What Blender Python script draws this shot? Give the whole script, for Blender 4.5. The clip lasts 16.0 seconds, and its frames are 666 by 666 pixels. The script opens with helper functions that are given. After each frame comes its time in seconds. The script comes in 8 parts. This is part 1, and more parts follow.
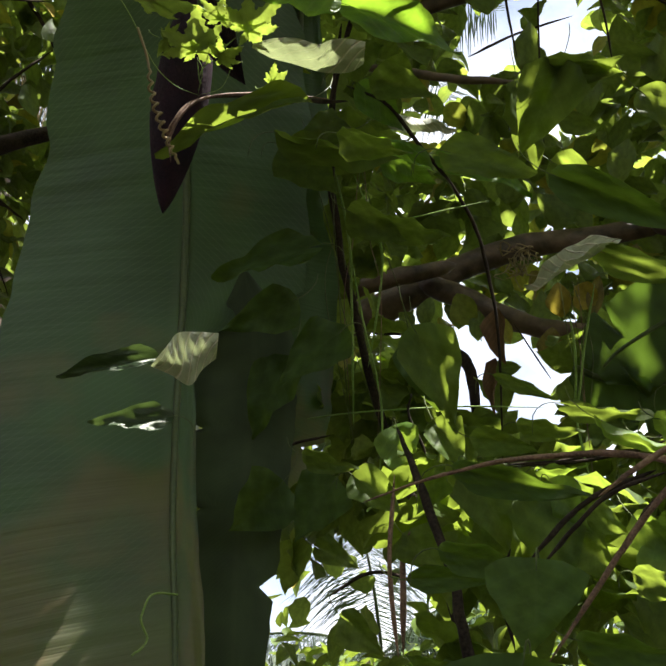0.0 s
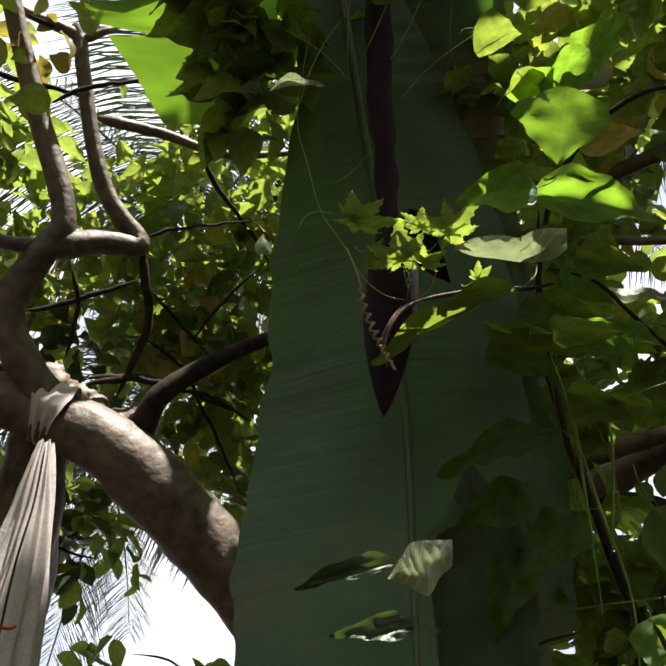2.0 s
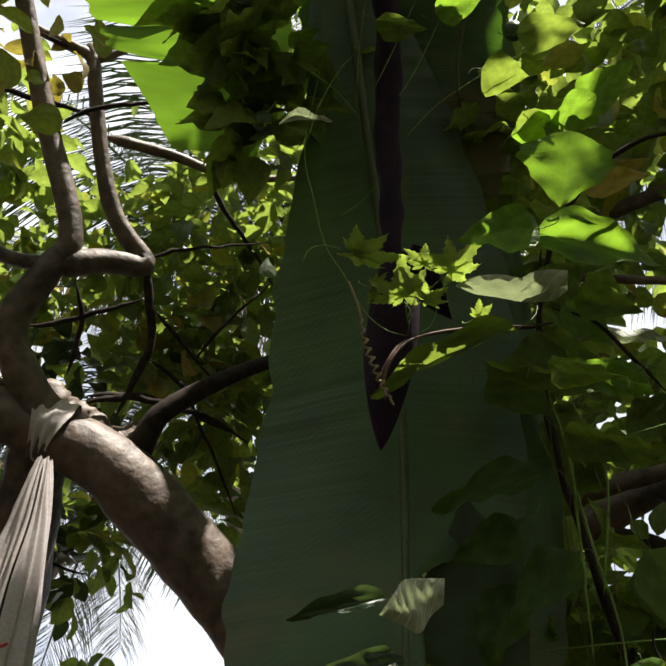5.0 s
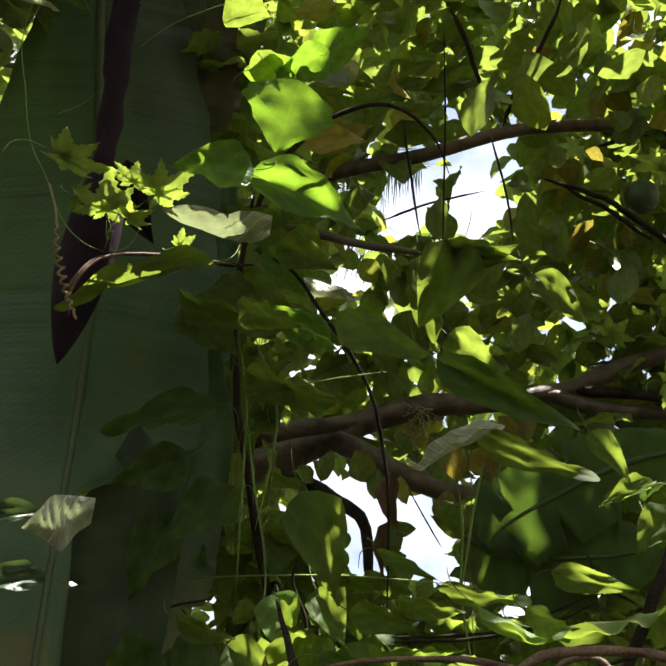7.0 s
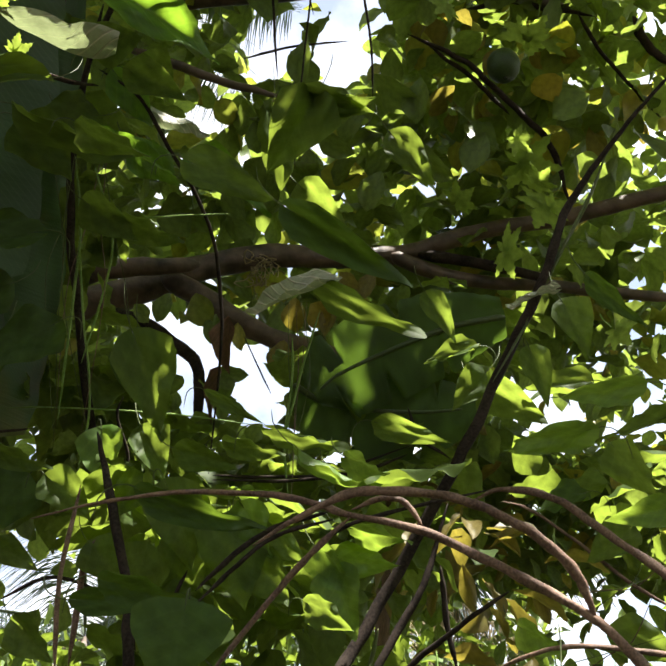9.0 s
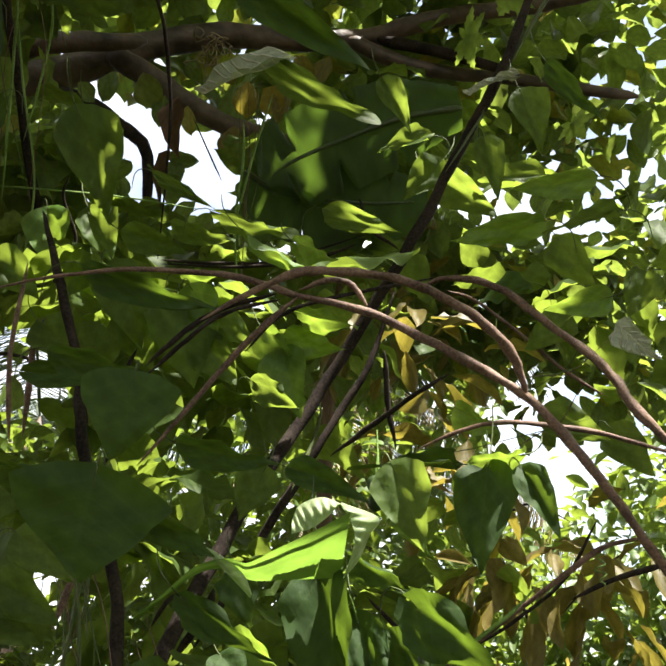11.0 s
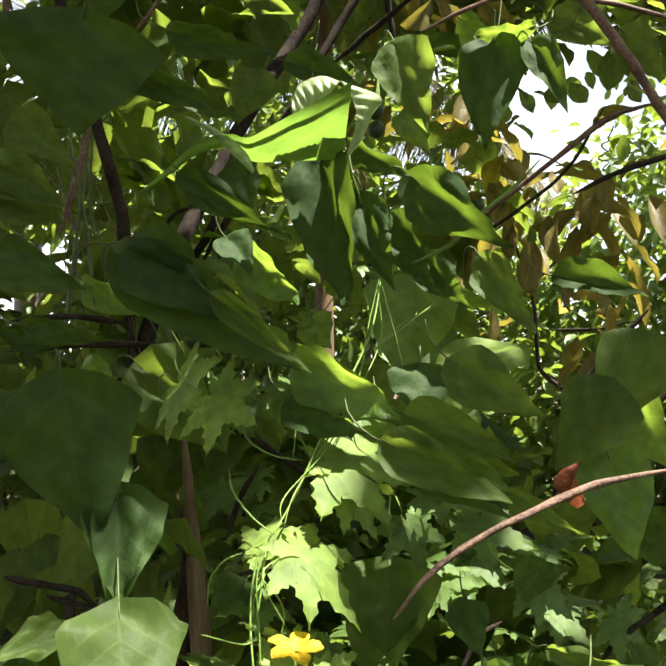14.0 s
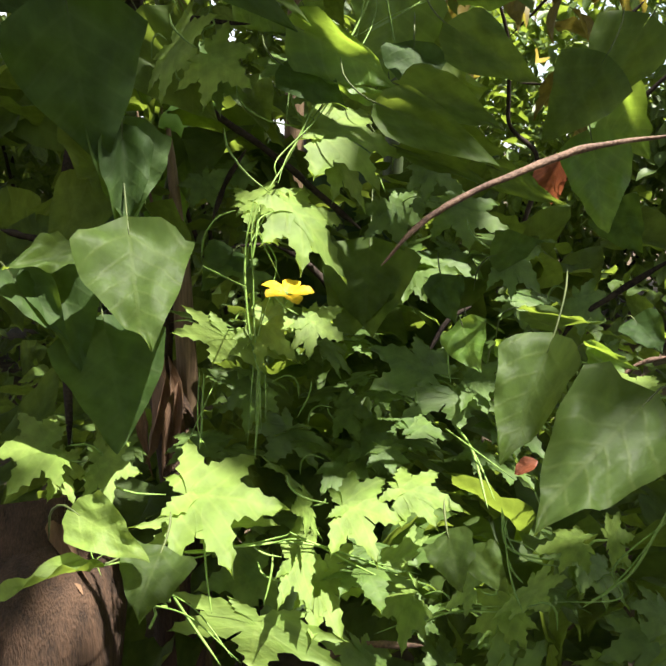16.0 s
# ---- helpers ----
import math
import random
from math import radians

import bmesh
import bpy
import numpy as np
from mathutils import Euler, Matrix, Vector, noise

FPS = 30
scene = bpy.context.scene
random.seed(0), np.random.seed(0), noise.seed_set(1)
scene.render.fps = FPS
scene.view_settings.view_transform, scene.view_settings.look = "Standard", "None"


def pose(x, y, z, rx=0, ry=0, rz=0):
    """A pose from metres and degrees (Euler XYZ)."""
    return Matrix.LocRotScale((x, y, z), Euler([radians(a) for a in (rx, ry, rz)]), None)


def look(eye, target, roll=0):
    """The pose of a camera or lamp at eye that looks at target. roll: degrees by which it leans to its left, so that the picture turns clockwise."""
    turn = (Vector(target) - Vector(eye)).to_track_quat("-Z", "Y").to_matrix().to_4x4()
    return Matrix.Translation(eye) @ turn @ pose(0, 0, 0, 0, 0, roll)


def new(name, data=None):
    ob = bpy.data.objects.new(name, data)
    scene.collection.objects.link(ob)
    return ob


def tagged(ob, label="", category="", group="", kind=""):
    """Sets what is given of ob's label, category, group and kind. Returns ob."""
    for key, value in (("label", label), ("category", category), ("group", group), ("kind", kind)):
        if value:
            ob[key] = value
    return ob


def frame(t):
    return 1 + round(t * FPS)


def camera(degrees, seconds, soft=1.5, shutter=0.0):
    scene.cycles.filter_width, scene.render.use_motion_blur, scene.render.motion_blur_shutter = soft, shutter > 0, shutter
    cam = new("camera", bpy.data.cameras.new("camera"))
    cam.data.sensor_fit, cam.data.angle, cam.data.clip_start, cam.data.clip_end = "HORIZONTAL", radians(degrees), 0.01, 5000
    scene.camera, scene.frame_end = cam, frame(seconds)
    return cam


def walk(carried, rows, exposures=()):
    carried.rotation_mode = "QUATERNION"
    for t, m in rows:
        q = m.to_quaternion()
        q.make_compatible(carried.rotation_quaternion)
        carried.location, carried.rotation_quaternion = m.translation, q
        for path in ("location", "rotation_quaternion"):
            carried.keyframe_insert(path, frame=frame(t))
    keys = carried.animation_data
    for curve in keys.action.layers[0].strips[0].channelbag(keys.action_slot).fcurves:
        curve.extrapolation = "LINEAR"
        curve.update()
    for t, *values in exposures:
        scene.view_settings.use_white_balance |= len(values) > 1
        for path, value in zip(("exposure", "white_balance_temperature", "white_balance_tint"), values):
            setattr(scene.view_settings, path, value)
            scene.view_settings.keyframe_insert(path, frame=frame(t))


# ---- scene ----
cam = camera(40, 16.0, soft=2.0)
walk(cam, [
    (0.0, pose(-0.018, 0.061, 1.608, 124.92, -1.35, -18.45)),
    (0.5, pose(-0.019, 0.055, 1.632, 127.32, -2.52, -13.19)),
    (1.0, pose(-0.012, 0.047, 1.636, 129.58, -3.80, -9.37)),
    (1.5, pose(-0.033, 0.039, 1.648, 132.02, -4.32, -6.99)),
    (2.0, pose(-0.047, 0.019, 1.660, 134.41, -5.41, -4.58)),
    (2.5, pose(-0.062, -0.017, 1.651, 135.33, -7.12, -0.08)),
    (3.0, pose(-0.070, -0.007, 1.639, 134.47, -9.20, 5.83)),
    (3.2, pose(-0.077, -0.003, 1.637, 134.06, -9.75, 7.22)),
    (5.3, pose(-0.039, -0.018, 1.673, 135.93, -6.04, -8.70)),
    (5.5, pose(-0.033, -0.019, 1.673, 136.00, -5.52, -10.49)),
    (6.0, pose(-0.021, -0.025, 1.665, 135.52, -4.10, -15.63)),
    (6.5, pose(0.002, -0.015, 1.672, 134.00, -2.31, -21.26)),
    (7.0, pose(0.011, -0.020, 1.669, 133.02, -1.37, -24.93)),
    (7.5, pose(0.034, -0.041, 1.657, 131.63, -1.05, -27.39)),
    (8.0, pose(0.036, -0.015, 1.670, 129.69, -0.09, -30.76)),
    (8.5, pose(0.043, -0.007, 1.673, 127.05, 0.25, -33.46)),
    (9.0, pose(0.048, -0.000, 1.671, 123.97, 0.46, -35.44)),
    (9.2, pose(0.046, -0.003, 1.668, 122.61, 0.39, -36.20)),
    (11.3, pose(0.057, 0.009, 1.646, 109.38, 0.14, -39.08)),
    (11.5, pose(0.057, 0.013, 1.639, 108.10, -0.08, -39.21)),
    (12.0, pose(0.068, 0.024, 1.619, 104.46, 0.37, -38.92)),
    (12.5, pose(0.079, 0.027, 1.578, 100.97, 1.47, -38.32)),
    (13.0, pose(0.076, 0.024, 1.563, 99.15, 1.53, -37.75)),
    (13.5, pose(0.077, 0.039, 1.537, 96.18, 1.59, -37.70)),
    (14.0, pose(0.085, 0.052, 1.513, 92.15, 1.76, -38.67)),
    (14.5, pose(0.067, 0.069, 1.479, 89.34, 1.40, -40.01)),
    (15.0, pose(0.058, 0.058, 1.454, 86.05, 1.41, -40.00)),
    (15.5, pose(0.033, 0.058, 1.421, 82.02, 0.36, -41.17)),
    (16.0, pose(0.018, 0.048, 1.368, 78.57, -0.78, -41.30)),
], exposures=[(0.0, 2.2), (1.0, 2.42), (1.5, 2.2), (2.5, 1.4), (3.0, 1.0), (5.5, 1.68), (6.0, 1.78), (6.5, 2.0), (7.0, 2.18), (8.0, 2.28), (9.0, 2.22), (12.5, 2.32), (14.5, 2.34), (16.0, 2.12)])

# ---- light ----
SUN = Vector((0.15, -0.37, 0.915)).normalized()
world = bpy.data.worlds.new("world")
scene.world = world
world.use_nodes = True
wn, wl = world.node_tree.nodes, world.node_tree.links
wn.clear()
sky = wn.new("ShaderNodeTexSky")
sky.sky_type, sky.sun_disc = "NISHITA", False
sky.sun_elevation, sky.sun_rotation = math.asin(SUN.z), math.atan2(SUN.x, SUN.y)
sky_c = wn.new("ShaderNodeTexCoord")
cloud = wn.new("ShaderNodeTexNoise")
cloud.inputs["Scale"].default_value, cloud.inputs["Detail"].default_value, cloud.inputs["Roughness"].default_value = 3.2, 8, 0.55
ramp = wn.new("ShaderNodeValToRGB")
ramp.color_ramp.elements[0].position, ramp.color_ramp.elements[1].position = 0.36, 0.60
ramp.color_ramp.elements[0].color = (0.2, 0.2, 0.2, 1)
cloud_mix = wn.new("ShaderNodeMixRGB")
cloud_mix.inputs[2].default_value = (8.5, 8.6, 9.0, 1)
back = wn.new("ShaderNodeBackground")
back.inputs["Strength"].default_value = 0.058
out = wn.new("ShaderNodeOutputWorld")
wl.new(sky_c.outputs["Generated"], cloud.inputs["Vector"])
wl.new(cloud.outputs["Fac"], ramp.inputs["Fac"])
wl.new(ramp.outputs["Color"], cloud_mix.inputs[0])
wl.new(sky.outputs["Color"], cloud_mix.inputs[1])
wl.new(cloud_mix.outputs["Color"], back.inputs["Color"])
wl.new(back.outputs["Background"], out.inputs["Surface"])
sun = new("sun", bpy.data.lights.new("sun", "SUN"))
sun.data.energy, sun.data.angle, sun.data.color = 5.0, radians(0.5), (1.0, 0.95, 0.86)
sun.matrix_world = look(SUN * 30, (0, 0, 0))

# ---- materials ----


def material(name):
    m = bpy.data.materials.new(name)
    m.use_nodes = True
    n = m.node_tree.nodes
    n.clear()
    return m, n, m.node_tree.links


def leaf_material(name, dark, light, glow, clear=0.45, rough=0.4, yellow=0.0, veins=9.0, vein=0.2, relief=0.22):
    """a leaf: waxy surface over a blade that lets light through; colour varies leaf by leaf"""
    m, n, l = material(name)
    info, geo = n.new("ShaderNodeObjectInfo"), n.new("ShaderNodeNewGeometry")
    add = n.new("ShaderNodeMath")
    add.operation = "ADD"
    l.new(info.outputs["Random"], add.inputs[0])
    l.new(geo.outputs["Random Per Island"], add.inputs[1])
    frac = n.new("ShaderNodeMath")
    frac.operation = "FRACT"
    l.new(add.outputs[0], frac.inputs[0])
    pick = n.new("ShaderNodeValToRGB")
    e = pick.color_ramp.elements
    e[0].color, e[1].color = (*dark, 1), (*light, 1)
    if yellow > 0:
        e[1].position = 1 - yellow - 0.02
        y = pick.color_ramp.elements.new(1 - yellow)
        y.color = (0.32, 0.24, 0.03, 1)
    l.new(frac.outputs[0], pick.inputs["Fac"])
    uv = n.new("ShaderNodeTexCoord")
    sep = n.new("ShaderNodeSeparateXYZ")
    l.new(uv.outputs["UV"], sep.inputs[0])
    ax = n.new("ShaderNodeMath")
    ax.operation = "ABSOLUTE"
    l.new(sep.outputs["X"], ax.inputs[0])
    slope = n.new("ShaderNodeMath")
    slope.operation = "MULTIPLY_ADD"
    slope.inputs[1].default_value = -0.8
    l.new(ax.outputs[0], slope.inputs[0])
    l.new(sep.outputs["Y"], slope.inputs[2])
    wave = n.new("ShaderNodeMath")
    wave.operation = "MULTIPLY"
    wave.inputs[1].default_value = veins
    l.new(slope.outputs[0], wave.inputs[0])
    ping = n.new("ShaderNodeMath")
    ping.operation = "PINGPONG"
    ping.inputs[1].default_value = 0.5
    l.new(wave.outputs[0], ping.inputs[0])
    line = n.new("ShaderNodeMapRange")
    line.interpolation_type = "SMOOTHSTEP"
    line.inputs[1].default_value, line.inputs[2].default_value = 0.0, 0.15
    line.inputs[3].default_value, line.inputs[4].default_value = 1, 0
    l.new(ping.outputs[0], line.inputs[0])
    rib = n.new("ShaderNodeMapRange")
    rib.inputs[1].default_value, rib.inputs[2].default_value = 0.008, 0.022
    rib.inputs[3].default_value, rib.inputs[4].default_value = 1, 0
    l.new(ax.outputs[0], rib.inputs[0])
    both = n.new("ShaderNodeMath")
    both.operation = "MAXIMUM"
    l.new(line.outputs[0], both.inputs[0])
    l.new(rib.outputs[0], both.inputs[1])
    amount = n.new("ShaderNodeMath")
    amount.operation = "MULTIPLY"
    amount.inputs[1].default_value = vein
    l.new(both.outputs[0], amount.inputs[0])
    tex = n.new("ShaderNodeTexNoise")
    tex.inputs["Scale"].default_value, tex.inputs["Detail"].default_value = 5.0, 7
    l.new(uv.outputs["UV"], tex.inputs["Vector"])
    mott = n.new("ShaderNodeMapRange")
    mott.inputs[1].default_value, mott.inputs[2].default_value = 0.3, 0.7
    mott.inputs[3].default_value, mott.inputs[4].default_value = 0.72, 1.25
    l.new(tex.outputs["Fac"], mott.inputs[0])
    shade = n.new("ShaderNodeVectorMath")
    shade.operation = "SCALE"
    l.new(pick.outputs["Color"], shade.inputs[0])
    l.new(mott.outputs[0], shade.inputs["Scale"])
    veined = n.new("ShaderNodeMixRGB")
    veined.inputs[2].default_value = (light[0] * 2.0 + 0.03, light[1] * 1.6 + 0.03, light[2] * 1.8 + 0.02, 1)
    l.new(amount.outputs[0], veined.inputs[0])
    l.new(shade.outputs[0], veined.inputs[1])
    bump = n.new("ShaderNodeBump")
    bump.inputs["Strength"].default_value, bump.inputs["Distance"].default_value = relief, 0.006
    quilt = n.new("ShaderNodeMath")
    quilt.operation = "MULTIPLY_ADD"
    quilt.inputs[1].default_value = 2.4
    l.new(tex.outputs["Fac"], quilt.inputs[0])
    l.new(amount.outputs[0], quilt.inputs[2])
    l.new(quilt.outputs[0], bump.inputs["Height"])
    bsdf = n.new("ShaderNodeBsdfPrincipled")
    bsdf.inputs["Roughness"].default_value = rough
    bsdf.inputs["Specular IOR Level"].default_value = 0.45
    l.new(veined.outputs[0], bsdf.inputs["Base Color"])
    l.new(bump.outputs[0], bsdf.inputs["Normal"])
    trans = n.new("ShaderNodeBsdfTranslucent")
    tint = n.new("ShaderNodeMixRGB")
    tint.blend_type = "MIX"
    tint.inputs[0].default_value = 0.72
    tint.inputs[2].default_value = (*glow, 1)
    l.new(pick.outputs["Color"], tint.inputs[1])
    dim = n.new("ShaderNodeVectorMath")
    dim.operation = "SCALE"
    l.new(tint.outputs[0], dim.inputs[0])
    l.new(mott.outputs[0], dim.inputs["Scale"])
    l.new(dim.outputs[0], trans.inputs["Color"])
    mix = n.new("ShaderNodeMixShader")
    mix.inputs[0].default_value = clear
    o = n.new("ShaderNodeOutputMaterial")
    l.new(bsdf.outputs[0], mix.inputs[1])
    l.new(trans.outputs[0], mix.inputs[2])
    l.new(mix.outputs[0], o.inputs["Surface"])
    return m


def plain_material(name, low, high, scale=8.0, rough=0.75, bump_d=0.004, stretch=(1, 1, 1), spec=0.3):
    m, n, l = material(name)
    tc = n.new("ShaderNodeTexCoord")
    mp = n.new("ShaderNodeMapping")
    mp.inputs["Scale"].default_value = stretch
    l.new(tc.outputs["Object"], mp.inputs["Vector"])
    big, fine = n.new("ShaderNodeTexNoise"), n.new("ShaderNodeTexNoise")
    big.inputs["Scale"].default_value, big.inputs["Detail"].default_value = scale, 5
    fine.inputs["Scale"].default_value, fine.inputs["Detail"].default_value = scale * 9, 6
    l.new(mp.outputs[0], big.inputs["Vector"])
    l.new(mp.outputs[0], fine.inputs["Vector"])
    sm = n.new("ShaderNodeMath")
    sm.operation = "ADD"
    l.new(big.outputs["Fac"], sm.inputs[0])
    l.new(fine.outputs["Fac"], sm.inputs[1])
    mr = n.new("ShaderNodeMapRange")
    mr.inputs[1].default_value, mr.inputs[2].default_value = 0.75, 1.25
    l.new(sm.outputs[0], mr.inputs[0])
    r = n.new("ShaderNodeValToRGB")
    r.color_ramp.elements[0].color, r.color_ramp.elements[1].color = (*low, 1), (*high, 1)
    l.new(mr.outputs[0], r.inputs["Fac"])
    b = n.new("ShaderNodeBump")
    b.inputs["Strength"].default_value, b.inputs["Distance"].default_value = 0.6, bump_d
    l.new(sm.outputs[0], b.inputs["Height"])
    p = n.new("ShaderNodeBsdfPrincipled")
    p.inputs["Roughness"].default_value, p.inputs["Specular IOR Level"].default_value = rough, spec
    l.new(r.outputs[0], p.inputs["Base Color"])
    l.new(b.outputs[0], p.inputs["Normal"])
    o = n.new("ShaderNodeOutputMaterial")
    l.new(p.outputs[0], o.inputs["Surface"])
    return m


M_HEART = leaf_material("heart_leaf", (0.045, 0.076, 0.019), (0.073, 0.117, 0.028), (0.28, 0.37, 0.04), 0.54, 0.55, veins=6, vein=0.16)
# darker copy of the heart leaf: shade is put into the colour
M_HEART_SHADE = leaf_material("shaded_heart_leaf", (0.026, 0.052, 0.014), (0.038, 0.070, 0.018), (0.18, 0.28, 0.02), 0.40, 0.65, veins=6, vein=0.14)
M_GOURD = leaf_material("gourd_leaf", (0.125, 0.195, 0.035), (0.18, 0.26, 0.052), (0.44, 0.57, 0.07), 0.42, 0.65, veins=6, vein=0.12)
# darker copy of the gourd leaf: shade farther in is put into the colour
M_GOURD_SHADE = leaf_material("shaded_gourd_leaf", (0.055, 0.105, 0.022), (0.10, 0.165, 0.035), (0.34, 0.46, 0.05), 0.42, 0.6, veins=6, vein=0.12)
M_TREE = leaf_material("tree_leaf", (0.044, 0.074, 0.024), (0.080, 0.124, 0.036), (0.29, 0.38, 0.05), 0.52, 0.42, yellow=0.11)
M_TREE_PALE = leaf_material("yellowing_tree_leaf", (0.055, 0.085, 0.018), (0.12, 0.14, 0.026), (0.30, 0.36, 0.03), 0.48, 0.42, yellow=0.25)
# darker, less clear copy of the tree leaf: shade is put into the colour
M_TREE_SHADE = leaf_material("shaded_tree_leaf", (0.022, 0.044, 0.016), (0.036, 0.064, 0.022), (0.09, 0.14, 0.03), 0.25, 0.45)
M_BUSH = leaf_material("bush_leaf", (0.055, 0.10, 0.025), (0.11, 0.17, 0.04), (0.32, 0.42, 0.04), 0.4, 0.45)
M_RUST = leaf_material("young_leaf", (0.09, 0.080, 0.02), (0.16, 0.125, 0.03), (0.35, 0.29, 0.04), 0.45, 0.5, yellow=0.08)
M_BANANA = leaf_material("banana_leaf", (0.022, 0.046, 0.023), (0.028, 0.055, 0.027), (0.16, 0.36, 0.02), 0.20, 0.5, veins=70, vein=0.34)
# fine cross ribs on the banana blade
nt = M_BANANA.node_tree
bands = nt.nodes.new("ShaderNodeTexNoise")
bands.inputs["Scale"].default_value, bands.inputs["Detail"].default_value = 1.0, 4
coords, spread = nt.nodes.new("ShaderNodeTexCoord"), nt.nodes.new("ShaderNodeMapping")
spread.inputs["Scale"].default_value = (3, 75, 1)
nt.links.new(coords.outputs["UV"], spread.inputs["Vector"])
nt.links.new(spread.outputs[0], bands.inputs["Vector"])
for node in list(nt.nodes):
    if node.bl_idname == "ShaderNodeBump":
        nt.links.new(bands.outputs["Fac"], node.inputs["Height"])
        node.inputs["Strength"].default_value, node.inputs["Distance"].default_value = 0.5, 0.006
# dry brown patches towards the tips
mask, split, dry = nt.nodes.new("ShaderNodeTexNoise"), nt.nodes.new("ShaderNodeSeparateXYZ"), nt.nodes.new("ShaderNodeMixRGB")
mask.inputs["Scale"].default_value, mask.inputs["Detail"].default_value = 3.0, 6
toward, much = nt.nodes.new("ShaderNodeMapRange"), nt.nodes.new("ShaderNodeMath")
toward.inputs[1].default_value, toward.inputs[2].default_value, toward.inputs[3].default_value, toward.inputs[4].default_value = 1.15, 2.0, -0.2, 0.9
nt.links.new(coords.outputs["UV"], split.inputs[0])
nt.links.new(coords.outputs["UV"], mask.inputs["Vector"])
nt.links.new(split.outputs["Y"], toward.inputs[0])
much.operation, much.use_clamp = "ADD", True
patch = nt.nodes.new("ShaderNodeMapRange")
patch.inputs[1].default_value, patch.inputs[2].default_value = 0.42, 0.66
nt.links.new(mask.outputs["Fac"], patch.inputs[0])
nt.links.new(patch.outputs[0], much.inputs[0])
nt.links.new(toward.outputs[0], much.inputs[1])
step = nt.nodes.new("ShaderNodeMapRange")
step.inputs[1].default_value, step.inputs[2].default_value = 0.45, 0.9
nt.links.new(much.outputs[0], step.inputs[0])
dry.inputs[2].default_value = (0.075, 0.055, 0.026, 1)
for node in list(nt.nodes):
    if node.bl_idname == "ShaderNodeBsdfPrincipled":
        nt.links.new(node.inputs["Base Color"].links[0].from_socket, dry.inputs[1])
        nt.links.new(step.outputs[0], dry.inputs[0])
        nt.links.new(dry.outputs[0], node.inputs["Base Color"])
for node in [*M_HEART_SHADE.node_tree.nodes, *M_HEART.node_tree.nodes]:
    if node.bl_idname == "ShaderNodeBsdfPrincipled":
        node.inputs["Specular IOR Level"].default_value = 0.2
# two shaded and one sunlit copy of the banana blade, light put into colour
M_BANANA_DEEP_SHADE = leaf_material("deep_shade_banana_leaf", (0.032, 0.052, 0.026), (0.040, 0.062, 0.030), (0.08, 0.12, 0.02), 0.15, 0.7, veins=60, vein=0.12)
M_BANANA_SHADE = leaf_material("shaded_banana_leaf", (0.030, 0.055, 0.020), (0.038, 0.065, 0.022), (0.14, 0.24, 0.02), 0.42, 0.75, veins=50, vein=0.2)
M_BANANA_LIT = leaf_material("lit_banana_leaf", (0.045, 0.10, 0.02), (0.06, 0.125, 0.025), (0.22, 0.40, 0.02), 0.5, 0.5, veins=60, vein=0.3)
M_PALM = leaf_material("palm_leaflet", (0.02, 0.042, 0.018), (0.04, 0.07, 0.025), (0.08, 0.12, 0.03), 0.12, 0.45, vein=0.0)
M_FROND_DRY = leaf_material("dry_frond", (0.2, 0.15, 0.07), (0.34, 0.28, 0.16), (0.4, 0.3, 0.12), 0.35, 0.6, vein=0.0)
M_BARK = plain_material("smooth_bark", (0.024, 0.016, 0.011), (0.150, 0.104, 0.074), 1.9, 0.58, 0.016, spec=0.5)
M_TWIG = plain_material("dark_twig", (0.012, 0.009, 0.008), (0.045, 0.034, 0.027), 20, 0.9, 0.002, spec=0.1)
M_REDTWIG = plain_material("red_brown_twig", (0.060, 0.033, 0.024), (0.21, 0.13, 0.09), 30, 0.7, 0.002)
M_STEM = plain_material("green_stem", (0.10, 0.18, 0.03), (0.20, 0.30, 0.07), 25, 0.5, 0.001)
M_OLDSTEM = plain_material("dull_green_stem", (0.045, 0.065, 0.018), (0.095, 0.115, 0.035), 25, 0.6, 0.001)
M_RIB = plain_material("banana_midrib", (0.04, 0.06, 0.025), (0.07, 0.09, 0.035), 14, 0.5, 0.001)
M_SHEATH = plain_material("dry_banana_sheath", (0.017, 0.010, 0.006), (0.070, 0.039, 0.023), 5, 0.85, 0.008, (9, 9, 0.5))
M_BRACT = plain_material("purple_bract", (0.008, 0.005, 0.011), (0.022, 0.009, 0.016), 8, 0.75, 0.004, (3, 3, 0.6), 0.15)
M_CLOTH = plain_material("grey_white_cloth", (0.40, 0.355, 0.345), (0.52, 0.465, 0.445), 9, 0.9, 0.002)
# pale leaf copy: the sun's white sheen is put into the colour
M_PALE = leaf_material("sunlit_pale_leaf", (0.34, 0.37, 0.28), (0.46, 0.48, 0.38), (0.35, 0.42, 0.15), 0.25, 0.55, veins=7, vein=0.5, relief=0.9)
M_PALE_GREEN = leaf_material("pale_green_leaf_back", (0.26, 0.34, 0.17), (0.32, 0.40, 0.20), (0.40, 0.52, 0.16), 0.4, 0.5, veins=7, vein=0.25)
# three brighter leaf copies for leaves in the sun, the light put into colour
M_LIME_SUN = leaf_material("lime_leaf", (0.09, 0.17, 0.03), (0.11, 0.20, 0.035), (0.25, 0.42, 0.05), 0.56, 0.45, veins=5, vein=0.35)
M_LIME = leaf_material("lit_heart_leaf", (0.05, 0.12, 0.012), (0.08, 0.16, 0.018), (0.27, 0.46, 0.03), 0.5, 0.5, veins=6, vein=0.3, relief=0.5)
M_SUNNY = leaf_material("yellowish_lit_heart_leaf", (0.07, 0.14, 0.02), (0.10, 0.18, 0.03), (0.36, 0.50, 0.05), 0.48, 0.5, veins=6, vein=0.3)
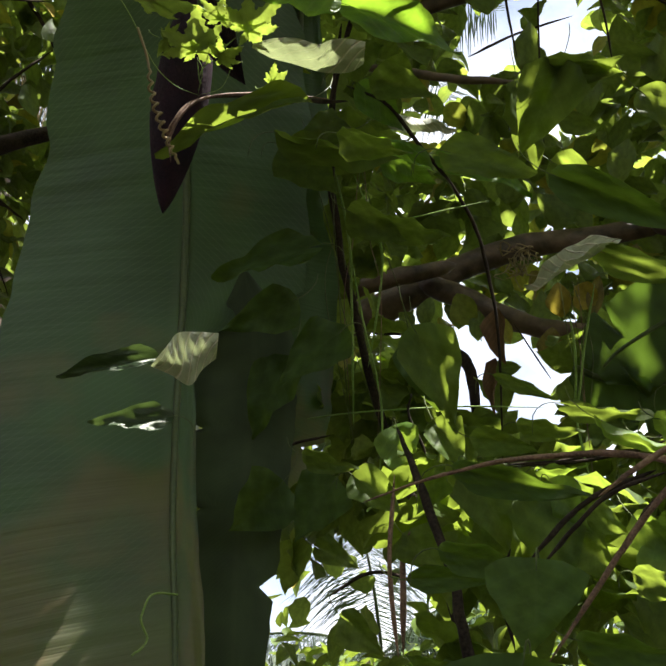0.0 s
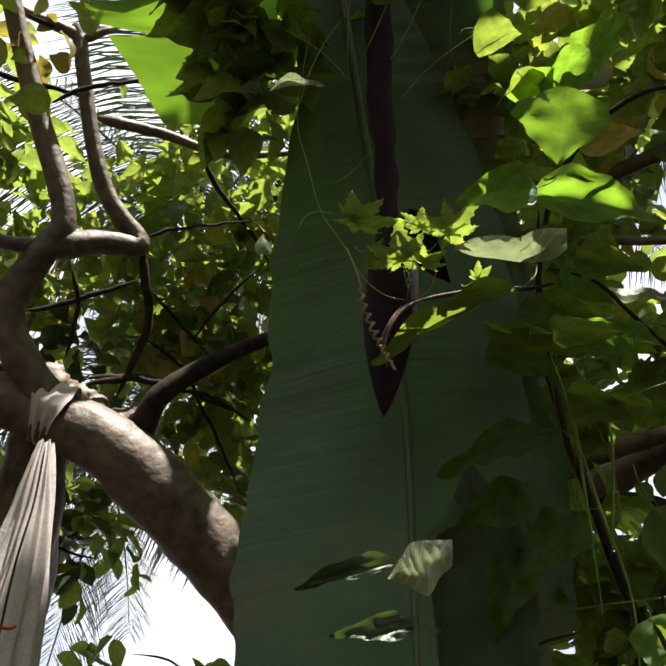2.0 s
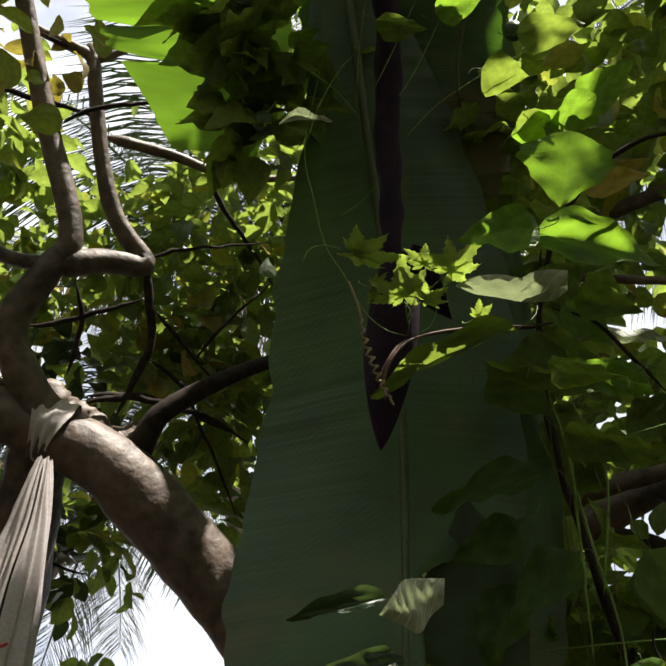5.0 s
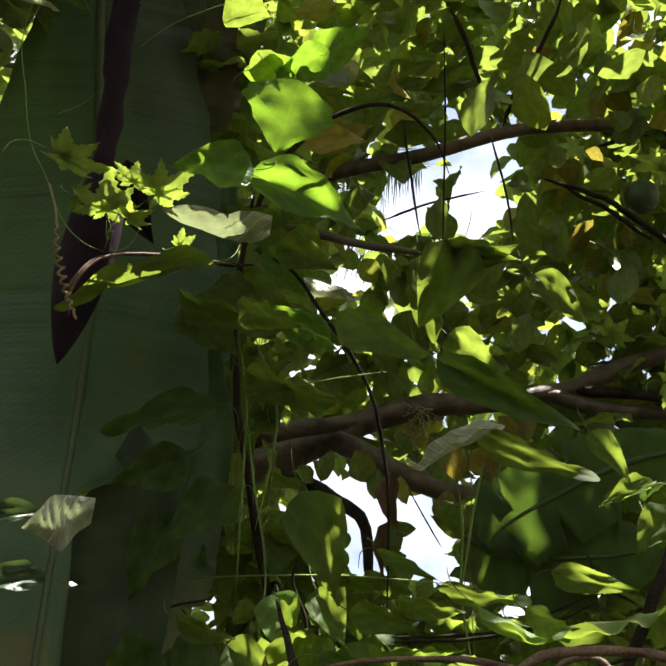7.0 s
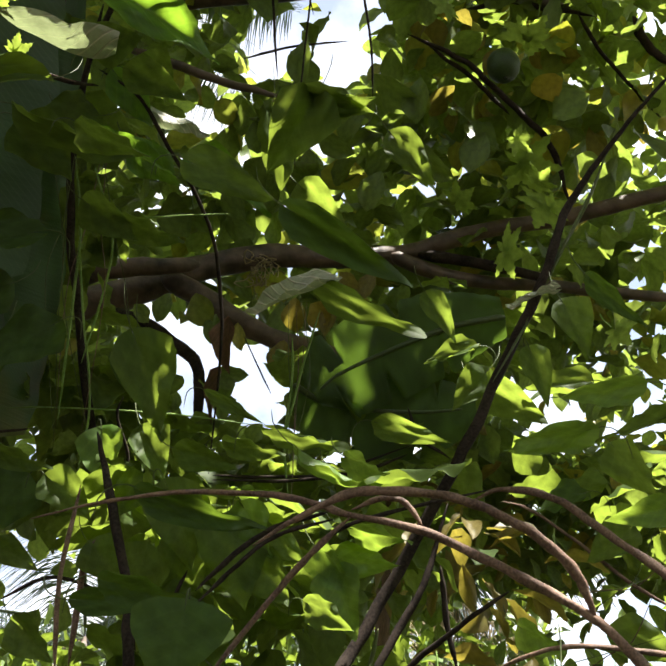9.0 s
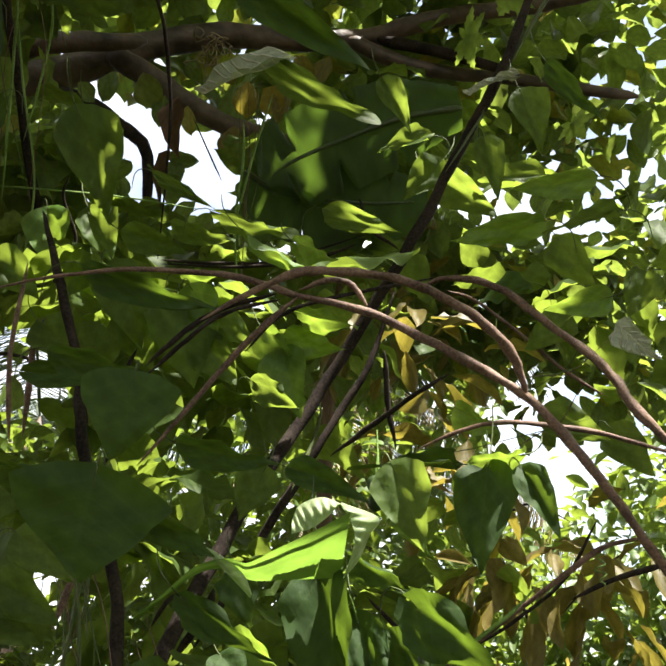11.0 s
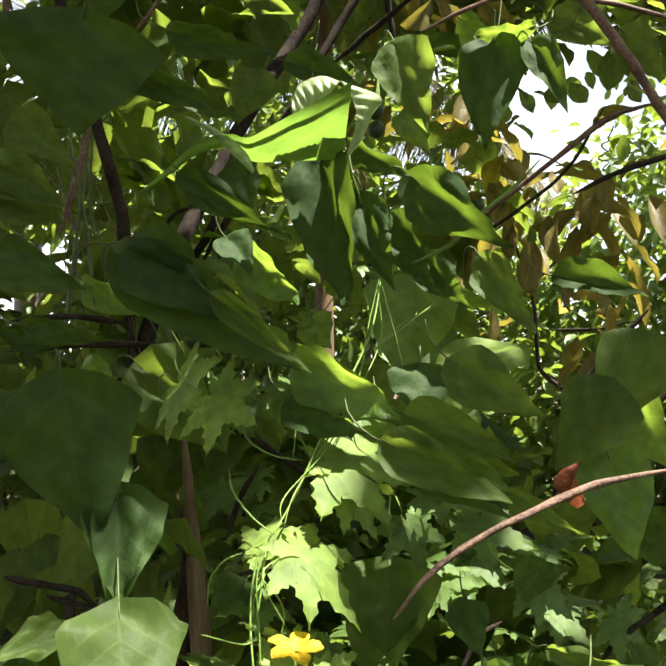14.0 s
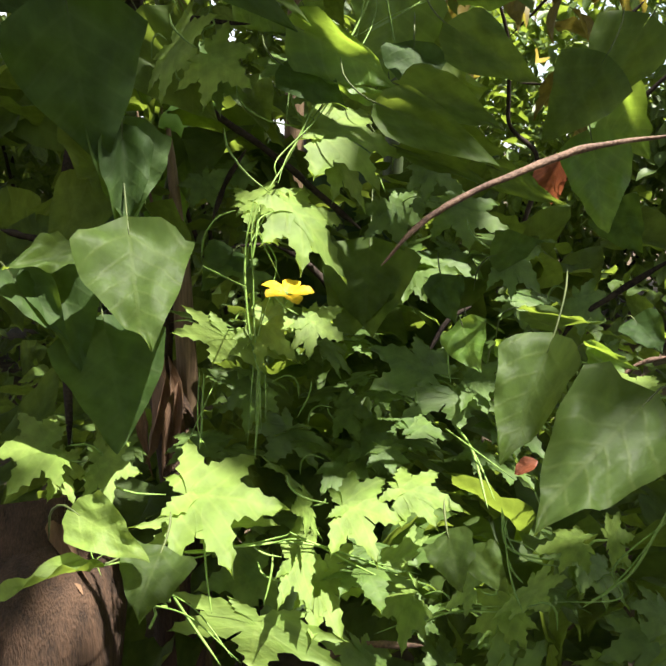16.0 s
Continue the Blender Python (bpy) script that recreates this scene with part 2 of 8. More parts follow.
M_DEAD = leaf_material("dead_leaf", (0.10, 0.055, 0.03), (0.17, 0.10, 0.055), (0.2, 0.1, 0.04), 0.2, 0.8)
M_REDLEAF = leaf_material("red_leaf", (0.15, 0.045, 0.02), (0.24, 0.075, 0.035), (0.34, 0.10, 0.04), 0.3, 0.5)
M_PETAL = leaf_material("yellow_petal", (0.70, 0.45, 0.02), (0.80, 0.55, 0.03), (0.8, 0.5, 0.02), 0.4, 0.5, vein=0.0)
M_RED = plain_material("red_stitching", (0.40, 0.03, 0.03), (0.5, 0.06, 0.05), 30, 0.8, 0.001)
M_PSEUDO = plain_material("banana_stem", (0.08, 0.052, 0.03), (0.18, 0.12, 0.07), 5, 0.7, 0.003, (5, 5, 0.4))
M_FRUIT = plain_material("green_fruit", (0.022, 0.04, 0.014), (0.04, 0.07, 0.02), 20, 0.45, 0.001)
M_SOIL = plain_material("soil", (0.03, 0.022, 0.014), (0.10, 0.07, 0.042), 2.0, 0.95, 0.02)
M_WALL = plain_material("house_plaster", (0.42, 0.34, 0.24), (0.52, 0.43, 0.31), 1.5, 0.85, 0.003)

# ---- building tools ----
# where the camera stands; blades face it and sky gaps open from it
HERE = Vector((0, 0, 1.6))


def empty(name, place=(0, 0, 0)):
    ob = new(name)
    ob.location = place
    return ob


def mesh_object(name, verts, faces, mat, parent=None, uvs=None, smooth=True):
    me = bpy.data.meshes.new(name)
    me.from_pydata([tuple(v) for v in verts], [], faces)
    me.materials.append(mat)
    if smooth:
        me.polygons.foreach_set("use_smooth", [True] * len(me.polygons))
    if uvs is not None:
        lay = me.uv_layers.new(name="UVMap")
        idx = np.zeros(len(me.loops), dtype=np.int32)
        me.loops.foreach_get("vertex_index", idx)
        lay.data.foreach_set("uv", np.asarray(uvs, dtype=np.float32)[idx].ravel())
    me.update()
    ob = new(name, me)
    if parent is not None:
        ob.parent = parent
        ob.matrix_parent_inverse = Matrix.Translation(parent.location).inverted()
    return ob


def spline(points, n):
    """n points along a smooth curve through the given ones"""
    p = [Vector(q) for q in points]
    if len(p) == 2:
        return [p[0].lerp(p[1], i / (n - 1)) for i in range(n)]
    p = [p[0] * 2 - p[1]] + p + [p[-1] * 2 - p[-2]]
    res = []
    k = len(p) - 3
    for i in range(n):
        s = i / (n - 1) * k
        j = min(int(s), k - 1)
        t = s - j
        a, b, c, d = p[j:j + 4]
        res.append(0.5 * ((2 * b) + (c - a) * t + (2 * a - 5 * b + 4 * c - d) * t * t + (3 * b - a - 3 * c + d) * t ** 3))
    return res


def tube(points, r0, r1, sides=8, n=None, knots=0.0, seed=0, wobble=0.0, points_out=False):
    """verts and faces of a tapered tube along a curve; knots: unevenness of the girth; points_out: its ends run thin"""
    n = n or max(6, 5 * len(points))
    c = spline(points, n)
    rnd = random.Random(seed)
    off = rnd.random() * 50
    verts, faces = [], []
    if wobble:
        c = [q + noise.noise_vector(q * 9 + Vector((off, 0, 0))) * wobble * min(1, 4 * i / n, 4 * (n - 1 - i) / n) + noise.noise_vector(q * 28 + Vector((0, off, 0))) * wobble * 0.3 for i, q in enumerate(c)]
    up = Vector((0.3, 0.2, 1)).normalized()
    for i, q in enumerate(c):
        d = (c[min(i + 1, n - 1)] - c[max(i - 1, 0)]).normalized()
        a = d.cross(up)
        a = a.normalized() if a.length > 1e-4 else Vector((1, 0, 0))
        up = a.cross(d).normalized()
        s = i / (n - 1)
        if isinstance(r0, (list, tuple)):
            u = s * (len(r0) - 1)
            j = min(int(u), len(r0) - 2)
            r = r0[j] + (r0[j + 1] - r0[j]) * (u - j)
        else:
            r = r0 + (r1 - r0) * s
        if points_out:
            r *= 0.35 + 0.65 * min(1, 5 * s, 5 * (1 - s))
        r *= 0.3 if i in (0, n - 1) else 0.85 if i in (1, n - 2) else 1
        for k in range(sides):
            w = 2 * math.pi * k / sides
            v = math.cos(w) * a + math.sin(w) * up
            rr = r * (1 + knots * noise.noise(v * 0.9 + Vector((off + s * len(points) * 2.2, 0, off))))
            verts.append(q + v * rr)
    for i in range(n - 1):
        for k in range(sides):
            b = i * sides
            faces.append((b + sides + k, b + sides + (k + 1) % sides, b + (k + 1) % sides, b + k))
    faces.append(tuple(range(sides)))
    faces.append(tuple(range(n * sides - 1, (n - 1) * sides - 1, -1)))
    return verts, faces


def branch(name, points, r0, r1, mat, parent, sides=8, knots=0.0, label=""):
    fine = not isinstance(r0, (list, tuple)) and max(r0, r1) < 0.03
    if fine:
        r0, r1 = r0 * 0.75, r1 * 0.75
    v, f = tube(points, r0, r1, sides, 9 * len(points) if fine else None, knots * (1.5 if fine else 1), len(bpy.data.objects), max(r0, r1) * (1.1 if name == "twig" else 0.45) if fine else 0, fine)
    ob = mesh_object(name, v, f, mat, parent)
    return tagged(ob, label) if label else ob


# leaf blades: base at the origin, along +Y for a length of 1, half width up to 0.5 in X
def blade(profile, nu, nv, fold, bend, ripple, seed, wild=0.05):
    rnd = random.Random(seed)
    verts, uvs, faces = [], [], []
    ph = rnd.random() * 6
    for i in range(nu + 1):
        s = i / nu
        w, back = profile(s)
        for j in range(-nv, nv + 1):
            k = abs(j) / nv
            x = w * j / nv * (1 + wild * 2.2 * noise.noise(Vector((s * 4 + ph, (1 if j > 0 else -1) * 3.3, seed))))
            x += wild * 1.3 * math.sin(ph) * s * s
            y = s - back * k ** 1.6
            z = fold * abs(x) - bend * s * s + ripple * math.sin(6 * s + ph + 2.2 * j / nv) * k + wild * 1.6 * noise.noise(Vector((x * 5 + ph, y * 4, seed))) * (0.3 + k)
            verts.append((x, y, z))
            uvs.append((x, s))
    m = 2 * nv + 1
    for i in range(nu):
        for j in range(m - 1):
            faces.append((i * m + j, i * m + j + 1, (i + 1) * m + j + 1, (i + 1) * m + j))
    return verts, faces, uvs


def heart(s):
    u = max(0, (s - 0.2) / 0.8)
    w = 0.5 * min(1, s / 0.2) ** 0.5 * (1 - u ** 1.55) * (1 - 0.22 * u)
    return max(w, 0.004), 0.17 * max(0, 1 - s / 0.4)


def oval(s):
    return max(0.5 * math.sin(math.pi * s ** 0.85) ** 0.8, 0.004), 0


def obovate(s):
    return max(0.5 * math.sin(math.pi * s ** 1.3) ** 0.7 if 0 < s < 1 else 0, 0.004), 0


def lance(s):
    return max(0.5 * math.sin(math.pi * s ** 0.72) ** 1.1, 0.004), 0


def fan(s):
    return max(0.5 * min(1, s / 0.62) ** 0.8 * (1 - 0.25 * max(0, (s - 0.62) / 0.38) ** 2 + 0.05 * math.sin(s * 22)), 0.004), 0.22 * s ** 3


def paddle(s):
    return max(0.5 * (1 - (1 - s) ** 2.5) ** 0.8 * (1 - s ** 6) ** 0.7, 0.004), 0


def lobed(seed):
    """seven lobes round the leaf stalk, each narrow at its neck, broad and toothed further out, as of a bitter gourd"""
    rnd = random.Random(seed)
    verts, uvs, faces = [], [], []
    ph = rnd.random() * 9
    rows, cols = 16, 2
    widths = (0.10, 0.115, 0.12, 0.125, 0.135, 0.15, 0.175, 0.205, 0.235, 0.16, 0.165, 0.185, 0.105, 0.095, 0.11, 0.05, 0.004)
    for k, (way, reach) in enumerate(((-140, 0.42), (-98, 0.58), (-49, 0.68), (0, 0.78), (49, 0.68), (98, 0.58), (140, 0.42))):
        a, reach = radians(way + rnd.uniform(-7, 7)), reach * rnd.uniform(0.8, 1.12)
        ax, ay = math.sin(a), math.cos(a)
        bend = rnd.uniform(-0.12, 0.12)
        slip, at = rnd.uniform(-0.05, 0.05), len(verts)
        for i in range(rows + 1):
            t = i / rows
            for j in range(-cols, cols + 1):
                side = 1 + slip * (1 if j > 0 else -1)
                u = widths[i] * reach * 1.02 * j / cols * side
                r = t * reach - abs(j) / cols * 0.05 * t
                u += bend * t * t * reach
                x, y = ax * r + ay * u, 0.26 + ay * r - ax * u
                z = 0.06 * t * math.cos(way * 0.128 + ph) + 0.10 * noise.noise(Vector((x * 3.2 + ph, y * 3.2, seed))) * t - 0.22 * (x * x + (y - 0.26) ** 2) + 0.05 * abs(j) / cols * t * reach + 0.004 * k * (1 - t)
                verts.append((x, y, z))
                uvs.append((x, y))
        m = 2 * cols + 1
        faces += [(at + i * m + j, at + i * m + j + 1, at + (i + 1) * m + j + 1, at + (i + 1) * m + j) for i in range(rows) for j in range(m - 1)]
    return verts, faces, uvs


BLADES = {
    "heart": [blade(heart, 20, 5, 0.12 + 0.09 * (k % 5), 0.03 + 0.06 * (k % 4), 0.035, k, 0.07) for k in range(10)],
    "fan": [blade(fan, 16, 6, 0.12, 0.06, 0.03, 2)],
    "oval": [blade(oval, 8, 2, 0.2 + 0.15 * k, 0.05 + 0.09 * k, 0.02, k) for k in range(4)],
    "lance": [blade(lance, 9, 2, 0.25 + 0.1 * k, 0.1 + 0.1 * k, 0.02, k) for k in range(3)],
    "paddle": [blade(paddle, 12, 3, 0.25, 0.15 + 0.1 * k, 0.02, k) for k in range(3)],
    "lobed": [lobed(k) for k in range(5)],
    "crown": [blade(obovate, 9, 2, 0.25, 0.08 + 0.1 * k, 0.02, k) for k in range(4)],
    "tree": [blade(obovate, 6, 1, 0.3, 0.10 + 0.1 * k, 0, k) for k in range(4)],
    "wild": [blade(heart, 10, 2, 0.3, 0.10 + 0.09 * k, 0.03, k, 0.08) for k in range(4)],
}
SHARED = {}


def blade_data(kind, k, mat):
    key = (kind, k, mat.name)
    if key not in SHARED:
        v, f, uv = BLADES[kind][k]
        me = bpy.data.meshes.new("leaf")
        me.from_pydata(v, [], f)
        me.materials.append(mat)
        me.polygons.foreach_set("use_smooth", [True] * len(me.polygons))
        lay = me.uv_layers.new(name="UVMap")
        idx = np.zeros(len(me.loops), dtype=np.int32)
        me.loops.foreach_get("vertex_index", idx)
        lay.data.foreach_set("uv", np.asarray(uv, dtype=np.float32)[idx].ravel())
        SHARED[key] = me
    return SHARED[key]


def leaf_pose(base, tip, width, turn=0.0, normal=None):
    base, tip = Vector(base), Vector(tip)
    y = tip - base
    size = y.length
    y.normalize()
    n = Vector(normal) if normal is not None else HERE - base
    z = (n - y * n.dot(y)).normalized()
    z.rotate(Matrix.Rotation(radians(turn), 3, y))
    x = y.cross(z)
    return Matrix.Translation(base) @ Matrix((x * width, y * size, z * size)).transposed().to_4x4()


LEAVES = random.Random(5)


def leaf(parent, kind, base, tip, width, mat, turn=0.0, normal=None, label="", name="leaf"):
    """one leaf as a part; width: its breadth in metres"""
    ob = new(name, blade_data(kind, LEAVES.randrange(len(BLADES[kind])), mat))
    ob.parent = parent
    ob.matrix_parent_inverse = Matrix.Translation(parent.location).inverted()
    ob.matrix_basis = leaf_pose(base, tip, width, turn, normal)
    return tagged(ob, label) if label else ob


def stalk(parent, base, tip, r=0.0016, mat=None):
    """short stalk behind a leaf, bent the way it hangs"""
    b, t = Vector(base), Vector(tip)
    back, size = (b - t).normalized(), min((b - t).length, 0.2)
    away = (b - HERE).normalized() * 0.35 + Vector((0, 0, LEAVES.choice((-0.9, 0.5))))
    v, f = tube([b + (t - b) * 0.02, b + back * size * 0.25, b + back * size * 0.45 + away * size * 0.2, b + back * size * 0.5 + away * size * 0.55], r, r * 1.3, 5, 8)
    return mesh_object("stalk", v, f, mat or M_STEM, parent)


def crown(parent, kind, poses, mat, single=280, name="leaf"):
    """the nearest leaves as parts of their own, the rest joined"""
    poses = sorted(poses, key=lambda m: (m.translation - HERE).length)
    for m in poses[:single]:
        ob = new(name, blade_data(kind, LEAVES.randrange(len(BLADES[kind])), mat))
        ob.parent = parent
        ob.matrix_parent_inverse = Matrix.Translation(parent.location).inverted()
        ob.matrix_basis = m
    rest = poses[single:]
    if rest:
        vs, fs, us, at = [], [], [], 0
        data = [(np.array(v), f, u) for v, f, u in BLADES[kind]]
        for m in rest:
            v, f, u = data[LEAVES.randrange(len(data))]
            a = np.array(m)
            vs.append(v @ a[:3, :3].T + a[:3, 3])
            fs += [tuple(i + at for i in q) for q in f]
            us += u
            at += len(v)
        ob = mesh_object("foliage", np.concatenate(vs), fs, mat, parent, us)
        tagged(ob, kind="stuff")


def spray(poses, centre, radius, count, size, rnd, squash=0.7, droop=0.35, ratio=0.55):
    """leaves round a twig's end: outward, a little drooping"""
    c = Vector(centre)
    for _ in range(count):
        d = Vector((rnd.gauss(0, 1), rnd.gauss(0, 1), rnd.gauss(0, 1) * squash)).normalized()
        b = c + d * radius * rnd.random() ** 0.5
        way = (d + Vector((rnd.gauss(0, 0.5), rnd.gauss(0, 0.5), rnd.gauss(0, 0.4) - droop))).normalized()
        s = size * rnd.uniform(0.65, 1.2)
        up = Vector((rnd.gauss(0, 0.45), rnd.gauss(0, 0.45), 1))
        poses.append(leaf_pose(b, b + way * s, s * ratio * rnd.uniform(0.85, 1.15), 0, up))


# ---- ground and distance ----
gv, gf, gn = [], [], 60
for i in range(gn + 1):
    for j in range(gn + 1):
        u, v = (i / gn * 2 - 1), (j / gn * 2 - 1)
        x, y = 400 * u * abs(u) ** 1.8, 400 * v * abs(v) ** 1.8
        gv.append((x, y, 0.12 * noise.noise(Vector((x * 0.4, y * 0.4, 0))) * min(1, 30 / (1 + abs(x) + abs(y)))))
for i in range(gn):
    for j in range(gn):
        a = i * (gn + 1) + j
        gf.append((a, a + gn + 1, a + gn + 2, a + 1))
tagged(mesh_object("ground", gv, gf, M_SOIL), "bare brown garden soil with leaf litter", "ground", kind="structure")

# ---- banana plant with the hanging leaf and the blossom ----
banana = tagged(empty("banana_plant", (0.1, 2.3, 0)), "tall banana plant with a hanging leaf and purple blossom", "banana plant")


def banana_leaf(parent, spine, left, right, twist=0.0, nv=14, nu=180, mat=M_BANANA, cup=0.12, seed=3, tears=(), label="", facing=None, rib=True):
    """a big blade along its rib: half breadths left and right are given from stalk to tip; tears are (place, side, depth)"""
    c = spline(spine, nu + 1)
    rnd = random.Random(seed)
    verts, uvs, faces = [], [], []

    def at(tab, s):
        u = s * (len(tab) - 1)
        i = min(int(u), len(tab) - 2)
        return tab[i] + (tab[i + 1] - tab[i]) * (u - i)
    for i, q in enumerate(c):
        s = i / nu
        d = (c[min(i + 1, nu)] - c[max(i - 1, 0)]).normalized()
        face = Vector(facing) if facing else HERE - q
        z = (face - d * face.dot(d)).normalized()
        z.rotate(Matrix.Rotation(radians(twist), 3, d))
        x = z.cross(d).normalized()
        for j in range(-nv, nv + 1):
            side = -1 if j < 0 else 1
            w = at(left, s) if j < 0 else at(right, s)
            k = abs(j) / nv
            edge = 1 + 0.05 * noise.noise(Vector((s * 30, side * 4 + seed, 0)))
            for place, sd, depth in tears:
                if sd == side:
                    edge -= depth * max(0, 1 - abs(s - place) * 45)
            p = q + x * side * w * k * max(edge, 0.05)
            p += z * (-cup * w * k * k + 0.004 * noise.noise(Vector((s * 90, side * 3, seed))) * min(1, k * 4) + 0.02 * noise.noise(Vector((s * 5, k * 2 * side, seed))) * k)
            p += d * 0.10 * w * k
            verts.append(p)
            uvs.append((side * k * 0.5 * 0.5, s * 2.2))
    m = 2 * nv + 1
    for i in range(nu):
        for j in range(m - 1):
            faces.append((i * m + j, i * m + j + 1, (i + 1) * m + j + 1, (i + 1) * m + j))
    ob = mesh_object("leaf", verts, faces, mat, parent, uvs)
    if rib:
        v, f = tube([p + (HERE - p).normalized() * 0.004 for p in c[::max(1, nu // 12)]], 0.014 if nu > 100 else 0.010, 0.005 if nu > 100 else 0.004, 8, 50)
        mesh_object("midrib", v, f, M_RIB, ob).matrix_parent_inverse = Matrix.Identity(4)
    return tagged(ob, label) if label else ob


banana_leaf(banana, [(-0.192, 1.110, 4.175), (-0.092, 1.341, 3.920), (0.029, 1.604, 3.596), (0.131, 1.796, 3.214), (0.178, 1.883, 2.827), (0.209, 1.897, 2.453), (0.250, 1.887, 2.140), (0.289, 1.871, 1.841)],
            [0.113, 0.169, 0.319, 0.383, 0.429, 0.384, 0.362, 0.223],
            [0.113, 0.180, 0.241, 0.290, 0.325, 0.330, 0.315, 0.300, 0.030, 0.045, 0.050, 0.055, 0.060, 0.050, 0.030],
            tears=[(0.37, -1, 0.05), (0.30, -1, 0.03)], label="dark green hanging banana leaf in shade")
v, f = tube([(-0.091, 0.959, 3.971), (-0.038, 1.183, 3.780), (0.002, 1.318, 3.583), (0.036, 1.419, 3.385)], 0.032, 0.026, 14, 44, 0.45, 6, 0.006)
mesh_object("flower_stalk", v, f, M_BRACT, banana)


def bud(parent, top, tip, radius):
    """pointed bud of overlapping bracts"""
    top, tip = Vector(top), Vector(tip)
    d = (tip - top)
    h = d.length
    d.normalize()
    a = d.cross(Vector((0, 1, 0.2))).normalized()
    b = d.cross(a)
    verts, faces = [], []
    nr, ns = 26, 24
    for i in range(nr + 1):
        s = i / nr
        r = radius * (math.sin(math.pi * (0.12 + 0.88 * s) ** 0.9) ** 0.75 if s < 1 else 0.02)
        for k in range(ns):
            w = 2 * math.pi * k / ns
            lip = 1 + 0.05 * math.copysign(1, math.sin(w * 1.5 + s * 3)) + 0.02 * math.sin(w * 9)
            verts.append(top + d * h * s + (math.cos(w) * a + math.sin(w) * b) * r * lip)
    for i in range(nr):
        for k in range(ns):
            faces.append((i * ns + k, i * ns + (k + 1) % ns, (i + 1) * ns + (k + 1) % ns, (i + 1) * ns + k))
    return mesh_object("blossom", verts, faces, M_BRACT, parent)


bud(banana, (0.047, 1.389, 3.383), (0.071, 1.610, 2.965), 0.061)
leaf(banana, "oval", (0.080, 1.336, 3.371), (0.168, 1.416, 3.220), 0.09, M_BRACT, 20, name="bract", label="lifted dark red bract")

# ---- tree with the smooth limbs ----
tree = tagged(empty("tree", (0.094, 3.913, 2.633)), "spreading tree with smooth brown limbs and oval leaves", "tree")
branch("limb", [(0.171, 3.564, 3.059), (-0.186, 3.391, 3.337), (-0.362, 3.308, 3.474), (-0.560, 3.206, 3.608), (-0.742, 3.104, 3.716), (-0.927, 3.019, 3.808), (-1.172, 2.956, 3.855), (-1.390, 2.896, 3.884), (-1.608, 2.842, 3.903), (-2.108, 2.765, 3.870), (-2.961, 2.597, 3.695)], [0.148, 0.145, 0.145, 0.146, 0.145, 0.134, 0.116, 0.103, 0.100, 0.099, 0.098], 0, M_BARK, tree, 24, 0.08)
branch("limb", [(-1.138, 2.942, 3.873), (-1.266, 2.818, 3.966), (-1.379, 2.680, 4.145), (-1.303, 2.567, 4.370), (-1.245, 2.477, 4.546), (-1.439, 2.245, 4.909), (-1.616, 1.958, 5.260), (-1.765, 1.677, 5.570)], [0.100, 0.076, 0.067, 0.062, 0.050, 0.047, 0.041, 0.036], 0, M_BARK, tree, 18, 0.12)
branch("branch", [(-1.270, 2.554, 4.397), (-1.110, 2.582, 4.505), (-0.951, 2.632, 4.583), (-1.104, 2.509, 4.707), (-1.223, 2.344, 4.923), (-1.347, 2.103, 5.283), (-1.379, 2.083, 5.344)], [0.063, 0.052, 0.051, 0.038, 0.035, 0.031, 0.027], 0, M_BARK, tree, 14, 0.12)
branch("branch", [(-0.942, 2.633, 4.585), (-0.909, 2.754, 4.482), (-0.881, 2.901, 4.339), (-0.954, 3.048, 4.066)], 0.028, 0.022, M_TWIG, tree)
branch("branch", [(-0.819, 3.055, 3.833), (-0.785, 2.975, 3.951), (-0.732, 2.928, 4.042), (-0.570, 2.897, 4.194), (-0.404, 2.912, 4.354), (-0.140, 2.978, 4.593)], 0.06, 0.025, M_TWIG, tree, 10)
branch("branch", [(-1.287, 2.544, 4.399), (-1.474, 2.534, 4.392), (-1.698, 2.454, 4.486), (-1.903, 2.332, 4.607), (-2.106, 2.229, 4.696), (-2.386, 2.190, 4.668)], 0.035, 0.014, M_BARK, tree)
branch("branch", [(-1.232, 2.340, 5.050), (-0.957, 2.437, 5.127), (-0.669, 2.541, 5.176), (-0.278, 2.567, 5.325)], 0.03, 0.014, M_BARK, tree)

branch("branch", [(-1.304, 2.185, 5.127), (-1.351, 2.102, 5.282), (-1.444, 2.061, 5.296), (-1.581, 2.015, 5.304), (-1.757, 1.949, 5.325), (-1.950, 1.892, 5.384)], 0.031, 0.019, M_BARK, tree, 10, 0.1)
branch("branch", [(-1.347, 2.111, 5.278), (-1.271, 2.085, 5.319), (-1.203, 2.087, 5.399)], 0.029, 0.022, M_BARK, tree, 10, 0.1)

# limbs of the same tree to the other side
branch("limb", [(0.496, 2.972, 3.560), (0.674, 2.908, 3.638), (0.871, 2.847, 3.682), (1.056, 2.746, 3.763), (1.185, 2.659, 3.836), (1.304, 2.578, 3.894), (1.481, 2.458, 3.947), (1.657, 2.358, 3.960), (1.830, 2.249, 3.967), (1.967, 2.148, 3.979), (2.052, 2.061, 4.011), (2.167, 1.932, 4.043), (2.306, 1.787, 4.054), (2.399, 1.691, 4.058), (2.491, 1.574, 4.071), (2.570, 1.471, 4.079), (2.737, 1.210, 4.068)], [0.069, 0.066, 0.065, 0.063, 0.059, 0.052, 0.047, 0.044, 0.041, 0.039, 0.036, 0.033, 0.031, 0.033, 0.031, 0.030, 0.028], 0, M_BARK, tree, 18, 0.14)
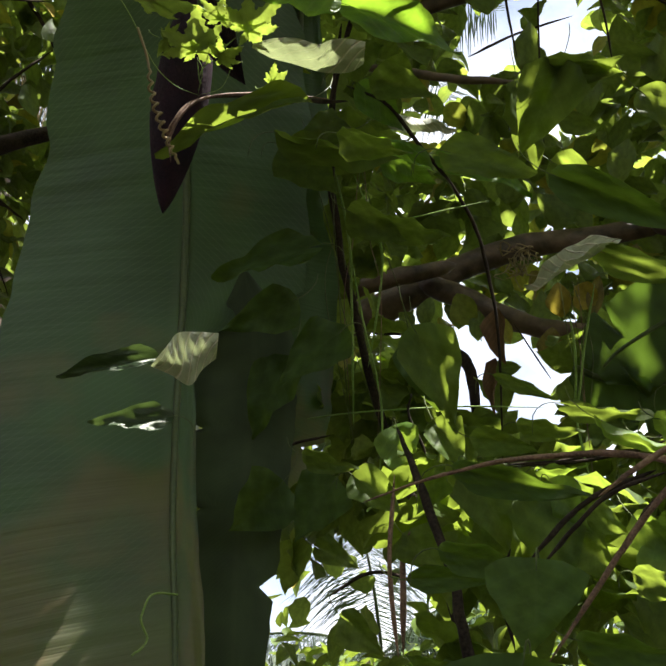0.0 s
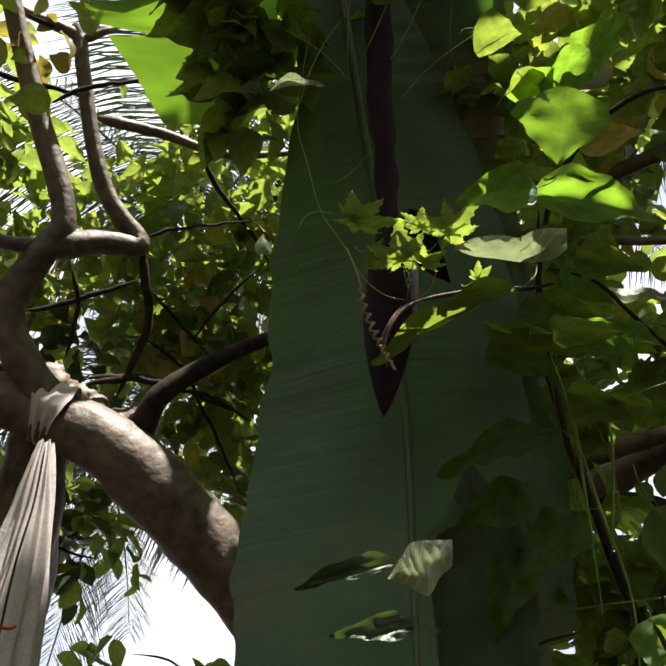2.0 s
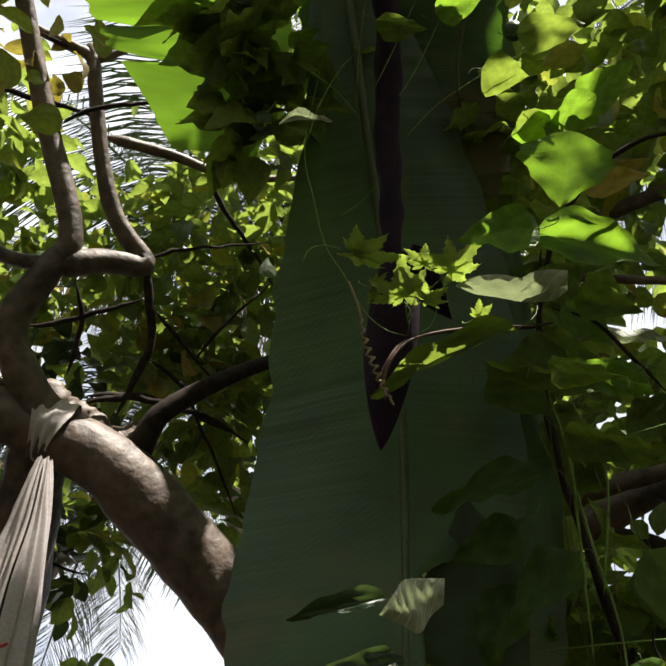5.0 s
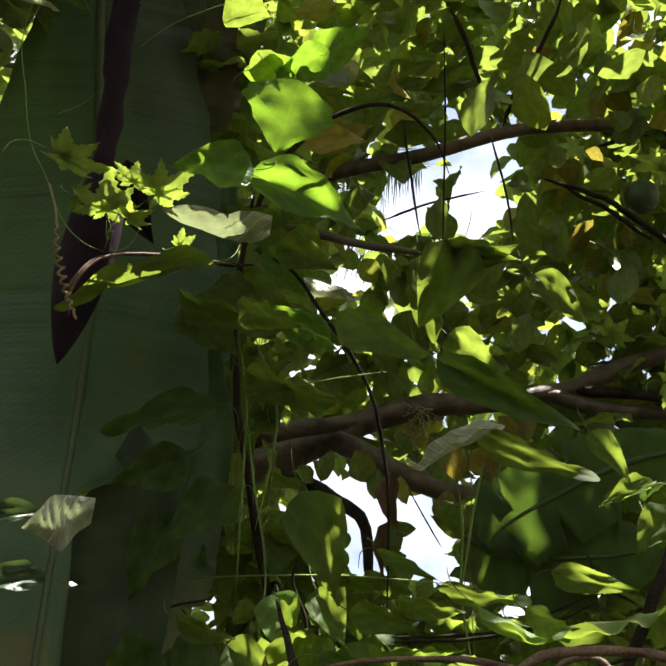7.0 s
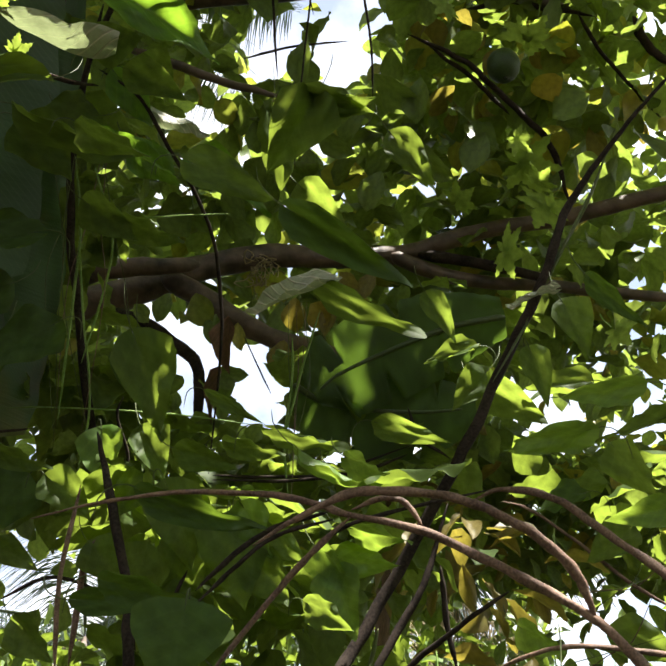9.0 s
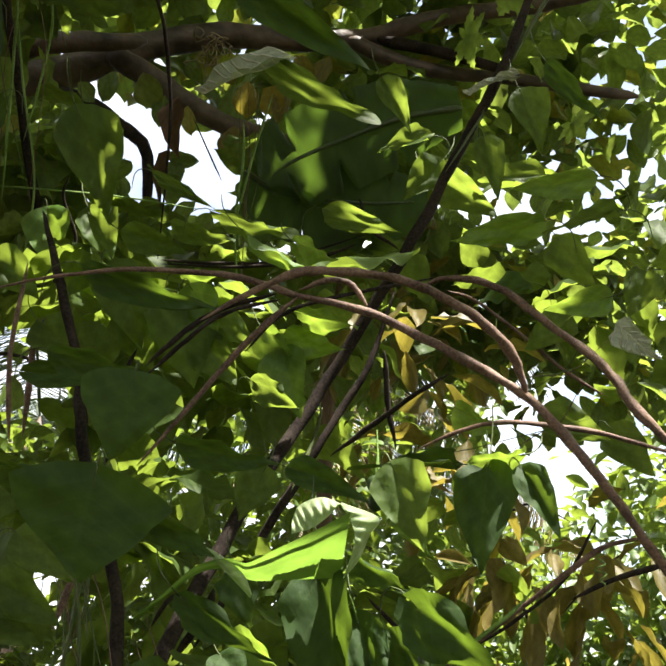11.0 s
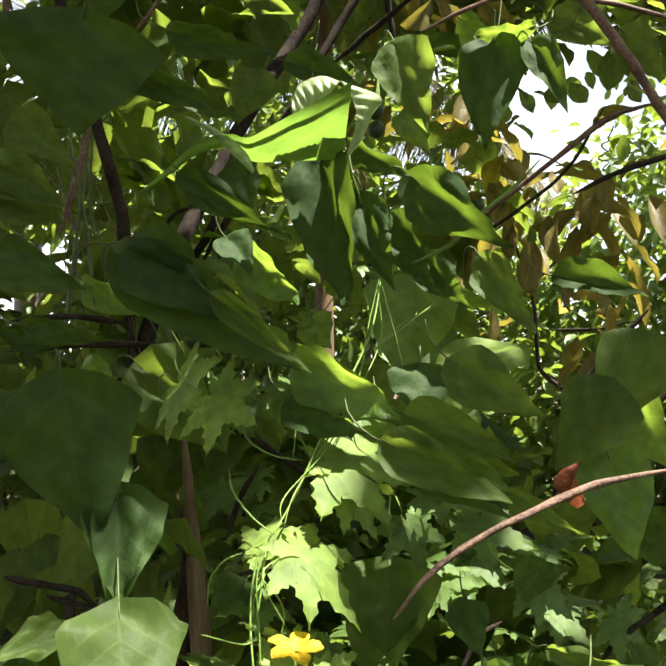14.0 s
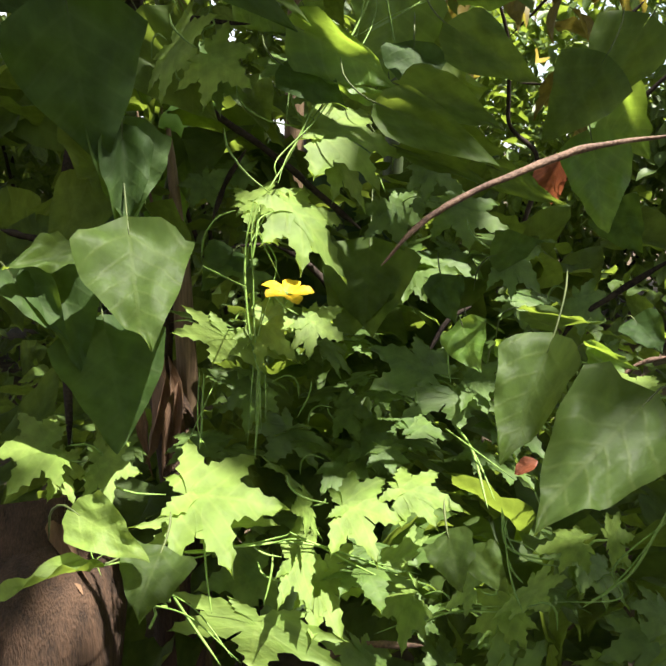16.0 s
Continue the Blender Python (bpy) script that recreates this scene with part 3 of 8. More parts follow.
branch("branch", [(0.787, 2.763, 3.689), (0.864, 2.684, 3.722), (0.944, 2.608, 3.744), (1.070, 2.520, 3.753), (1.195, 2.426, 3.759)], [0.024, 0.035, 0.037, 0.032, 0.024], 0, M_BARK, tree, 14, 0.20)
branch("branch", [(1.119, 2.586, 3.772), (1.260, 2.538, 3.712), (1.405, 2.495, 3.629), (1.523, 2.441, 3.568), (1.659, 2.358, 3.516), (1.806, 2.268, 3.447), (1.945, 2.172, 3.375), (2.013, 2.142, 3.286), (2.052, 2.126, 3.205)], [0.041, 0.044, 0.042, 0.038, 0.039, 0.036, 0.031, 0.017, 0.011], 0, M_BARK, tree, 12, 0.15)
branch("branch", [(1.879, 2.150, 3.936), (1.986, 2.100, 3.888), (2.111, 2.022, 3.841), (2.248, 1.910, 3.803), (2.360, 1.799, 3.775), (2.533, 1.630, 3.709), (2.676, 1.467, 3.646)], [0.030, 0.030, 0.029, 0.025, 0.023, 0.022, 0.020], 0, M_BARK, tree, 12, 0.12)
branch("branch", [(1.973, 2.092, 3.944), (2.101, 1.957, 3.878), (2.202, 1.840, 3.805), (2.289, 1.729, 3.729)], [0.025, 0.022, 0.020, 0.016], 0, M_TWIG, tree, 10, 0.12)
branch("branch", [(0.949, 2.709, 3.608), (1.080, 2.638, 3.578), (1.186, 2.596, 3.510), (1.268, 2.559, 3.442), (1.299, 2.557, 3.355), (1.316, 2.580, 3.233), (1.350, 2.588, 3.113), (1.383, 2.590, 2.994)], [0.032, 0.027, 0.024, 0.023, 0.021, 0.018, 0.017, 0.013], 0, M_TWIG, tree, 10, 0.20)
branch("branch", [(0.838, 2.303, 4.819), (0.971, 2.155, 4.824), (1.250, 1.918, 4.819), (1.515, 1.679, 4.842), (1.806, 1.503, 4.841), (2.214, 1.344, 4.847)], 0.035, 0.024, M_BARK, tree)
branch("branch", [(0.597, 1.841, 3.949), (0.815, 1.784, 3.927), (1.101, 1.678, 3.889)], 0.024, 0.016, M_BARK, tree)
rnd = random.Random(11)

# sky openings fitted to the camera's view: a point in each and its breadth from HERE
GAPS_WEST = []
GAPS_WEST.append((Vector((-2.251, 2.691, 5.240)), 0.055))
GAPS_WEST.append((Vector((-2.516, 2.832, 4.950)), 0.045))
GAPS_WEST.append((Vector((-2.489, 3.145, 4.675)), 0.065))
GAPS_WEST.append((Vector((-2.263, 3.221, 4.766)), 0.04))
GAPS_WEST.append((Vector((-1.416, 2.463, 5.773)), 0.05))
GAPS_WEST.append((Vector((-1.245, 2.654, 5.706)), 0.03))
GAPS_WEST.append((Vector((-2.160, 3.771, 4.162)), 0.045))
GAPS_WEST.append((Vector((-0.715, 4.421, 3.872)), 0.06))
GAPS_WEST.append((Vector((-1.638, 2.185, 5.851)), 0.03))
GAPS_WEST.append((Vector((-0.855, 4.426, 3.898)), 0.06))
GAPS_WEST.append((Vector((-0.597, 4.511, 3.810)), 0.03))
GAPS_WEST.append((Vector((-1.281, 2.709, 5.686)), 0.04))
GAPS_WEST.append((Vector((-1.053, 4.423, 3.741)), 0.03))
GAPS_WEST.append((Vector((-2.013, 2.280, 5.639)), 0.02))
GAPS_WEST.append((Vector((-2.419, 3.984, 3.525)), 0.03))
GAPS_WEST.append((Vector((-2.414, 3.792, 3.892)), 0.02))
GAPS_EAST = []
GAPS_EAST.append((Vector((1.805, 2.422, 5.646)), 0.055))
GAPS_EAST.append((Vector((1.585, 2.685, 5.569)), 0.03))
GAPS_EAST.append((Vector((1.434, 3.052, 5.349)), 0.028))
GAPS_EAST.append((Vector((1.632, 3.140, 5.189)), 0.02))
GAPS_EAST.append((Vector((2.024, 1.960, 5.796)), 0.022))
GAPS_EAST.append((Vector((2.121, 3.720, 4.231)), 0.055))
GAPS_EAST.append((Vector((1.770, 3.753, 4.440)), 0.04))
GAPS_EAST.append((Vector((2.011, 3.281, 4.848)), 0.018))
GAPS_EAST.append((Vector((1.386, 3.683, 4.734)), 0.014))
GAPS_EAST.append((Vector((2.229, 3.684, 4.253)), 0.03))
GAPS_EAST.append((Vector((1.745, 3.744, 4.517)), 0.03))
GAPS_EAST.append((Vector((2.307, 3.391, 4.568)), 0.015))
GAPS_EAST.append((Vector((3.513, 2.182, 4.540)), 0.014))
GAPS_EAST.append((Vector((3.783, 2.297, 4.073)), 0.02))
GAPS_EAST.append((Vector((1.886, 2.545, 5.562)), 0.04))
GAPS_EAST.append((Vector((1.748, 3.141, 5.170)), 0.018))
GAPS_EAST.append((Vector((1.599, 4.496, 3.256)), 0.045))
GAPS_EAST.append((Vector((1.049, 4.673, 3.217)), 0.03))
GAPS_EAST.append((Vector((1.809, 4.421, 3.236)), 0.03))
GAPS_EAST.append((Vector((1.917, 2.464, 5.542)), 0.03))
GAPS_LOW = []
GAPS_LOW.append((Vector((2.581, 3.148, 1.526)), 0.045))
GAPS_LOW.append((Vector((3.321, 2.358, 1.814)), 0.060))
GAPS_LOW.append((Vector((3.191, 2.534, 1.402)), 0.050))
GAPS_LOW.append((Vector((3.361, 2.313, 1.500)), 0.040))
GAPS_LOW.append((Vector((2.423, 3.265, 1.711)), 0.020))
GAPS_LOW.append((Vector((1.526, 4.489, 3.303)), 0.04))
GAPS_LOW.append((Vector((3.400, 3.418, 3.114)), 0.03))
GAPS_LOW.append((Vector((3.372, 2.857, 4.077)), 0.025))
GAPS_LOW.append((Vector((3.544, 2.735, 3.973)), 0.03))
GAPS_LOW.append((Vector((3.741, 2.519, 3.912)), 0.02))
GAPS_LOW.append((Vector((3.480, 3.163, 3.464)), 0.012))
GAPS_LOW.append((Vector((1.624, 4.489, 3.222)), 0.065))
GAPS_LOW.append((Vector((2.528, 4.364, 0.774)), 0.03))
GAPS_LOW.append((Vector((2.547, 4.384, 0.998)), 0.025))
GAPS_LOW.append((Vector((1.525, 4.422, 3.475)), 0.02))
GAPS_LOW.append((Vector((3.907, 3.015, 2.771)), 0.055))
GAPS_LOW.append((Vector((3.715, 3.118, 3.071)), 0.025))
GAPS_LOW.append((Vector((1.769, 4.705, 2.095)), 0.045))
GAPS_LOW.append((Vector((3.763, 2.479, 3.906)), 0.025))
GAPS_LOW.append((Vector((4.071, 2.889, 2.513)), 0.018))
GAPS_LOW.append((Vector((3.433, 3.409, 3.099)), 0.02))
GAPS_LOW.append((Vector((4.168, 2.788, 1.885)), 0.07))
GAPS_LOW.append((Vector((4.237, 2.766, 2.038)), 0.014))
GAPS_FAR = [(Vector(p), r) for p, r in (((3.846, 2.940, 2.852), 0.060), ((3.845, 3.004, 2.691), 0.050), ((3.857, 2.875, 2.961), 0.050), ((3.384, 3.360, 3.104), 0.030), ((3.783, 2.903, 3.104), 0.030), ((1.624, 4.489, 3.222), 0.065), ((1.769, 4.705, 2.095), 0.045), ((3.875, 3.044, 2.797), 0.03), ((4.037, 2.976, 1.888), 0.014))]
GAPS_VINE = [(Vector(p), r) for p, r in (((0.967, 3.952, 3.805), 0.010), ((1.027, 3.949, 3.782), 0.013), ((1.100, 3.954, 3.737), 0.016), ((1.164, 3.956, 3.699), 0.016), ((1.234, 3.962, 3.647), 0.012), ((1.016, 3.903, 3.871), 0.006), ((1.353, 4.079, 3.303), 0.022), ((1.421, 4.017, 3.398), 0.014), ((1.338, 4.115, 3.222), 0.020), ((1.440, 4.068, 3.256), 0.020), ((1.354, 3.463, 4.377), 0.008), ((1.422, 2.260, 5.420), 0.020))]
GAPS = GAPS_VINE + GAPS_WEST + GAPS_EAST + GAPS_LOW + GAPS_FAR
# points chosen to be sunlit: foliage is left out on the sun's way to them
LIT = []
LIT.append(Vector((-0.023, 1.305, 3.260)))
LIT.append(Vector((0.065, 1.345, 3.225)))
LIT.append(Vector((0.166, 1.278, 3.269)))
LIT.append(Vector((0.284, 1.259, 3.200)))
LIT.append(Vector((0.147, 1.392, 2.483)))
LIT.append(Vector((0.346, 1.015, 3.292)))
LIT.append(Vector((0.239, 1.197, 3.317)))
LIT.append(Vector((0.554, 1.243, 3.392)))
LIT.append(Vector((0.222, 1.387, 3.102)))
LIT.append(Vector((0.037, 1.395, 2.977)))
LIT.append(Vector((0.823, 1.000, 1.830)))
LIT.append(Vector((0.771, 1.028, 1.818)))
LIT.append(Vector((0.860, 0.989, 1.856)))
LIT.append(Vector((0.716, 1.047, 1.787)))
LIT.append(Vector((0.898, 1.034, 1.498)))
LIT.append(Vector((1.476, 1.312, 1.488)))
LIT.append(Vector((0.863, 0.963, 1.389)))
LIT.append(Vector((0.753, 0.898, 1.249)))
LIT.append(Vector((0.511, 0.889, 1.211)))
LIT.append(Vector((0.523, 0.831, 1.006)))
LIT.append(Vector((0.668, 0.747, 0.981)))
LIT.append(Vector((0.970, 0.875, 1.053)))
LIT.append(Vector((1.012, 0.637, 1.045)))
LIT.append(Vector((0.429, 0.851, 0.987)))
LIT.append(Vector((0.912, 0.583, 1.015)))
LIT.append(Vector((1.014, 0.746, 1.188)))
LIT.append(Vector((0.400, 0.933, 1.266)))
LIT.append(Vector((-0.216, 1.100, 3.464)))
LIT.append(Vector((0.376, 1.271, 3.234)))
LIT.append(Vector((0.218, 1.276, 3.198)))
LIT.append(Vector((0.055, 1.416, 3.026)))
LIT.append(Vector((0.478, 1.225, 3.366)))
LIT.append(Vector((1.006, 1.151, 1.128)))
LIT.append(Vector((0.941, 1.179, 1.025)))
LIT.append(Vector((1.029, 0.776, 0.997)))
LIT.append(Vector((1.151, 1.003, 1.134)))
LIT.append(Vector((1.015, 1.088, 1.322)))
LIT.append(Vector((1.142, 1.115, 1.517)))
LIT.append(Vector((0.866, 0.681, 0.918)))
LIT.append(Vector((1.170, 1.959, 1.247)))
LIT.append(Vector((1.166, 1.941, 1.119)))
LIT.append(Vector((1.355, 1.222, 1.503)))
LIT.append(Vector((1.385, 1.188, 1.480)))
LIT.append(Vector((1.341, 1.233, 1.458)))
LIT.append(Vector((0.955, 1.577, 1.518)))
LIT.append(Vector((1.087, 1.491, 1.483)))
LIT.append(Vector((0.941, 1.355, 1.379)))
LIT.append(Vector((1.242, 1.488, 1.556)))
LIT.append(Vector((1.110, 1.444, 2.234)))
LIT.append(Vector((0.728, 1.846, 2.608)))
LIT.append(Vector((2.068, 1.681, 5.059)))
LIT.append(Vector((2.489, 1.756, 4.726)))
LIT.append(Vector((2.709, 1.838, 4.482)))
LIT.append(Vector((0.842, 0.956, 1.485)))
LIT.append(Vector((0.729, 0.879, 1.396)))
LIT.append(Vector((0.762, 0.851, 1.390)))
LIT.append(Vector((0.793, 0.821, 1.380)))
LIT.append(Vector((0.728, 0.929, 1.293)))
LIT.append(Vector((0.752, 0.897, 1.244)))
LIT.append(Vector((0.827, 0.752, 1.121)))
LIT.append(Vector((0.808, 0.753, 1.071)))
LIT.append(Vector((0.789, 0.792, 1.119)))
LIT.append(Vector((0.829, 0.959, 1.864)))
LIT.append(Vector((0.820, 0.977, 1.826)))
LIT.append(Vector((0.789, 1.002, 1.821)))
LIT.append(Vector((0.763, 1.024, 1.805)))
LIT.append(Vector((0.719, 1.051, 1.811)))
LIT.append(Vector((0.858, 0.941, 1.841)))
LIT.append(Vector((0.717, 0.460, 1.114)))
LIT.append(Vector((0.702, 0.461, 1.078)))
LIT.append(Vector((0.561, 0.621, 1.052)))
LIT.append(Vector((0.603, 0.581, 1.058)))
LIT.append(Vector((0.686, 0.456, 1.036)))
LIT.append(Vector((0.477, 0.670, 1.014)))
LIT.append(Vector((0.371, 0.746, 1.034)))
LIT_WIDE = []
LIT_WIDE.append(Vector((-0.829, 1.213, 4.216)))
LIT_WIDE.append(Vector((-0.778, 1.298, 4.165)))
LIT_WIDE.append(Vector((-0.723, 1.345, 4.121)))
LIT_WIDE.append(Vector((-0.701, 1.264, 4.203)))
LIT_WIDE.append(Vector((-0.857, 1.134, 4.277)))
LIT_WIDE.append(Vector((-0.728, 1.182, 4.258)))
LIT_WIDE.append(Vector((-1.977, 2.684, 3.903)))
LIT_WIDE.append(Vector((-1.771, 2.736, 3.916)))
LIT_WIDE.append(Vector((-1.544, 2.791, 3.922)))
LIT_WIDE.append(Vector((-1.380, 2.667, 4.158)))
LIT_WIDE.append(Vector((-1.303, 2.567, 4.370)))
LIT_WIDE.append(Vector((-0.957, 2.926, 3.887)))
LIT_WIDE.append(Vector((-2.300, 2.640, 3.900)))
LIT_WIDE.append(Vector((-1.870, 2.660, 3.930)))
LIT_WIDE.append(Vector((-1.660, 2.720, 3.940)))
LIT_WIDE.append(Vector((-1.450, 2.760, 3.940)))
LIT_WIDE.append(Vector((-1.330, 2.560, 4.300)))
LIT_WIDE.append(Vector((-0.815, 2.992, 3.851)))
LIT_WIDE.append(Vector((-1.111, 2.569, 4.518)))
LIT_WIDE.append(Vector((-0.979, 2.607, 4.596)))
LIT_WIDE.append(Vector((-1.104, 2.509, 4.707)))
LIT_WIDE.append(Vector((-1.042, 2.904, 3.964)))
LIT_WIDE.append(Vector((3.000, 2.200, 2.200)))
LIT_WIDE.append(Vector((2.900, 2.450, 2.000)))
LIT_WIDE.append(Vector((3.200, 2.100, 1.900)))
LIT_WIDE.append(Vector((2.750, 2.500, 2.500)))


def clear_of(p, gaps, grow=1.2):
    d = p - HERE
    if rnd.random() < 0.045:
        return True
    for g, r in gaps:
        u = (g - HERE).normalized()
        along = d.dot(u)
        if along > 0 and (d - u * along).length < r * along * grow:
            return False
    return True


def in_sun(p, wide=0.16):
    for q, wide in [(q, wide * (0.92 if q.z < 1.2 else 0.7 if q.z < 2.2 else 0.65 if 2.45 < q.z < 2.5 else 1)) for q in LIT] + [(q, wide * 2.1) for q in LIT_WIDE]:
        d = p - q
        along = d.dot(SUN)
        if along > 0 and (d - SUN * along).length < wide:
            return True
    return False


def thin(poses, gaps=GAPS):
    return [m for m in poses if clear_of(m.translation, gaps) and not in_sun(m @ Vector((0, 0.5, 0)), 0.16)]


def canopy(poses, rows, size, ratio=0.6, squash=0.7, droop=0.35):
    for centre, radius, count in rows:
        spray(poses, centre, radius, count, size, rnd, squash, droop, ratio)


# crown of the tree: leaf clusters placed to fit the camera's view
poses = []
canopy(poses, [((-2.124, 1.868, 5.304), 0.5, 60)], 0.165, 0.6)
canopy(poses, [((-1.895, 1.902, 5.527), 0.4, 40)], 0.165, 0.6)
canopy(poses, [((-1.648, 1.996, 5.706), 0.35, 40)], 0.165, 0.6)
canopy(poses, [((-1.806, 2.304, 5.472), 0.25, 25)], 0.165, 0.6)
canopy(poses, [((-2.371, 2.226, 5.345), 0.4, 45)], 0.165, 0.6)
canopy(poses, [((-2.466, 2.856, 4.813), 0.3, 40)], 0.165, 0.6)
canopy(poses, [((-1.924, 1.831, 5.305), 0.2, 40)], 0.165, 0.6)
canopy(poses, [((-2.030, 2.182, 5.308), 0.35, 50)], 0.165, 0.6)
canopy(poses, [((-2.265, 1.766, 5.272), 0.4, 60)], 0.165, 0.6)
canopy(poses, [((-1.913, 2.509, 5.288), 0.3, 35)], 0.165, 0.6)
canopy(poses, [((-1.994, 2.792, 5.309), 0.4, 60)], 0.165, 0.6)
canopy(poses, [((-1.951, 3.097, 5.079), 0.4, 60)], 0.165, 0.6)
canopy(poses, [((-1.287, 3.434, 4.909), 0.5, 90)], 0.165, 0.6)
canopy(poses, [((-0.950, 3.112, 5.315), 0.5, 100)], 0.165, 0.6)
canopy(poses, [((-0.734, 2.920, 5.513), 0.5, 100)], 0.165, 0.6)
canopy(poses, [((-0.757, 3.429, 5.065), 0.5, 100)], 0.165, 0.6)
canopy(poses, [((-1.329, 3.132, 5.322), 0.4, 70)], 0.165, 0.6)
canopy(poses, [((-0.791, 3.611, 4.711), 0.4, 70)], 0.165, 0.6)
canopy(poses, [((-0.566, 3.695, 4.654), 0.4, 60)], 0.165, 0.6)
canopy(poses, [((-1.338, 3.471, 4.695), 0.3, 40)], 0.165, 0.6)
canopy(poses, [((-1.700, 3.262, 4.905), 0.4, 60)], 0.165, 0.6)
canopy(poses, [((-2.417, 3.843, 3.800), 0.45, 70)], 0.165, 0.6)
canopy(poses, [((-2.145, 3.925, 3.928), 0.4, 60)], 0.165, 0.6)
canopy(poses, [((-1.912, 4.145, 3.960), 0.4, 60)], 0.165, 0.6)
canopy(poses, [((-2.217, 4.190, 3.587), 0.4, 60)], 0.165, 0.6)
canopy(poses, [((-2.087, 3.770, 4.222), 0.3, 30)], 0.165, 0.6)
canopy(poses, [((-1.145, 4.187, 4.140), 0.3, 40)], 0.165, 0.6)
canopy(poses, [((-1.036, 4.310, 3.971), 0.3, 40)], 0.165, 0.6)
canopy(poses, [((-0.661, 4.033, 4.349), 0.3, 50)], 0.165, 0.6)
canopy(poses, [((-0.494, 4.451, 3.864), 0.2, 15)], 0.165, 0.6)
canopy(poses, [((-2.387, 3.632, 3.964), 0.4, 60)], 0.165, 0.6)
canopy(poses, [((-2.069, 3.863, 3.656), 0.4, 90)], 0.165, 0.6)
canopy(poses, [((-2.257, 3.853, 3.472), 0.4, 80)], 0.165, 0.6)
canopy(poses, [((-1.862, 4.090, 3.643), 0.35, 60)], 0.165, 0.6)
canopy(poses, [((-2.357, 2.925, 4.831), 0.25, 45)], 0.165, 0.6)
canopy(poses, [((-0.985, 4.276, 3.837), 0.2, 25)], 0.165, 0.6)
canopy(poses, [((-1.305, 4.141, 4.006), 0.3, 40)], 0.165, 0.6)
canopy(poses, [((-0.600, 4.526, 3.533), 0.25, 40)], 0.165, 0.6)
canopy(poses, [((-0.922, 4.527, 3.401), 0.3, 60)], 0.165, 0.6)
canopy(poses, [((-0.577, 4.611, 3.328), 0.3, 60)], 0.165, 0.6)
canopy(poses, [((-0.724, 4.561, 3.104), 0.3, 50)], 0.165, 0.6)
canopy(poses, [((-0.584, 3.059, 5.051), 0.3, 40)], 0.165, 0.6)
canopy(poses, [((-0.594, 3.411, 4.998), 0.3, 40)], 0.165, 0.6)
canopy(poses, [((-0.561, 3.841, 4.835), 0.3, 40)], 0.165, 0.6)
canopy(poses, [((-0.520, 4.046, 4.586), 0.3, 40)], 0.165, 0.6)
for k in range(310):
    a, e, d = radians(rnd.uniform(8, 62)), radians(rnd.uniform(20, 66)), rnd.uniform(4.0, 6.6)
    c = HERE + Vector((math.sin(a) * math.cos(e), math.cos(a) * math.cos(e), math.sin(e))) * d
    spray(poses, c, 0.42, 22, 0.19, rnd, 0.7, 0.35, 0.66)
for k in range(62):
    a, e, d = radians(rnd.uniform(44, 74)), radians(rnd.uniform(18, 56)), rnd.uniform(4.2, 6.6)
    c = HERE + Vector((math.sin(a) * math.cos(e), math.cos(a) * math.cos(e), math.sin(e))) * d
    spray(poses, c, 0.42, 24, 0.19, rnd, 0.7, 0.35, 0.66)
for k in range(130):
    a, e, d = radians(rnd.uniform(-34, 8)), radians(rnd.uniform(28, 68)), rnd.uniform(5.2, 7.0)
    c = HERE + Vector((math.sin(a) * math.cos(e), math.cos(a) * math.cos(e), math.sin(e))) * d
    spray(poses, c, 0.4, 16, 0.15, rnd, 0.7, 0.35, 0.62)
own = random.Random(77)
for k in range(46):
    a, e, d = radians(own.uniform(41, 64)), radians(own.uniform(17, 27)), own.uniform(4.4, 6.2)
    c = HERE + Vector((math.sin(a) * math.cos(e), math.cos(a) * math.cos(e), math.sin(e))) * d
    spray(poses, c, 0.34, 34, 0.12, own, 0.7, 0.35, 0.6)
for c, r, n in [((-1.928, 2.359, 5.250), 0.22, 26), ((-1.877, 2.558, 5.139), 0.2, 24), ((-2.369, 2.708, 4.711), 0.14, 12), ((-2.376, 2.995, 4.591), 0.16, 16), ((-2.249, 3.252, 4.580), 0.16, 14), ((-2.316, 2.319, 5.187), 0.18, 14), ((-2.007, 2.118, 5.357), 0.18, 16)]:
    spray(poses, c, r, n, 0.165, own, 0.7, 0.35, 0.6)
poses = thin(poses)
# leaves low in the west take the copy with shade in its colour
shaded_poses = [m for m in poses if m.translation.x < -1.25 and m.translation.z < 4.75]
crown(tree, "crown", shaded_poses, M_TREE_SHADE, 140)
crown(tree, "crown", [m for m in poses if m not in shaded_poses], M_TREE)
poses = []
spray(poses, (-1.497, 1.425, 4.499), 0.13, 5, 0.155, own, 0.8, 0.35, 0.6)
spray(poses, (-1.423, 1.535, 4.477), 0.13, 3, 0.155, own, 0.8, 0.35, 0.6)
spray(poses, (-1.386, 1.703, 4.397), 0.13, 3, 0.155, own, 0.8, 0.35, 0.6)
spray(poses, (-1.398, 1.788, 4.335), 0.13, 3, 0.155, own, 0.8, 0.35, 0.6)
spray(poses, (-1.207, 1.550, 4.564), 0.13, 3, 0.155, own, 0.8, 0.35, 0.6)
spray(poses, (-1.136, 1.454, 4.640), 0.13, 4, 0.155, own, 0.8, 0.35, 0.6)
spray(poses, (-1.517, 1.669, 4.351), 0.13, 3, 0.155, own, 0.8, 0.35, 0.6)
spray(poses, (-1.489, 1.538, 4.443), 0.13, 3, 0.155, own, 0.8, 0.35, 0.6)
spray(poses, (-1.408, 1.946, 4.217), 0.13, 2, 0.155, own, 0.8, 0.35, 0.6)
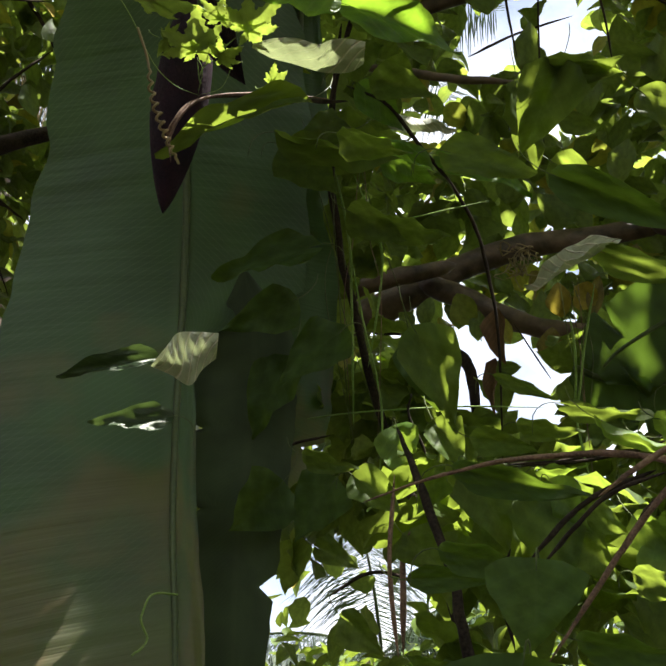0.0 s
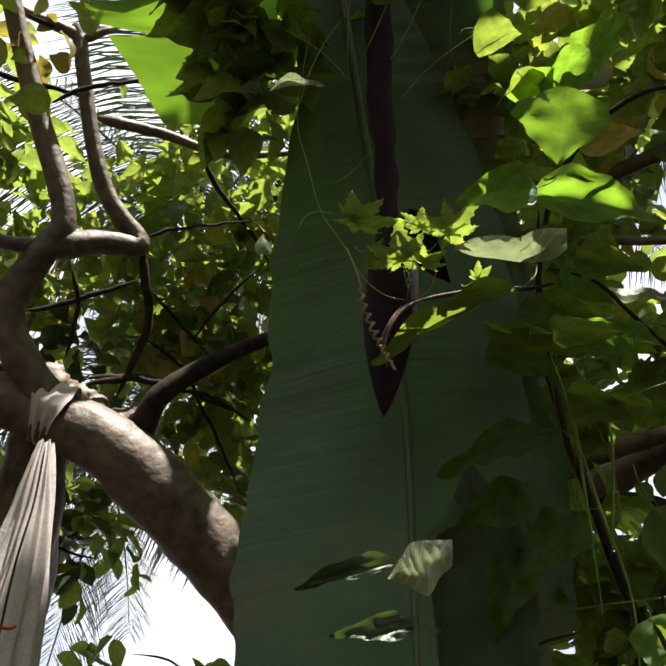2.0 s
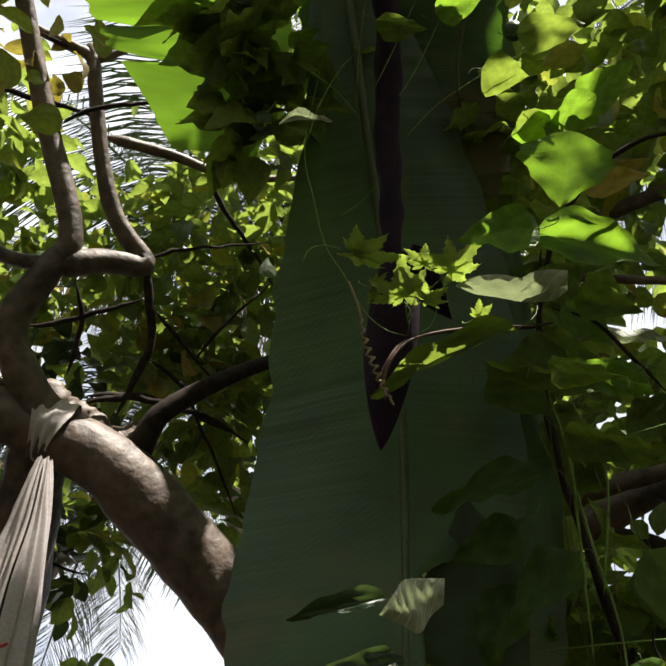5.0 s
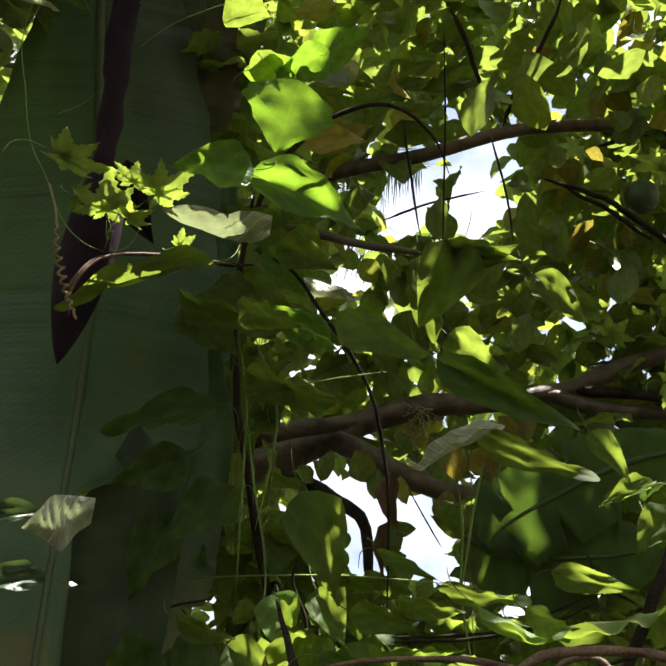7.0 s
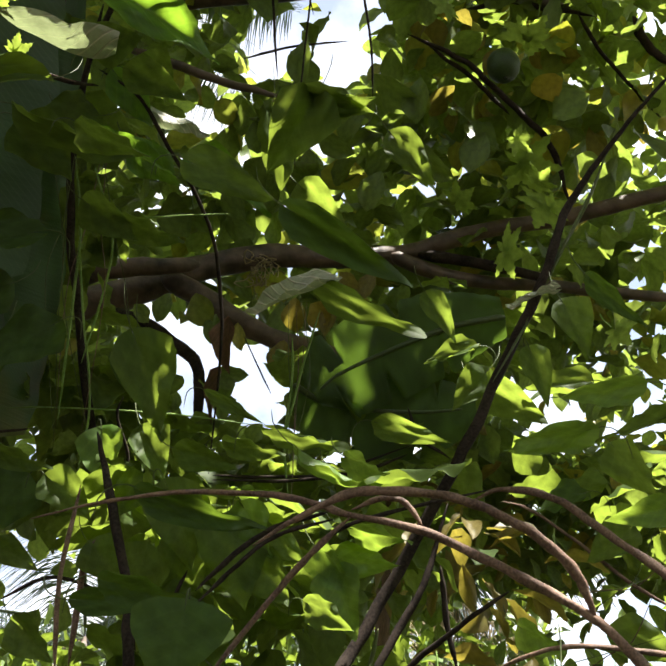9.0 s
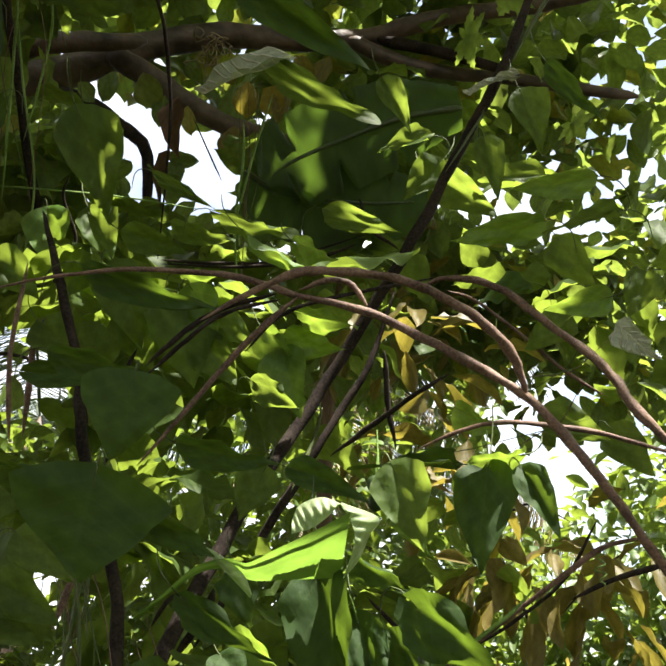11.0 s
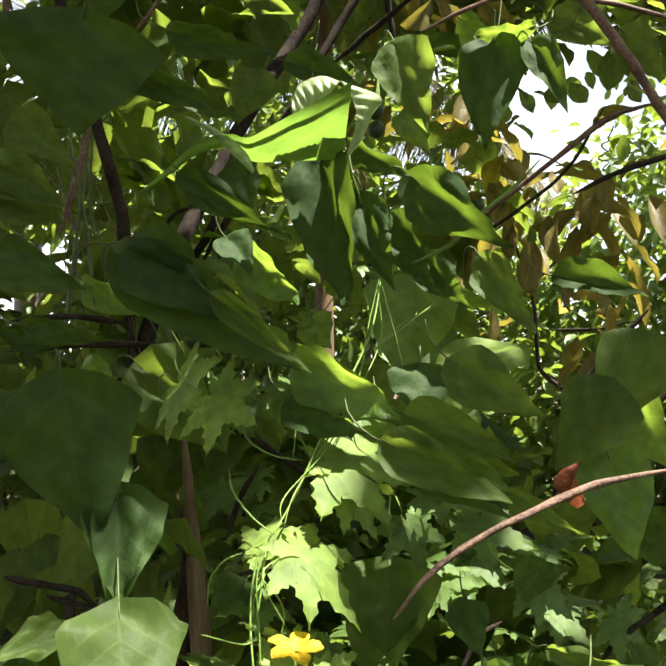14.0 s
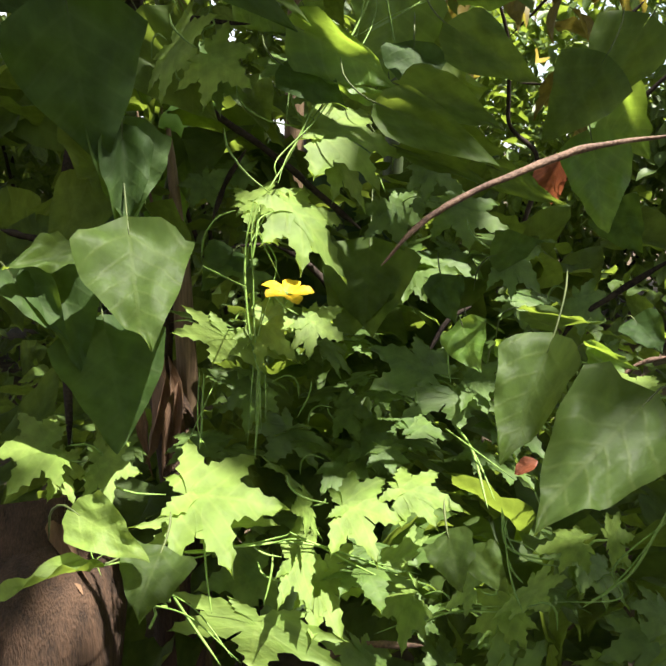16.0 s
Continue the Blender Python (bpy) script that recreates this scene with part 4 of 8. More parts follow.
crown(tree, "crown", [m for m in poses if not in_sun(m @ Vector((0, 0.5, 0)), 0.08)], M_TREE_PALE, 90)
poses = []
canopy(poses, [((2.150, 1.659, 4.907), 0.3, 12), ((2.615, 1.582, 4.736), 0.3, 9), ((2.080, 1.813, 4.832), 0.25, 8), ((1.859, 1.331, 5.190), 0.3, 8), ((-1.569, 2.081, 5.211), 0.2, 14), ((-2.057, 1.845, 5.101), 0.15, 8), ((-0.887, 3.308, 4.769), 0.3, 12)], 0.17, 0.62)
crown(tree, "crown", poses, M_RUST, 100)

# bosses, collars and a broken stub on the limb
branch("boss", [(-1.550, 2.857, 3.886), (-1.639, 2.821, 3.872), (-1.695, 2.812, 3.842)], [0.070, 0.040, 0.017], 0, M_BARK, tree, 12, 0.3)
branch("boss", [(-1.437, 2.876, 3.933), (-1.399, 2.861, 3.975), (-1.376, 2.845, 4.006)], [0.073, 0.062, 0.018], 0, M_BARK, tree, 12, 0.3)
branch("boss", [(-1.041, 3.112, 3.982), (-1.097, 3.053, 4.035), (-1.140, 3.005, 4.076)], [0.121, 0.073, 0.029], 0, M_BARK, tree, 12, 0.3)
branch("boss", [(-1.189, 3.037, 4.015), (-1.219, 2.991, 4.058), (-1.251, 2.932, 4.114)], [0.110, 0.081, 0.040], 0, M_BARK, tree, 12, 0.3)
branch("boss", [(-0.894, 3.161, 3.973), (-0.852, 3.133, 4.025), (-0.802, 3.105, 4.077)], [0.128, 0.088, 0.055], 0, M_BARK, tree, 12, 0.3)
branch("twig", [(-2.363, 2.724, 4.384), (-2.183, 2.788, 4.462), (-2.027, 2.867, 4.495), (-1.863, 2.979, 4.488)], 0.012, 0.008, M_TWIG, tree, 6, 0.1)
poses = []
spray(poses, (-2.268, 2.561, 4.456), 0.10, 8, 0.13, own, 0.8, 0.4, 0.66)
spray(poses, (-2.171, 2.651, 4.446), 0.12, 10, 0.13, own, 0.8, 0.4, 0.66)
spray(poses, (-2.074, 2.626, 4.539), 0.12, 10, 0.13, own, 0.8, 0.4, 0.66)
spray(poses, (-1.988, 2.710, 4.520), 0.12, 9, 0.13, own, 0.8, 0.4, 0.66)
spray(poses, (-2.141, 2.561, 4.550), 0.08, 5, 0.13, own, 0.8, 0.4, 0.66)
spray(poses, (-2.250, 2.666, 4.371), 0.10, 8, 0.13, own, 0.8, 0.4, 0.66)
spray(poses, (-1.938, 2.652, 4.605), 0.10, 7, 0.13, own, 0.8, 0.4, 0.66)
spray(poses, (-2.025, 2.524, 4.661), 0.06, 3, 0.13, own, 0.8, 0.4, 0.66)
spray(poses, (-2.057, 2.378, 4.757), 0.06, 3, 0.13, own, 0.8, 0.4, 0.66)
spray(poses, (-1.922, 2.538, 4.714), 0.05, 2, 0.13, own, 0.8, 0.4, 0.66)
spray(poses, (-2.019, 2.772, 4.439), 0.10, 7, 0.13, own, 0.8, 0.4, 0.66)
spray(poses, (-2.177, 3.327, 3.590), 0.10, 8, 0.13, own, 0.8, 0.4, 0.66)
spray(poses, (-2.039, 3.419, 3.574), 0.12, 10, 0.13, own, 0.8, 0.4, 0.66)
spray(poses, (-1.923, 3.405, 3.710), 0.12, 10, 0.13, own, 0.8, 0.4, 0.66)
spray(poses, (-1.821, 3.356, 3.872), 0.10, 8, 0.13, own, 0.8, 0.4, 0.66)
spray(poses, (-1.733, 3.466, 3.768), 0.12, 10, 0.13, own, 0.8, 0.4, 0.66)
spray(poses, (-1.883, 3.503, 3.576), 0.14, 12, 0.13, own, 0.8, 0.4, 0.66)
spray(poses, (-2.121, 3.431, 3.466), 0.12, 10, 0.13, own, 0.8, 0.4, 0.66)
spray(poses, (-1.741, 3.336, 3.960), 0.08, 5, 0.13, own, 0.8, 0.4, 0.66)
spray(poses, (-2.025, 3.358, 3.692), 0.08, 6, 0.13, own, 0.8, 0.4, 0.66)
spray(poses, (-2.081, 3.513, 3.350), 0.12, 10, 0.13, own, 0.8, 0.4, 0.66)
spray(poses, (-1.581, 3.548, 3.745), 0.10, 7, 0.13, own, 0.8, 0.4, 0.66)
crown(tree, "crown", poses, M_TREE_SHADE, 140)
leaf(tree, "oval", (-1.471, 3.413, 3.838), (-1.498, 3.324, 3.953), 0.084, M_LIME_SUN, 10)
leaf(tree, "oval", (-1.478, 3.436, 3.796), (-1.595, 3.380, 3.804), 0.120, M_LIME_SUN, 10)
leaf(tree, "oval", (-0.850, 3.568, 3.897), (-0.966, 3.544, 3.893), 0.080, M_LIME_SUN, 10)

# broad leaves at the twigs of the upper limb
leaf(tree, "crown", (1.295, 1.311, 4.596), (1.388, 1.397, 4.427), 0.139, M_TREE_PALE, 25)
leaf(tree, "crown", (1.218, 1.385, 4.593), (1.196, 1.541, 4.438), 0.126, M_TREE, 25)
leaf(tree, "crown", (1.217, 1.775, 4.372), (1.234, 1.851, 4.221), 0.098, M_TREE, 25)
leaf(tree, "crown", (1.470, 1.709, 4.292), (1.601, 1.672, 4.146), 0.118, M_TREE, 25)
leaf(tree, "crown", (1.608, 1.611, 4.275), (1.625, 1.682, 4.123), 0.110, M_TREE, 25)
leaf(tree, "crown", (1.488, 1.796, 4.222), (1.436, 1.870, 4.102), 0.095, M_TREE, 25)
leaf(tree, "crown", (1.636, 1.487, 4.332), (1.677, 1.357, 4.287), 0.095, M_TREE, 25)
leaf(tree, "crown", (1.657, 1.774, 4.134), (1.802, 1.737, 3.958), 0.110, M_TREE, 25)
leaf(tree, "crown", (1.873, 1.577, 4.118), (1.843, 1.664, 3.981), 0.118, M_TREE, 25)
leaf(tree, "crown", (1.810, 1.350, 4.295), (1.739, 1.424, 4.211), 0.095, M_RUST, 25)
leaf(tree, "crown", (1.908, 1.267, 4.269), (1.866, 1.141, 4.266), 0.104, M_TREE_PALE, 25)
leaf(tree, "crown", (1.923, 1.388, 4.194), (1.936, 1.286, 4.144), 0.110, M_RUST, 25)
leaf(tree, "crown", (1.693, 1.039, 4.507), (1.738, 0.924, 4.435), 0.095, M_TREE, 25)
leaf(tree, "crown", (1.521, 1.187, 4.543), (1.581, 1.050, 4.481), 0.095, M_TREE, 25)
leaf(tree, "crown", (1.857, 0.963, 4.432), (1.900, 1.007, 4.298), 0.095, M_TREE, 25)
leaf(tree, "crown", (2.070, 1.256, 4.150), (1.973, 1.341, 4.086), 0.126, M_TREE, 25)
leaf(tree, "crown", (2.135, 1.401, 4.013), (2.181, 1.343, 3.902), 0.110, M_TREE, 25)
leaf(tree, "crown", (1.385, 1.961, 4.156), (1.490, 1.900, 4.046), 0.095, M_TREE, 25)
leaf(tree, "crown", (1.641, 1.895, 4.052), (1.602, 1.965, 3.918), 0.110, M_TREE, 25)
leaf(tree, "crown", (1.734, 1.216, 4.409), (1.751, 1.120, 4.352), 0.079, M_RUST, 25)
leaf(tree, "crown", (1.685, 1.075, 4.497), (1.656, 1.153, 4.397), 0.095, M_TREE_PALE, 25)
leaf(tree, "crown", (1.816, 1.044, 4.429), (1.779, 1.112, 4.338), 0.088, M_TREE_PALE, 25)

# foliage closing the far side of the crown
poses = []
spray(poses, (3.687, 2.143, 4.705), 0.34, 26, 0.15, own, 0.8, 0.35, 0.62)
spray(poses, (3.817, 2.270, 4.442), 0.34, 26, 0.15, own, 0.8, 0.35, 0.62)
spray(poses, (3.849, 2.479, 4.211), 0.34, 22, 0.15, own, 0.8, 0.35, 0.62)
spray(poses, (4.003, 2.521, 3.916), 0.34, 26, 0.15, own, 0.8, 0.35, 0.62)
spray(poses, (3.869, 3.250, 3.040), 0.34, 18, 0.15, own, 0.8, 0.35, 0.62)
spray(poses, (4.040, 2.962, 3.196), 0.34, 22, 0.15, own, 0.8, 0.35, 0.62)
spray(poses, (4.108, 2.701, 3.476), 0.34, 22, 0.15, own, 0.8, 0.35, 0.62)
spray(poses, (3.628, 2.379, 4.597), 0.34, 16, 0.15, own, 0.8, 0.35, 0.62)
crown(tree, "tree", poses, M_TREE, 0)

# leaves hanging round the opening under the limb
def opening_leaf(a, b, w):
    leaf(tree, "crown", a, b, w, M_TREE if a[0] < 1.4 else M_RUST, 15)


opening_leaf((1.104, 2.455, 3.607), (1.076, 2.477, 3.507), 0.069)
opening_leaf((1.183, 2.413, 3.615), (1.226, 2.413, 3.502), 0.107)
opening_leaf((1.273, 2.414, 3.559), (1.258, 2.433, 3.454), 0.069)
opening_leaf((1.349, 2.390, 3.538), (1.366, 2.395, 3.429), 0.054)
opening_leaf((1.329, 2.507, 3.393), (1.413, 2.422, 3.354), 0.061)
opening_leaf((1.356, 2.505, 3.375), (1.381, 2.481, 3.293), 0.084)
opening_leaf((1.493, 2.238, 3.620), (1.499, 2.258, 3.504), 0.092)
opening_leaf((1.545, 2.219, 3.602), (1.594, 2.183, 3.517), 0.107)
opening_leaf((1.510, 2.330, 3.493), (1.495, 2.358, 3.376), 0.092)
opening_leaf((1.404, 2.257, 3.660), (1.420, 2.236, 3.589), 0.061)
opening_leaf((1.293, 2.309, 3.673), (1.325, 2.296, 3.584), 0.061)
opening_leaf((1.612, 2.155, 3.620), (1.596, 2.212, 3.480), 0.061)
opening_leaf((1.593, 2.101, 3.693), (1.644, 2.071, 3.601), 0.077)
opening_leaf((1.691, 2.028, 3.690), (1.662, 2.069, 3.589), 0.069)
opening_leaf((1.073, 2.539, 3.514), (0.999, 2.491, 3.529), 0.061)

# unseen roof of leaves, added to the tree to shade the clearing below
poses = []
for k in range(7500):
    a, r = rnd.uniform(0, 2 * math.pi), 4.2 * rnd.random() ** 0.5
    p = Vector((math.cos(a) * r + 0.8, math.sin(a) * r - 1.8, rnd.uniform(5.8, 7.8)))
    flat = Vector((p.x, p.y)).length
    if math.atan2(p.z - 1.6, flat) < radians(74) and p.y > -0.5:
        continue
    w = Vector((rnd.gauss(0, 1), rnd.gauss(0, 1), -0.3)).normalized()
    # holes are left towards the points chosen to be sunlit
    if not in_sun(p + w * 0.16, 0.12) and not (p.x > 2.3 and p.y > -1.3 and rnd.random() < 0.5):
        poses.append(leaf_pose(p, p + w * 0.32, 0.2, 0, (rnd.gauss(0, 0.4), rnd.gauss(0, 0.4), 1)))
crown(tree, "tree", poses, M_TREE, 0)

# thin branches and twigs of the tree
def tree_twig(pts, r0, r1):
    branch("twig", pts, r0, r1, M_TWIG, tree, 6, 0.1)


tree_twig([(-2.143, 1.958, 5.117), (-1.981, 2.088, 5.133), (-1.719, 2.181, 5.083), (-1.522, 2.224, 5.080), (-1.231, 2.276, 5.093)], 0.016, 0.02)
tree_twig([(-1.385, 2.225, 4.946), (-1.276, 2.181, 5.016), (-1.130, 2.164, 5.075), (-0.966, 2.223, 5.205), (-0.752, 2.331, 5.304)], 0.016, 0.008)
tree_twig([(-1.591, 1.857, 5.324), (-1.499, 1.832, 5.373), (-1.345, 1.896, 5.513)], 0.012, 0.006)
tree_twig([(-1.564, 2.000, 5.259), (-1.475, 2.041, 5.272), (-1.379, 2.091, 5.339), (-1.239, 2.112, 5.433)], 0.014, 0.018)
tree_twig([(-0.808, 2.530, 5.158), (-0.685, 2.684, 5.066), (-0.550, 2.882, 5.057), (-0.421, 3.011, 4.959)], 0.02, 0.01)
tree_twig([(-0.953, 2.644, 4.640), (-0.786, 2.678, 4.789), (-0.461, 2.774, 5.027)], 0.016, 0.006)
tree_twig([(-1.426, 2.898, 4.353), (-1.191, 2.889, 4.467), (-0.969, 2.845, 4.589)], 0.02, 0.014)
tree_twig([(-1.069, 2.962, 4.045), (-0.941, 2.997, 4.133), (-0.768, 3.062, 4.188), (-0.587, 3.145, 4.211), (-0.404, 3.290, 4.220)], 0.028, 0.012)
tree_twig([(-1.252, 2.782, 4.549), (-1.207, 2.927, 4.422), (-1.232, 3.065, 4.257)], 0.014, 0.016)
tree_twig([(-0.890, 2.963, 4.344), (-0.741, 3.130, 4.350), (-0.564, 3.404, 4.210), (-0.420, 3.650, 4.062)], 0.018, 0.008)
tree_twig([(-0.910, 2.887, 4.565), (-0.766, 3.084, 4.547), (-0.560, 3.218, 4.441)], 0.014, 0.006)
tree_twig([(-1.501, 3.588, 3.515), (-1.572, 3.565, 3.505), (-1.768, 3.636, 3.430), (-2.059, 3.628, 3.394)], 0.022, 0.012)
tree_twig([(-1.967, 3.029, 4.198), (-1.777, 2.941, 4.264), (-1.549, 2.890, 4.297)], 0.012, 0.018)
tree_twig([(-0.406, 4.529, 3.301), (-0.521, 4.453, 3.468), (-0.663, 4.398, 3.556), (-0.868, 4.363, 3.556)], 0.012, 0.006)
tree_twig([(-1.471, 4.002, 3.942), (-1.268, 4.090, 3.907), (-1.108, 4.134, 3.909)], 0.012, 0.006)
tree_twig([(-0.728, 3.152, 4.531), (-0.619, 3.029, 4.682), (-0.442, 2.946, 4.925)], 0.012, 0.008)
tree_twig([(-1.081, 3.004, 4.120), (-0.886, 3.104, 4.234), (-0.666, 3.157, 4.234), (-0.463, 3.297, 4.263)], 0.024, 0.014)
tree_twig([(1.479, 1.684, 4.855), (1.483, 1.519, 4.937), (1.503, 1.340, 5.065), (1.491, 1.177, 5.187)], 0.018, 0.008)
tree_twig([(1.333, 1.558, 4.623), (1.165, 1.413, 4.764), (1.028, 1.324, 4.850)], 0.010, 0.014)
tree_twig([(1.750, 1.725, 4.692), (1.938, 1.693, 4.595), (2.141, 1.670, 4.465)], 0.010, 0.016)
tree_twig([(1.160, 2.135, 4.581), (1.305, 1.999, 4.618), (1.518, 1.902, 4.710)], 0.008, 0.005)
tree_twig([(1.572, 1.623, 4.500), (1.762, 1.560, 4.426), (1.974, 1.527, 4.301), (2.103, 1.475, 4.089), (2.230, 1.540, 3.933)], 0.014, 0.018)
tree_twig([(2.102, 1.243, 4.616), (2.265, 1.266, 4.486), (2.584, 1.278, 4.344)], 0.012, 0.008)
tree_twig([(2.306, 1.142, 4.638), (2.405, 1.161, 4.553), (2.515, 1.128, 4.473)], 0.025, 0.02)
tree_twig([(1.835, 1.548, 4.772), (1.988, 1.398, 4.752), (2.265, 1.273, 4.748)], 0.018, 0.014)

# ---- cloth tied to the limb ----
cloth = tagged(empty("hanging_cloth", (-1.153, 2.866, 3.879)), "greyish white cloth knotted round the tree limb", "cloth")


def hanging_cloth(parent, rows, widths, folds, mat):
    c = spline(rows, 61)
    verts, faces = [], []
    nr, ns = 60, 96
    for i in range(nr + 1):
        s = i / nr
        u = s * (len(widths) - 1)
        k = min(int(u), len(widths) - 2)
        w = widths[k] + (widths[k + 1] - widths[k]) * (u - k)
        for j in range(ns):
            a = 2 * math.pi * j / ns
            r = w * (1 - 0.20 * abs(math.sin(a * folds * 0.5 + 0.5 + 0.8 * s)) ** 0.5 + 0.09 * math.sin(a * (folds * 2 + 1) + 2 * s) + 0.06 * math.sin(a * (folds * 3 + 2) - s) + 0.10 * noise.noise(Vector((math.cos(a) * 2, math.sin(a) * 2, s * 3))))
            verts.append(c[i] + Vector((math.cos(a) * r, math.sin(a) * r * 0.5, 0.010 * math.sin(a * 5 + s * 9))))
    for i in range(nr):
        for j in range(ns):
            faces.append((i * ns + j, i * ns + (j + 1) % ns, (i + 1) * ns + (j + 1) % ns, (i + 1) * ns + j))
    return mesh_object("drape", verts, faces, mat, parent)


branch("trunk", [(-1.214, 3.030, 3.891), (-1.220, 3.184, 3.759), (-1.266, 3.462, 3.469), (-1.302, 3.600, 3.152), (-1.313, 3.753, 2.704)], [0.115, 0.123, 0.181, 0.219, 0.228], 0, M_BARK, tree, 18, 0.12)
hanging_cloth(cloth, [(-1.087, 2.831, 3.644), (-1.077, 2.863, 3.529), (-1.065, 2.914, 3.375), (-1.065, 2.974, 3.181), (-1.069, 3.029, 2.967), (-1.061, 3.104, 2.591)], [0.030, 0.055, 0.084, 0.124, 0.160, 0.205], 5, M_CLOTH)
band_c, band_d = Vector((-1.160, 2.950, 3.869)), (Vector((-0.991, 2.974, 3.844)) - Vector((-1.390, 2.896, 3.884))).normalized()
band_a = band_d.cross(Vector((0, 0, 1))).normalized()
band_b = band_a.cross(band_d)
vv, ff = [], []
for i in range(13):
    s = i / 12 - 0.5
    for k in range(36):
        a = 2 * math.pi * k / 36
        low_side = max(0, -math.sin(a))
        r = 0.125 + 0.006 + 0.005 * math.sin(s * 17 + a) + 0.008 * noise.noise(Vector((s * 6, math.cos(a) * 2, math.sin(a) * 2)))
        vv.append(band_c + (band_a * math.cos(a) + band_b * math.sin(a)) * r + band_d * s * 0.158 * (1 - 0.55 * low_side))
ff = [(i * 36 + k, i * 36 + (k + 1) % 36, i * 36 + 36 + (k + 1) % 36, i * 36 + 36 + k) for i in range(12) for k in range(36)]
mesh_object("knot", vv, ff, M_CLOTH, cloth)
v, f = tube([(-1.070, 2.793, 3.598), (-1.048, 2.832, 3.379), (-1.044, 2.865, 3.155), (-1.023, 2.907, 2.914)], 0.004, 0.004, 6)
mesh_object("seam", v, f, M_TWIG, cloth)
for pts in ([(-1.177, 2.822, 2.928), (-1.130, 2.820, 2.922), (-1.092, 2.825, 2.916)], [(-1.015, 2.837, 2.923), (-0.981, 2.848, 2.925), (-0.964, 2.856, 2.942)]):
    v, f = tube(pts, 0.005, 0.005, 6)
    mesh_object("stitching", v, f, M_RED, cloth)

# ---- heart-leaved climbing vine ----
vine = tagged(empty("climbing_vine", (0.790, 2.062, 2.573)), "climbing vine with large green heart-shaped leaves", "vine")
def vine_stem(pts, r0, r1, mt):
    branch("stem", pts, r0, r1, mt, vine, 6, 0.1)


vine_stem([(0.402, 1.394, 3.505), (0.442, 1.581, 3.405), (0.519, 1.762, 3.195), (0.631, 1.893, 2.979), (0.737, 1.994, 2.754), (0.864, 2.000, 2.461), (0.914, 1.960, 2.168)], 0.013, 0.016, M_TWIG)
vine_stem([(0.428, 1.549, 3.368), (0.413, 1.356, 3.468), (0.451, 1.241, 3.542), (0.505, 1.162, 3.580), (0.587, 1.092, 3.599), (0.668, 1.070, 3.585), (0.751, 1.085, 3.546), (0.815, 1.130, 3.492)], 0.012, 0.004, M_TWIG)
vine_stem([(0.441, 1.465, 3.372), (0.546, 1.464, 3.343), (0.648, 1.502, 3.271), (0.748, 1.536, 3.195), (0.847, 1.614, 3.137), (0.927, 1.713, 3.053), (0.976, 1.788, 2.918), (1.070, 1.990, 2.713)], 0.008, 0.006, M_TWIG)
vine_stem([(0.096, 1.412, 3.134), (0.167, 1.427, 3.184), (0.263, 1.435, 3.232), (0.368, 1.448, 3.269), (0.453, 1.490, 3.347)], 0.005, 0.008, M_TWIG)
vine_stem([(0.060, 1.455, 2.970), (0.048, 1.429, 3.012), (0.064, 1.402, 3.066), (0.101, 1.392, 3.114), (0.183, 1.384, 3.152), (0.278, 1.380, 3.179), (0.376, 1.383, 3.208)], 0.005, 0.004, M_REDTWIG)
vine_stem([(0.040, 1.450, 3.026), (0.053, 1.418, 3.059), (0.070, 1.408, 3.097), (0.096, 1.412, 3.134)], 0.008, 0.006, M_REDTWIG)
vine_stem([(0.749, 0.992, 3.948), (0.858, 1.191, 3.808), (0.978, 1.439, 3.592), (1.043, 1.559, 3.458)], 0.004, 0.003, M_TWIG)
vine_stem([(0.692, 1.132, 3.662), (0.754, 1.217, 3.587), (0.839, 1.325, 3.476)], 0.005, 0.004, M_TWIG)
vine_stem([(1.122, 1.326, 4.109), (1.227, 1.424, 4.001), (1.312, 1.529, 3.885)], 0.006, 0.004, M_TWIG)
vine_stem([(0.642, 1.634, 3.138), (0.735, 1.581, 3.154), (0.835, 1.519, 3.166)], 0.004, 0.003, M_STEM)
vine_stem([(0.465, 1.610, 3.227), (0.538, 1.708, 3.093), (0.586, 1.821, 2.923), (0.635, 1.937, 2.704)], 0.005, 0.005, M_STEM)
vine_stem([(0.497, 1.566, 3.189), (0.594, 1.644, 3.067), (0.621, 1.719, 2.960), (0.628, 1.817, 2.813)], 0.005, 0.004, M_STEM)
vine_stem([(0.547, 1.725, 3.068), (0.610, 1.794, 2.914), (0.684, 1.875, 2.743), (0.699, 1.937, 2.542)], 0.004, 0.004, M_STEM)
vine_stem([(1.112, 1.658, 2.985), (1.144, 1.705, 2.895), (1.170, 1.777, 2.759), (1.218, 1.827, 2.614)], 0.005, 0.004, M_STEM)
vine_stem([(1.149, 1.585, 3.043), (1.158, 1.683, 2.912), (1.170, 1.777, 2.759)], 0.004, 0.004, M_STEM)
vine_stem([(1.164, 2.014, 3.210), (1.228, 2.032, 3.135), (1.290, 2.047, 3.059)], 0.003, 0.004, M_TWIG)
vine_stem([(0.441, 2.032, 2.615), (0.495, 1.996, 2.665), (0.585, 1.959, 2.692)], 0.006, 0.005, M_TWIG)
vine_stem([(0.805, 1.940, 2.573), (0.806, 1.901, 2.652), (0.757, 1.875, 2.739), (0.755, 1.850, 2.783)], 0.006, 0.004, M_TWIG)
vine_stem([(1.080, 1.985, 2.713), (1.203, 1.914, 2.713), (1.336, 1.819, 2.723), (1.493, 1.658, 2.782)], 0.007, 0.005, M_TWIG)
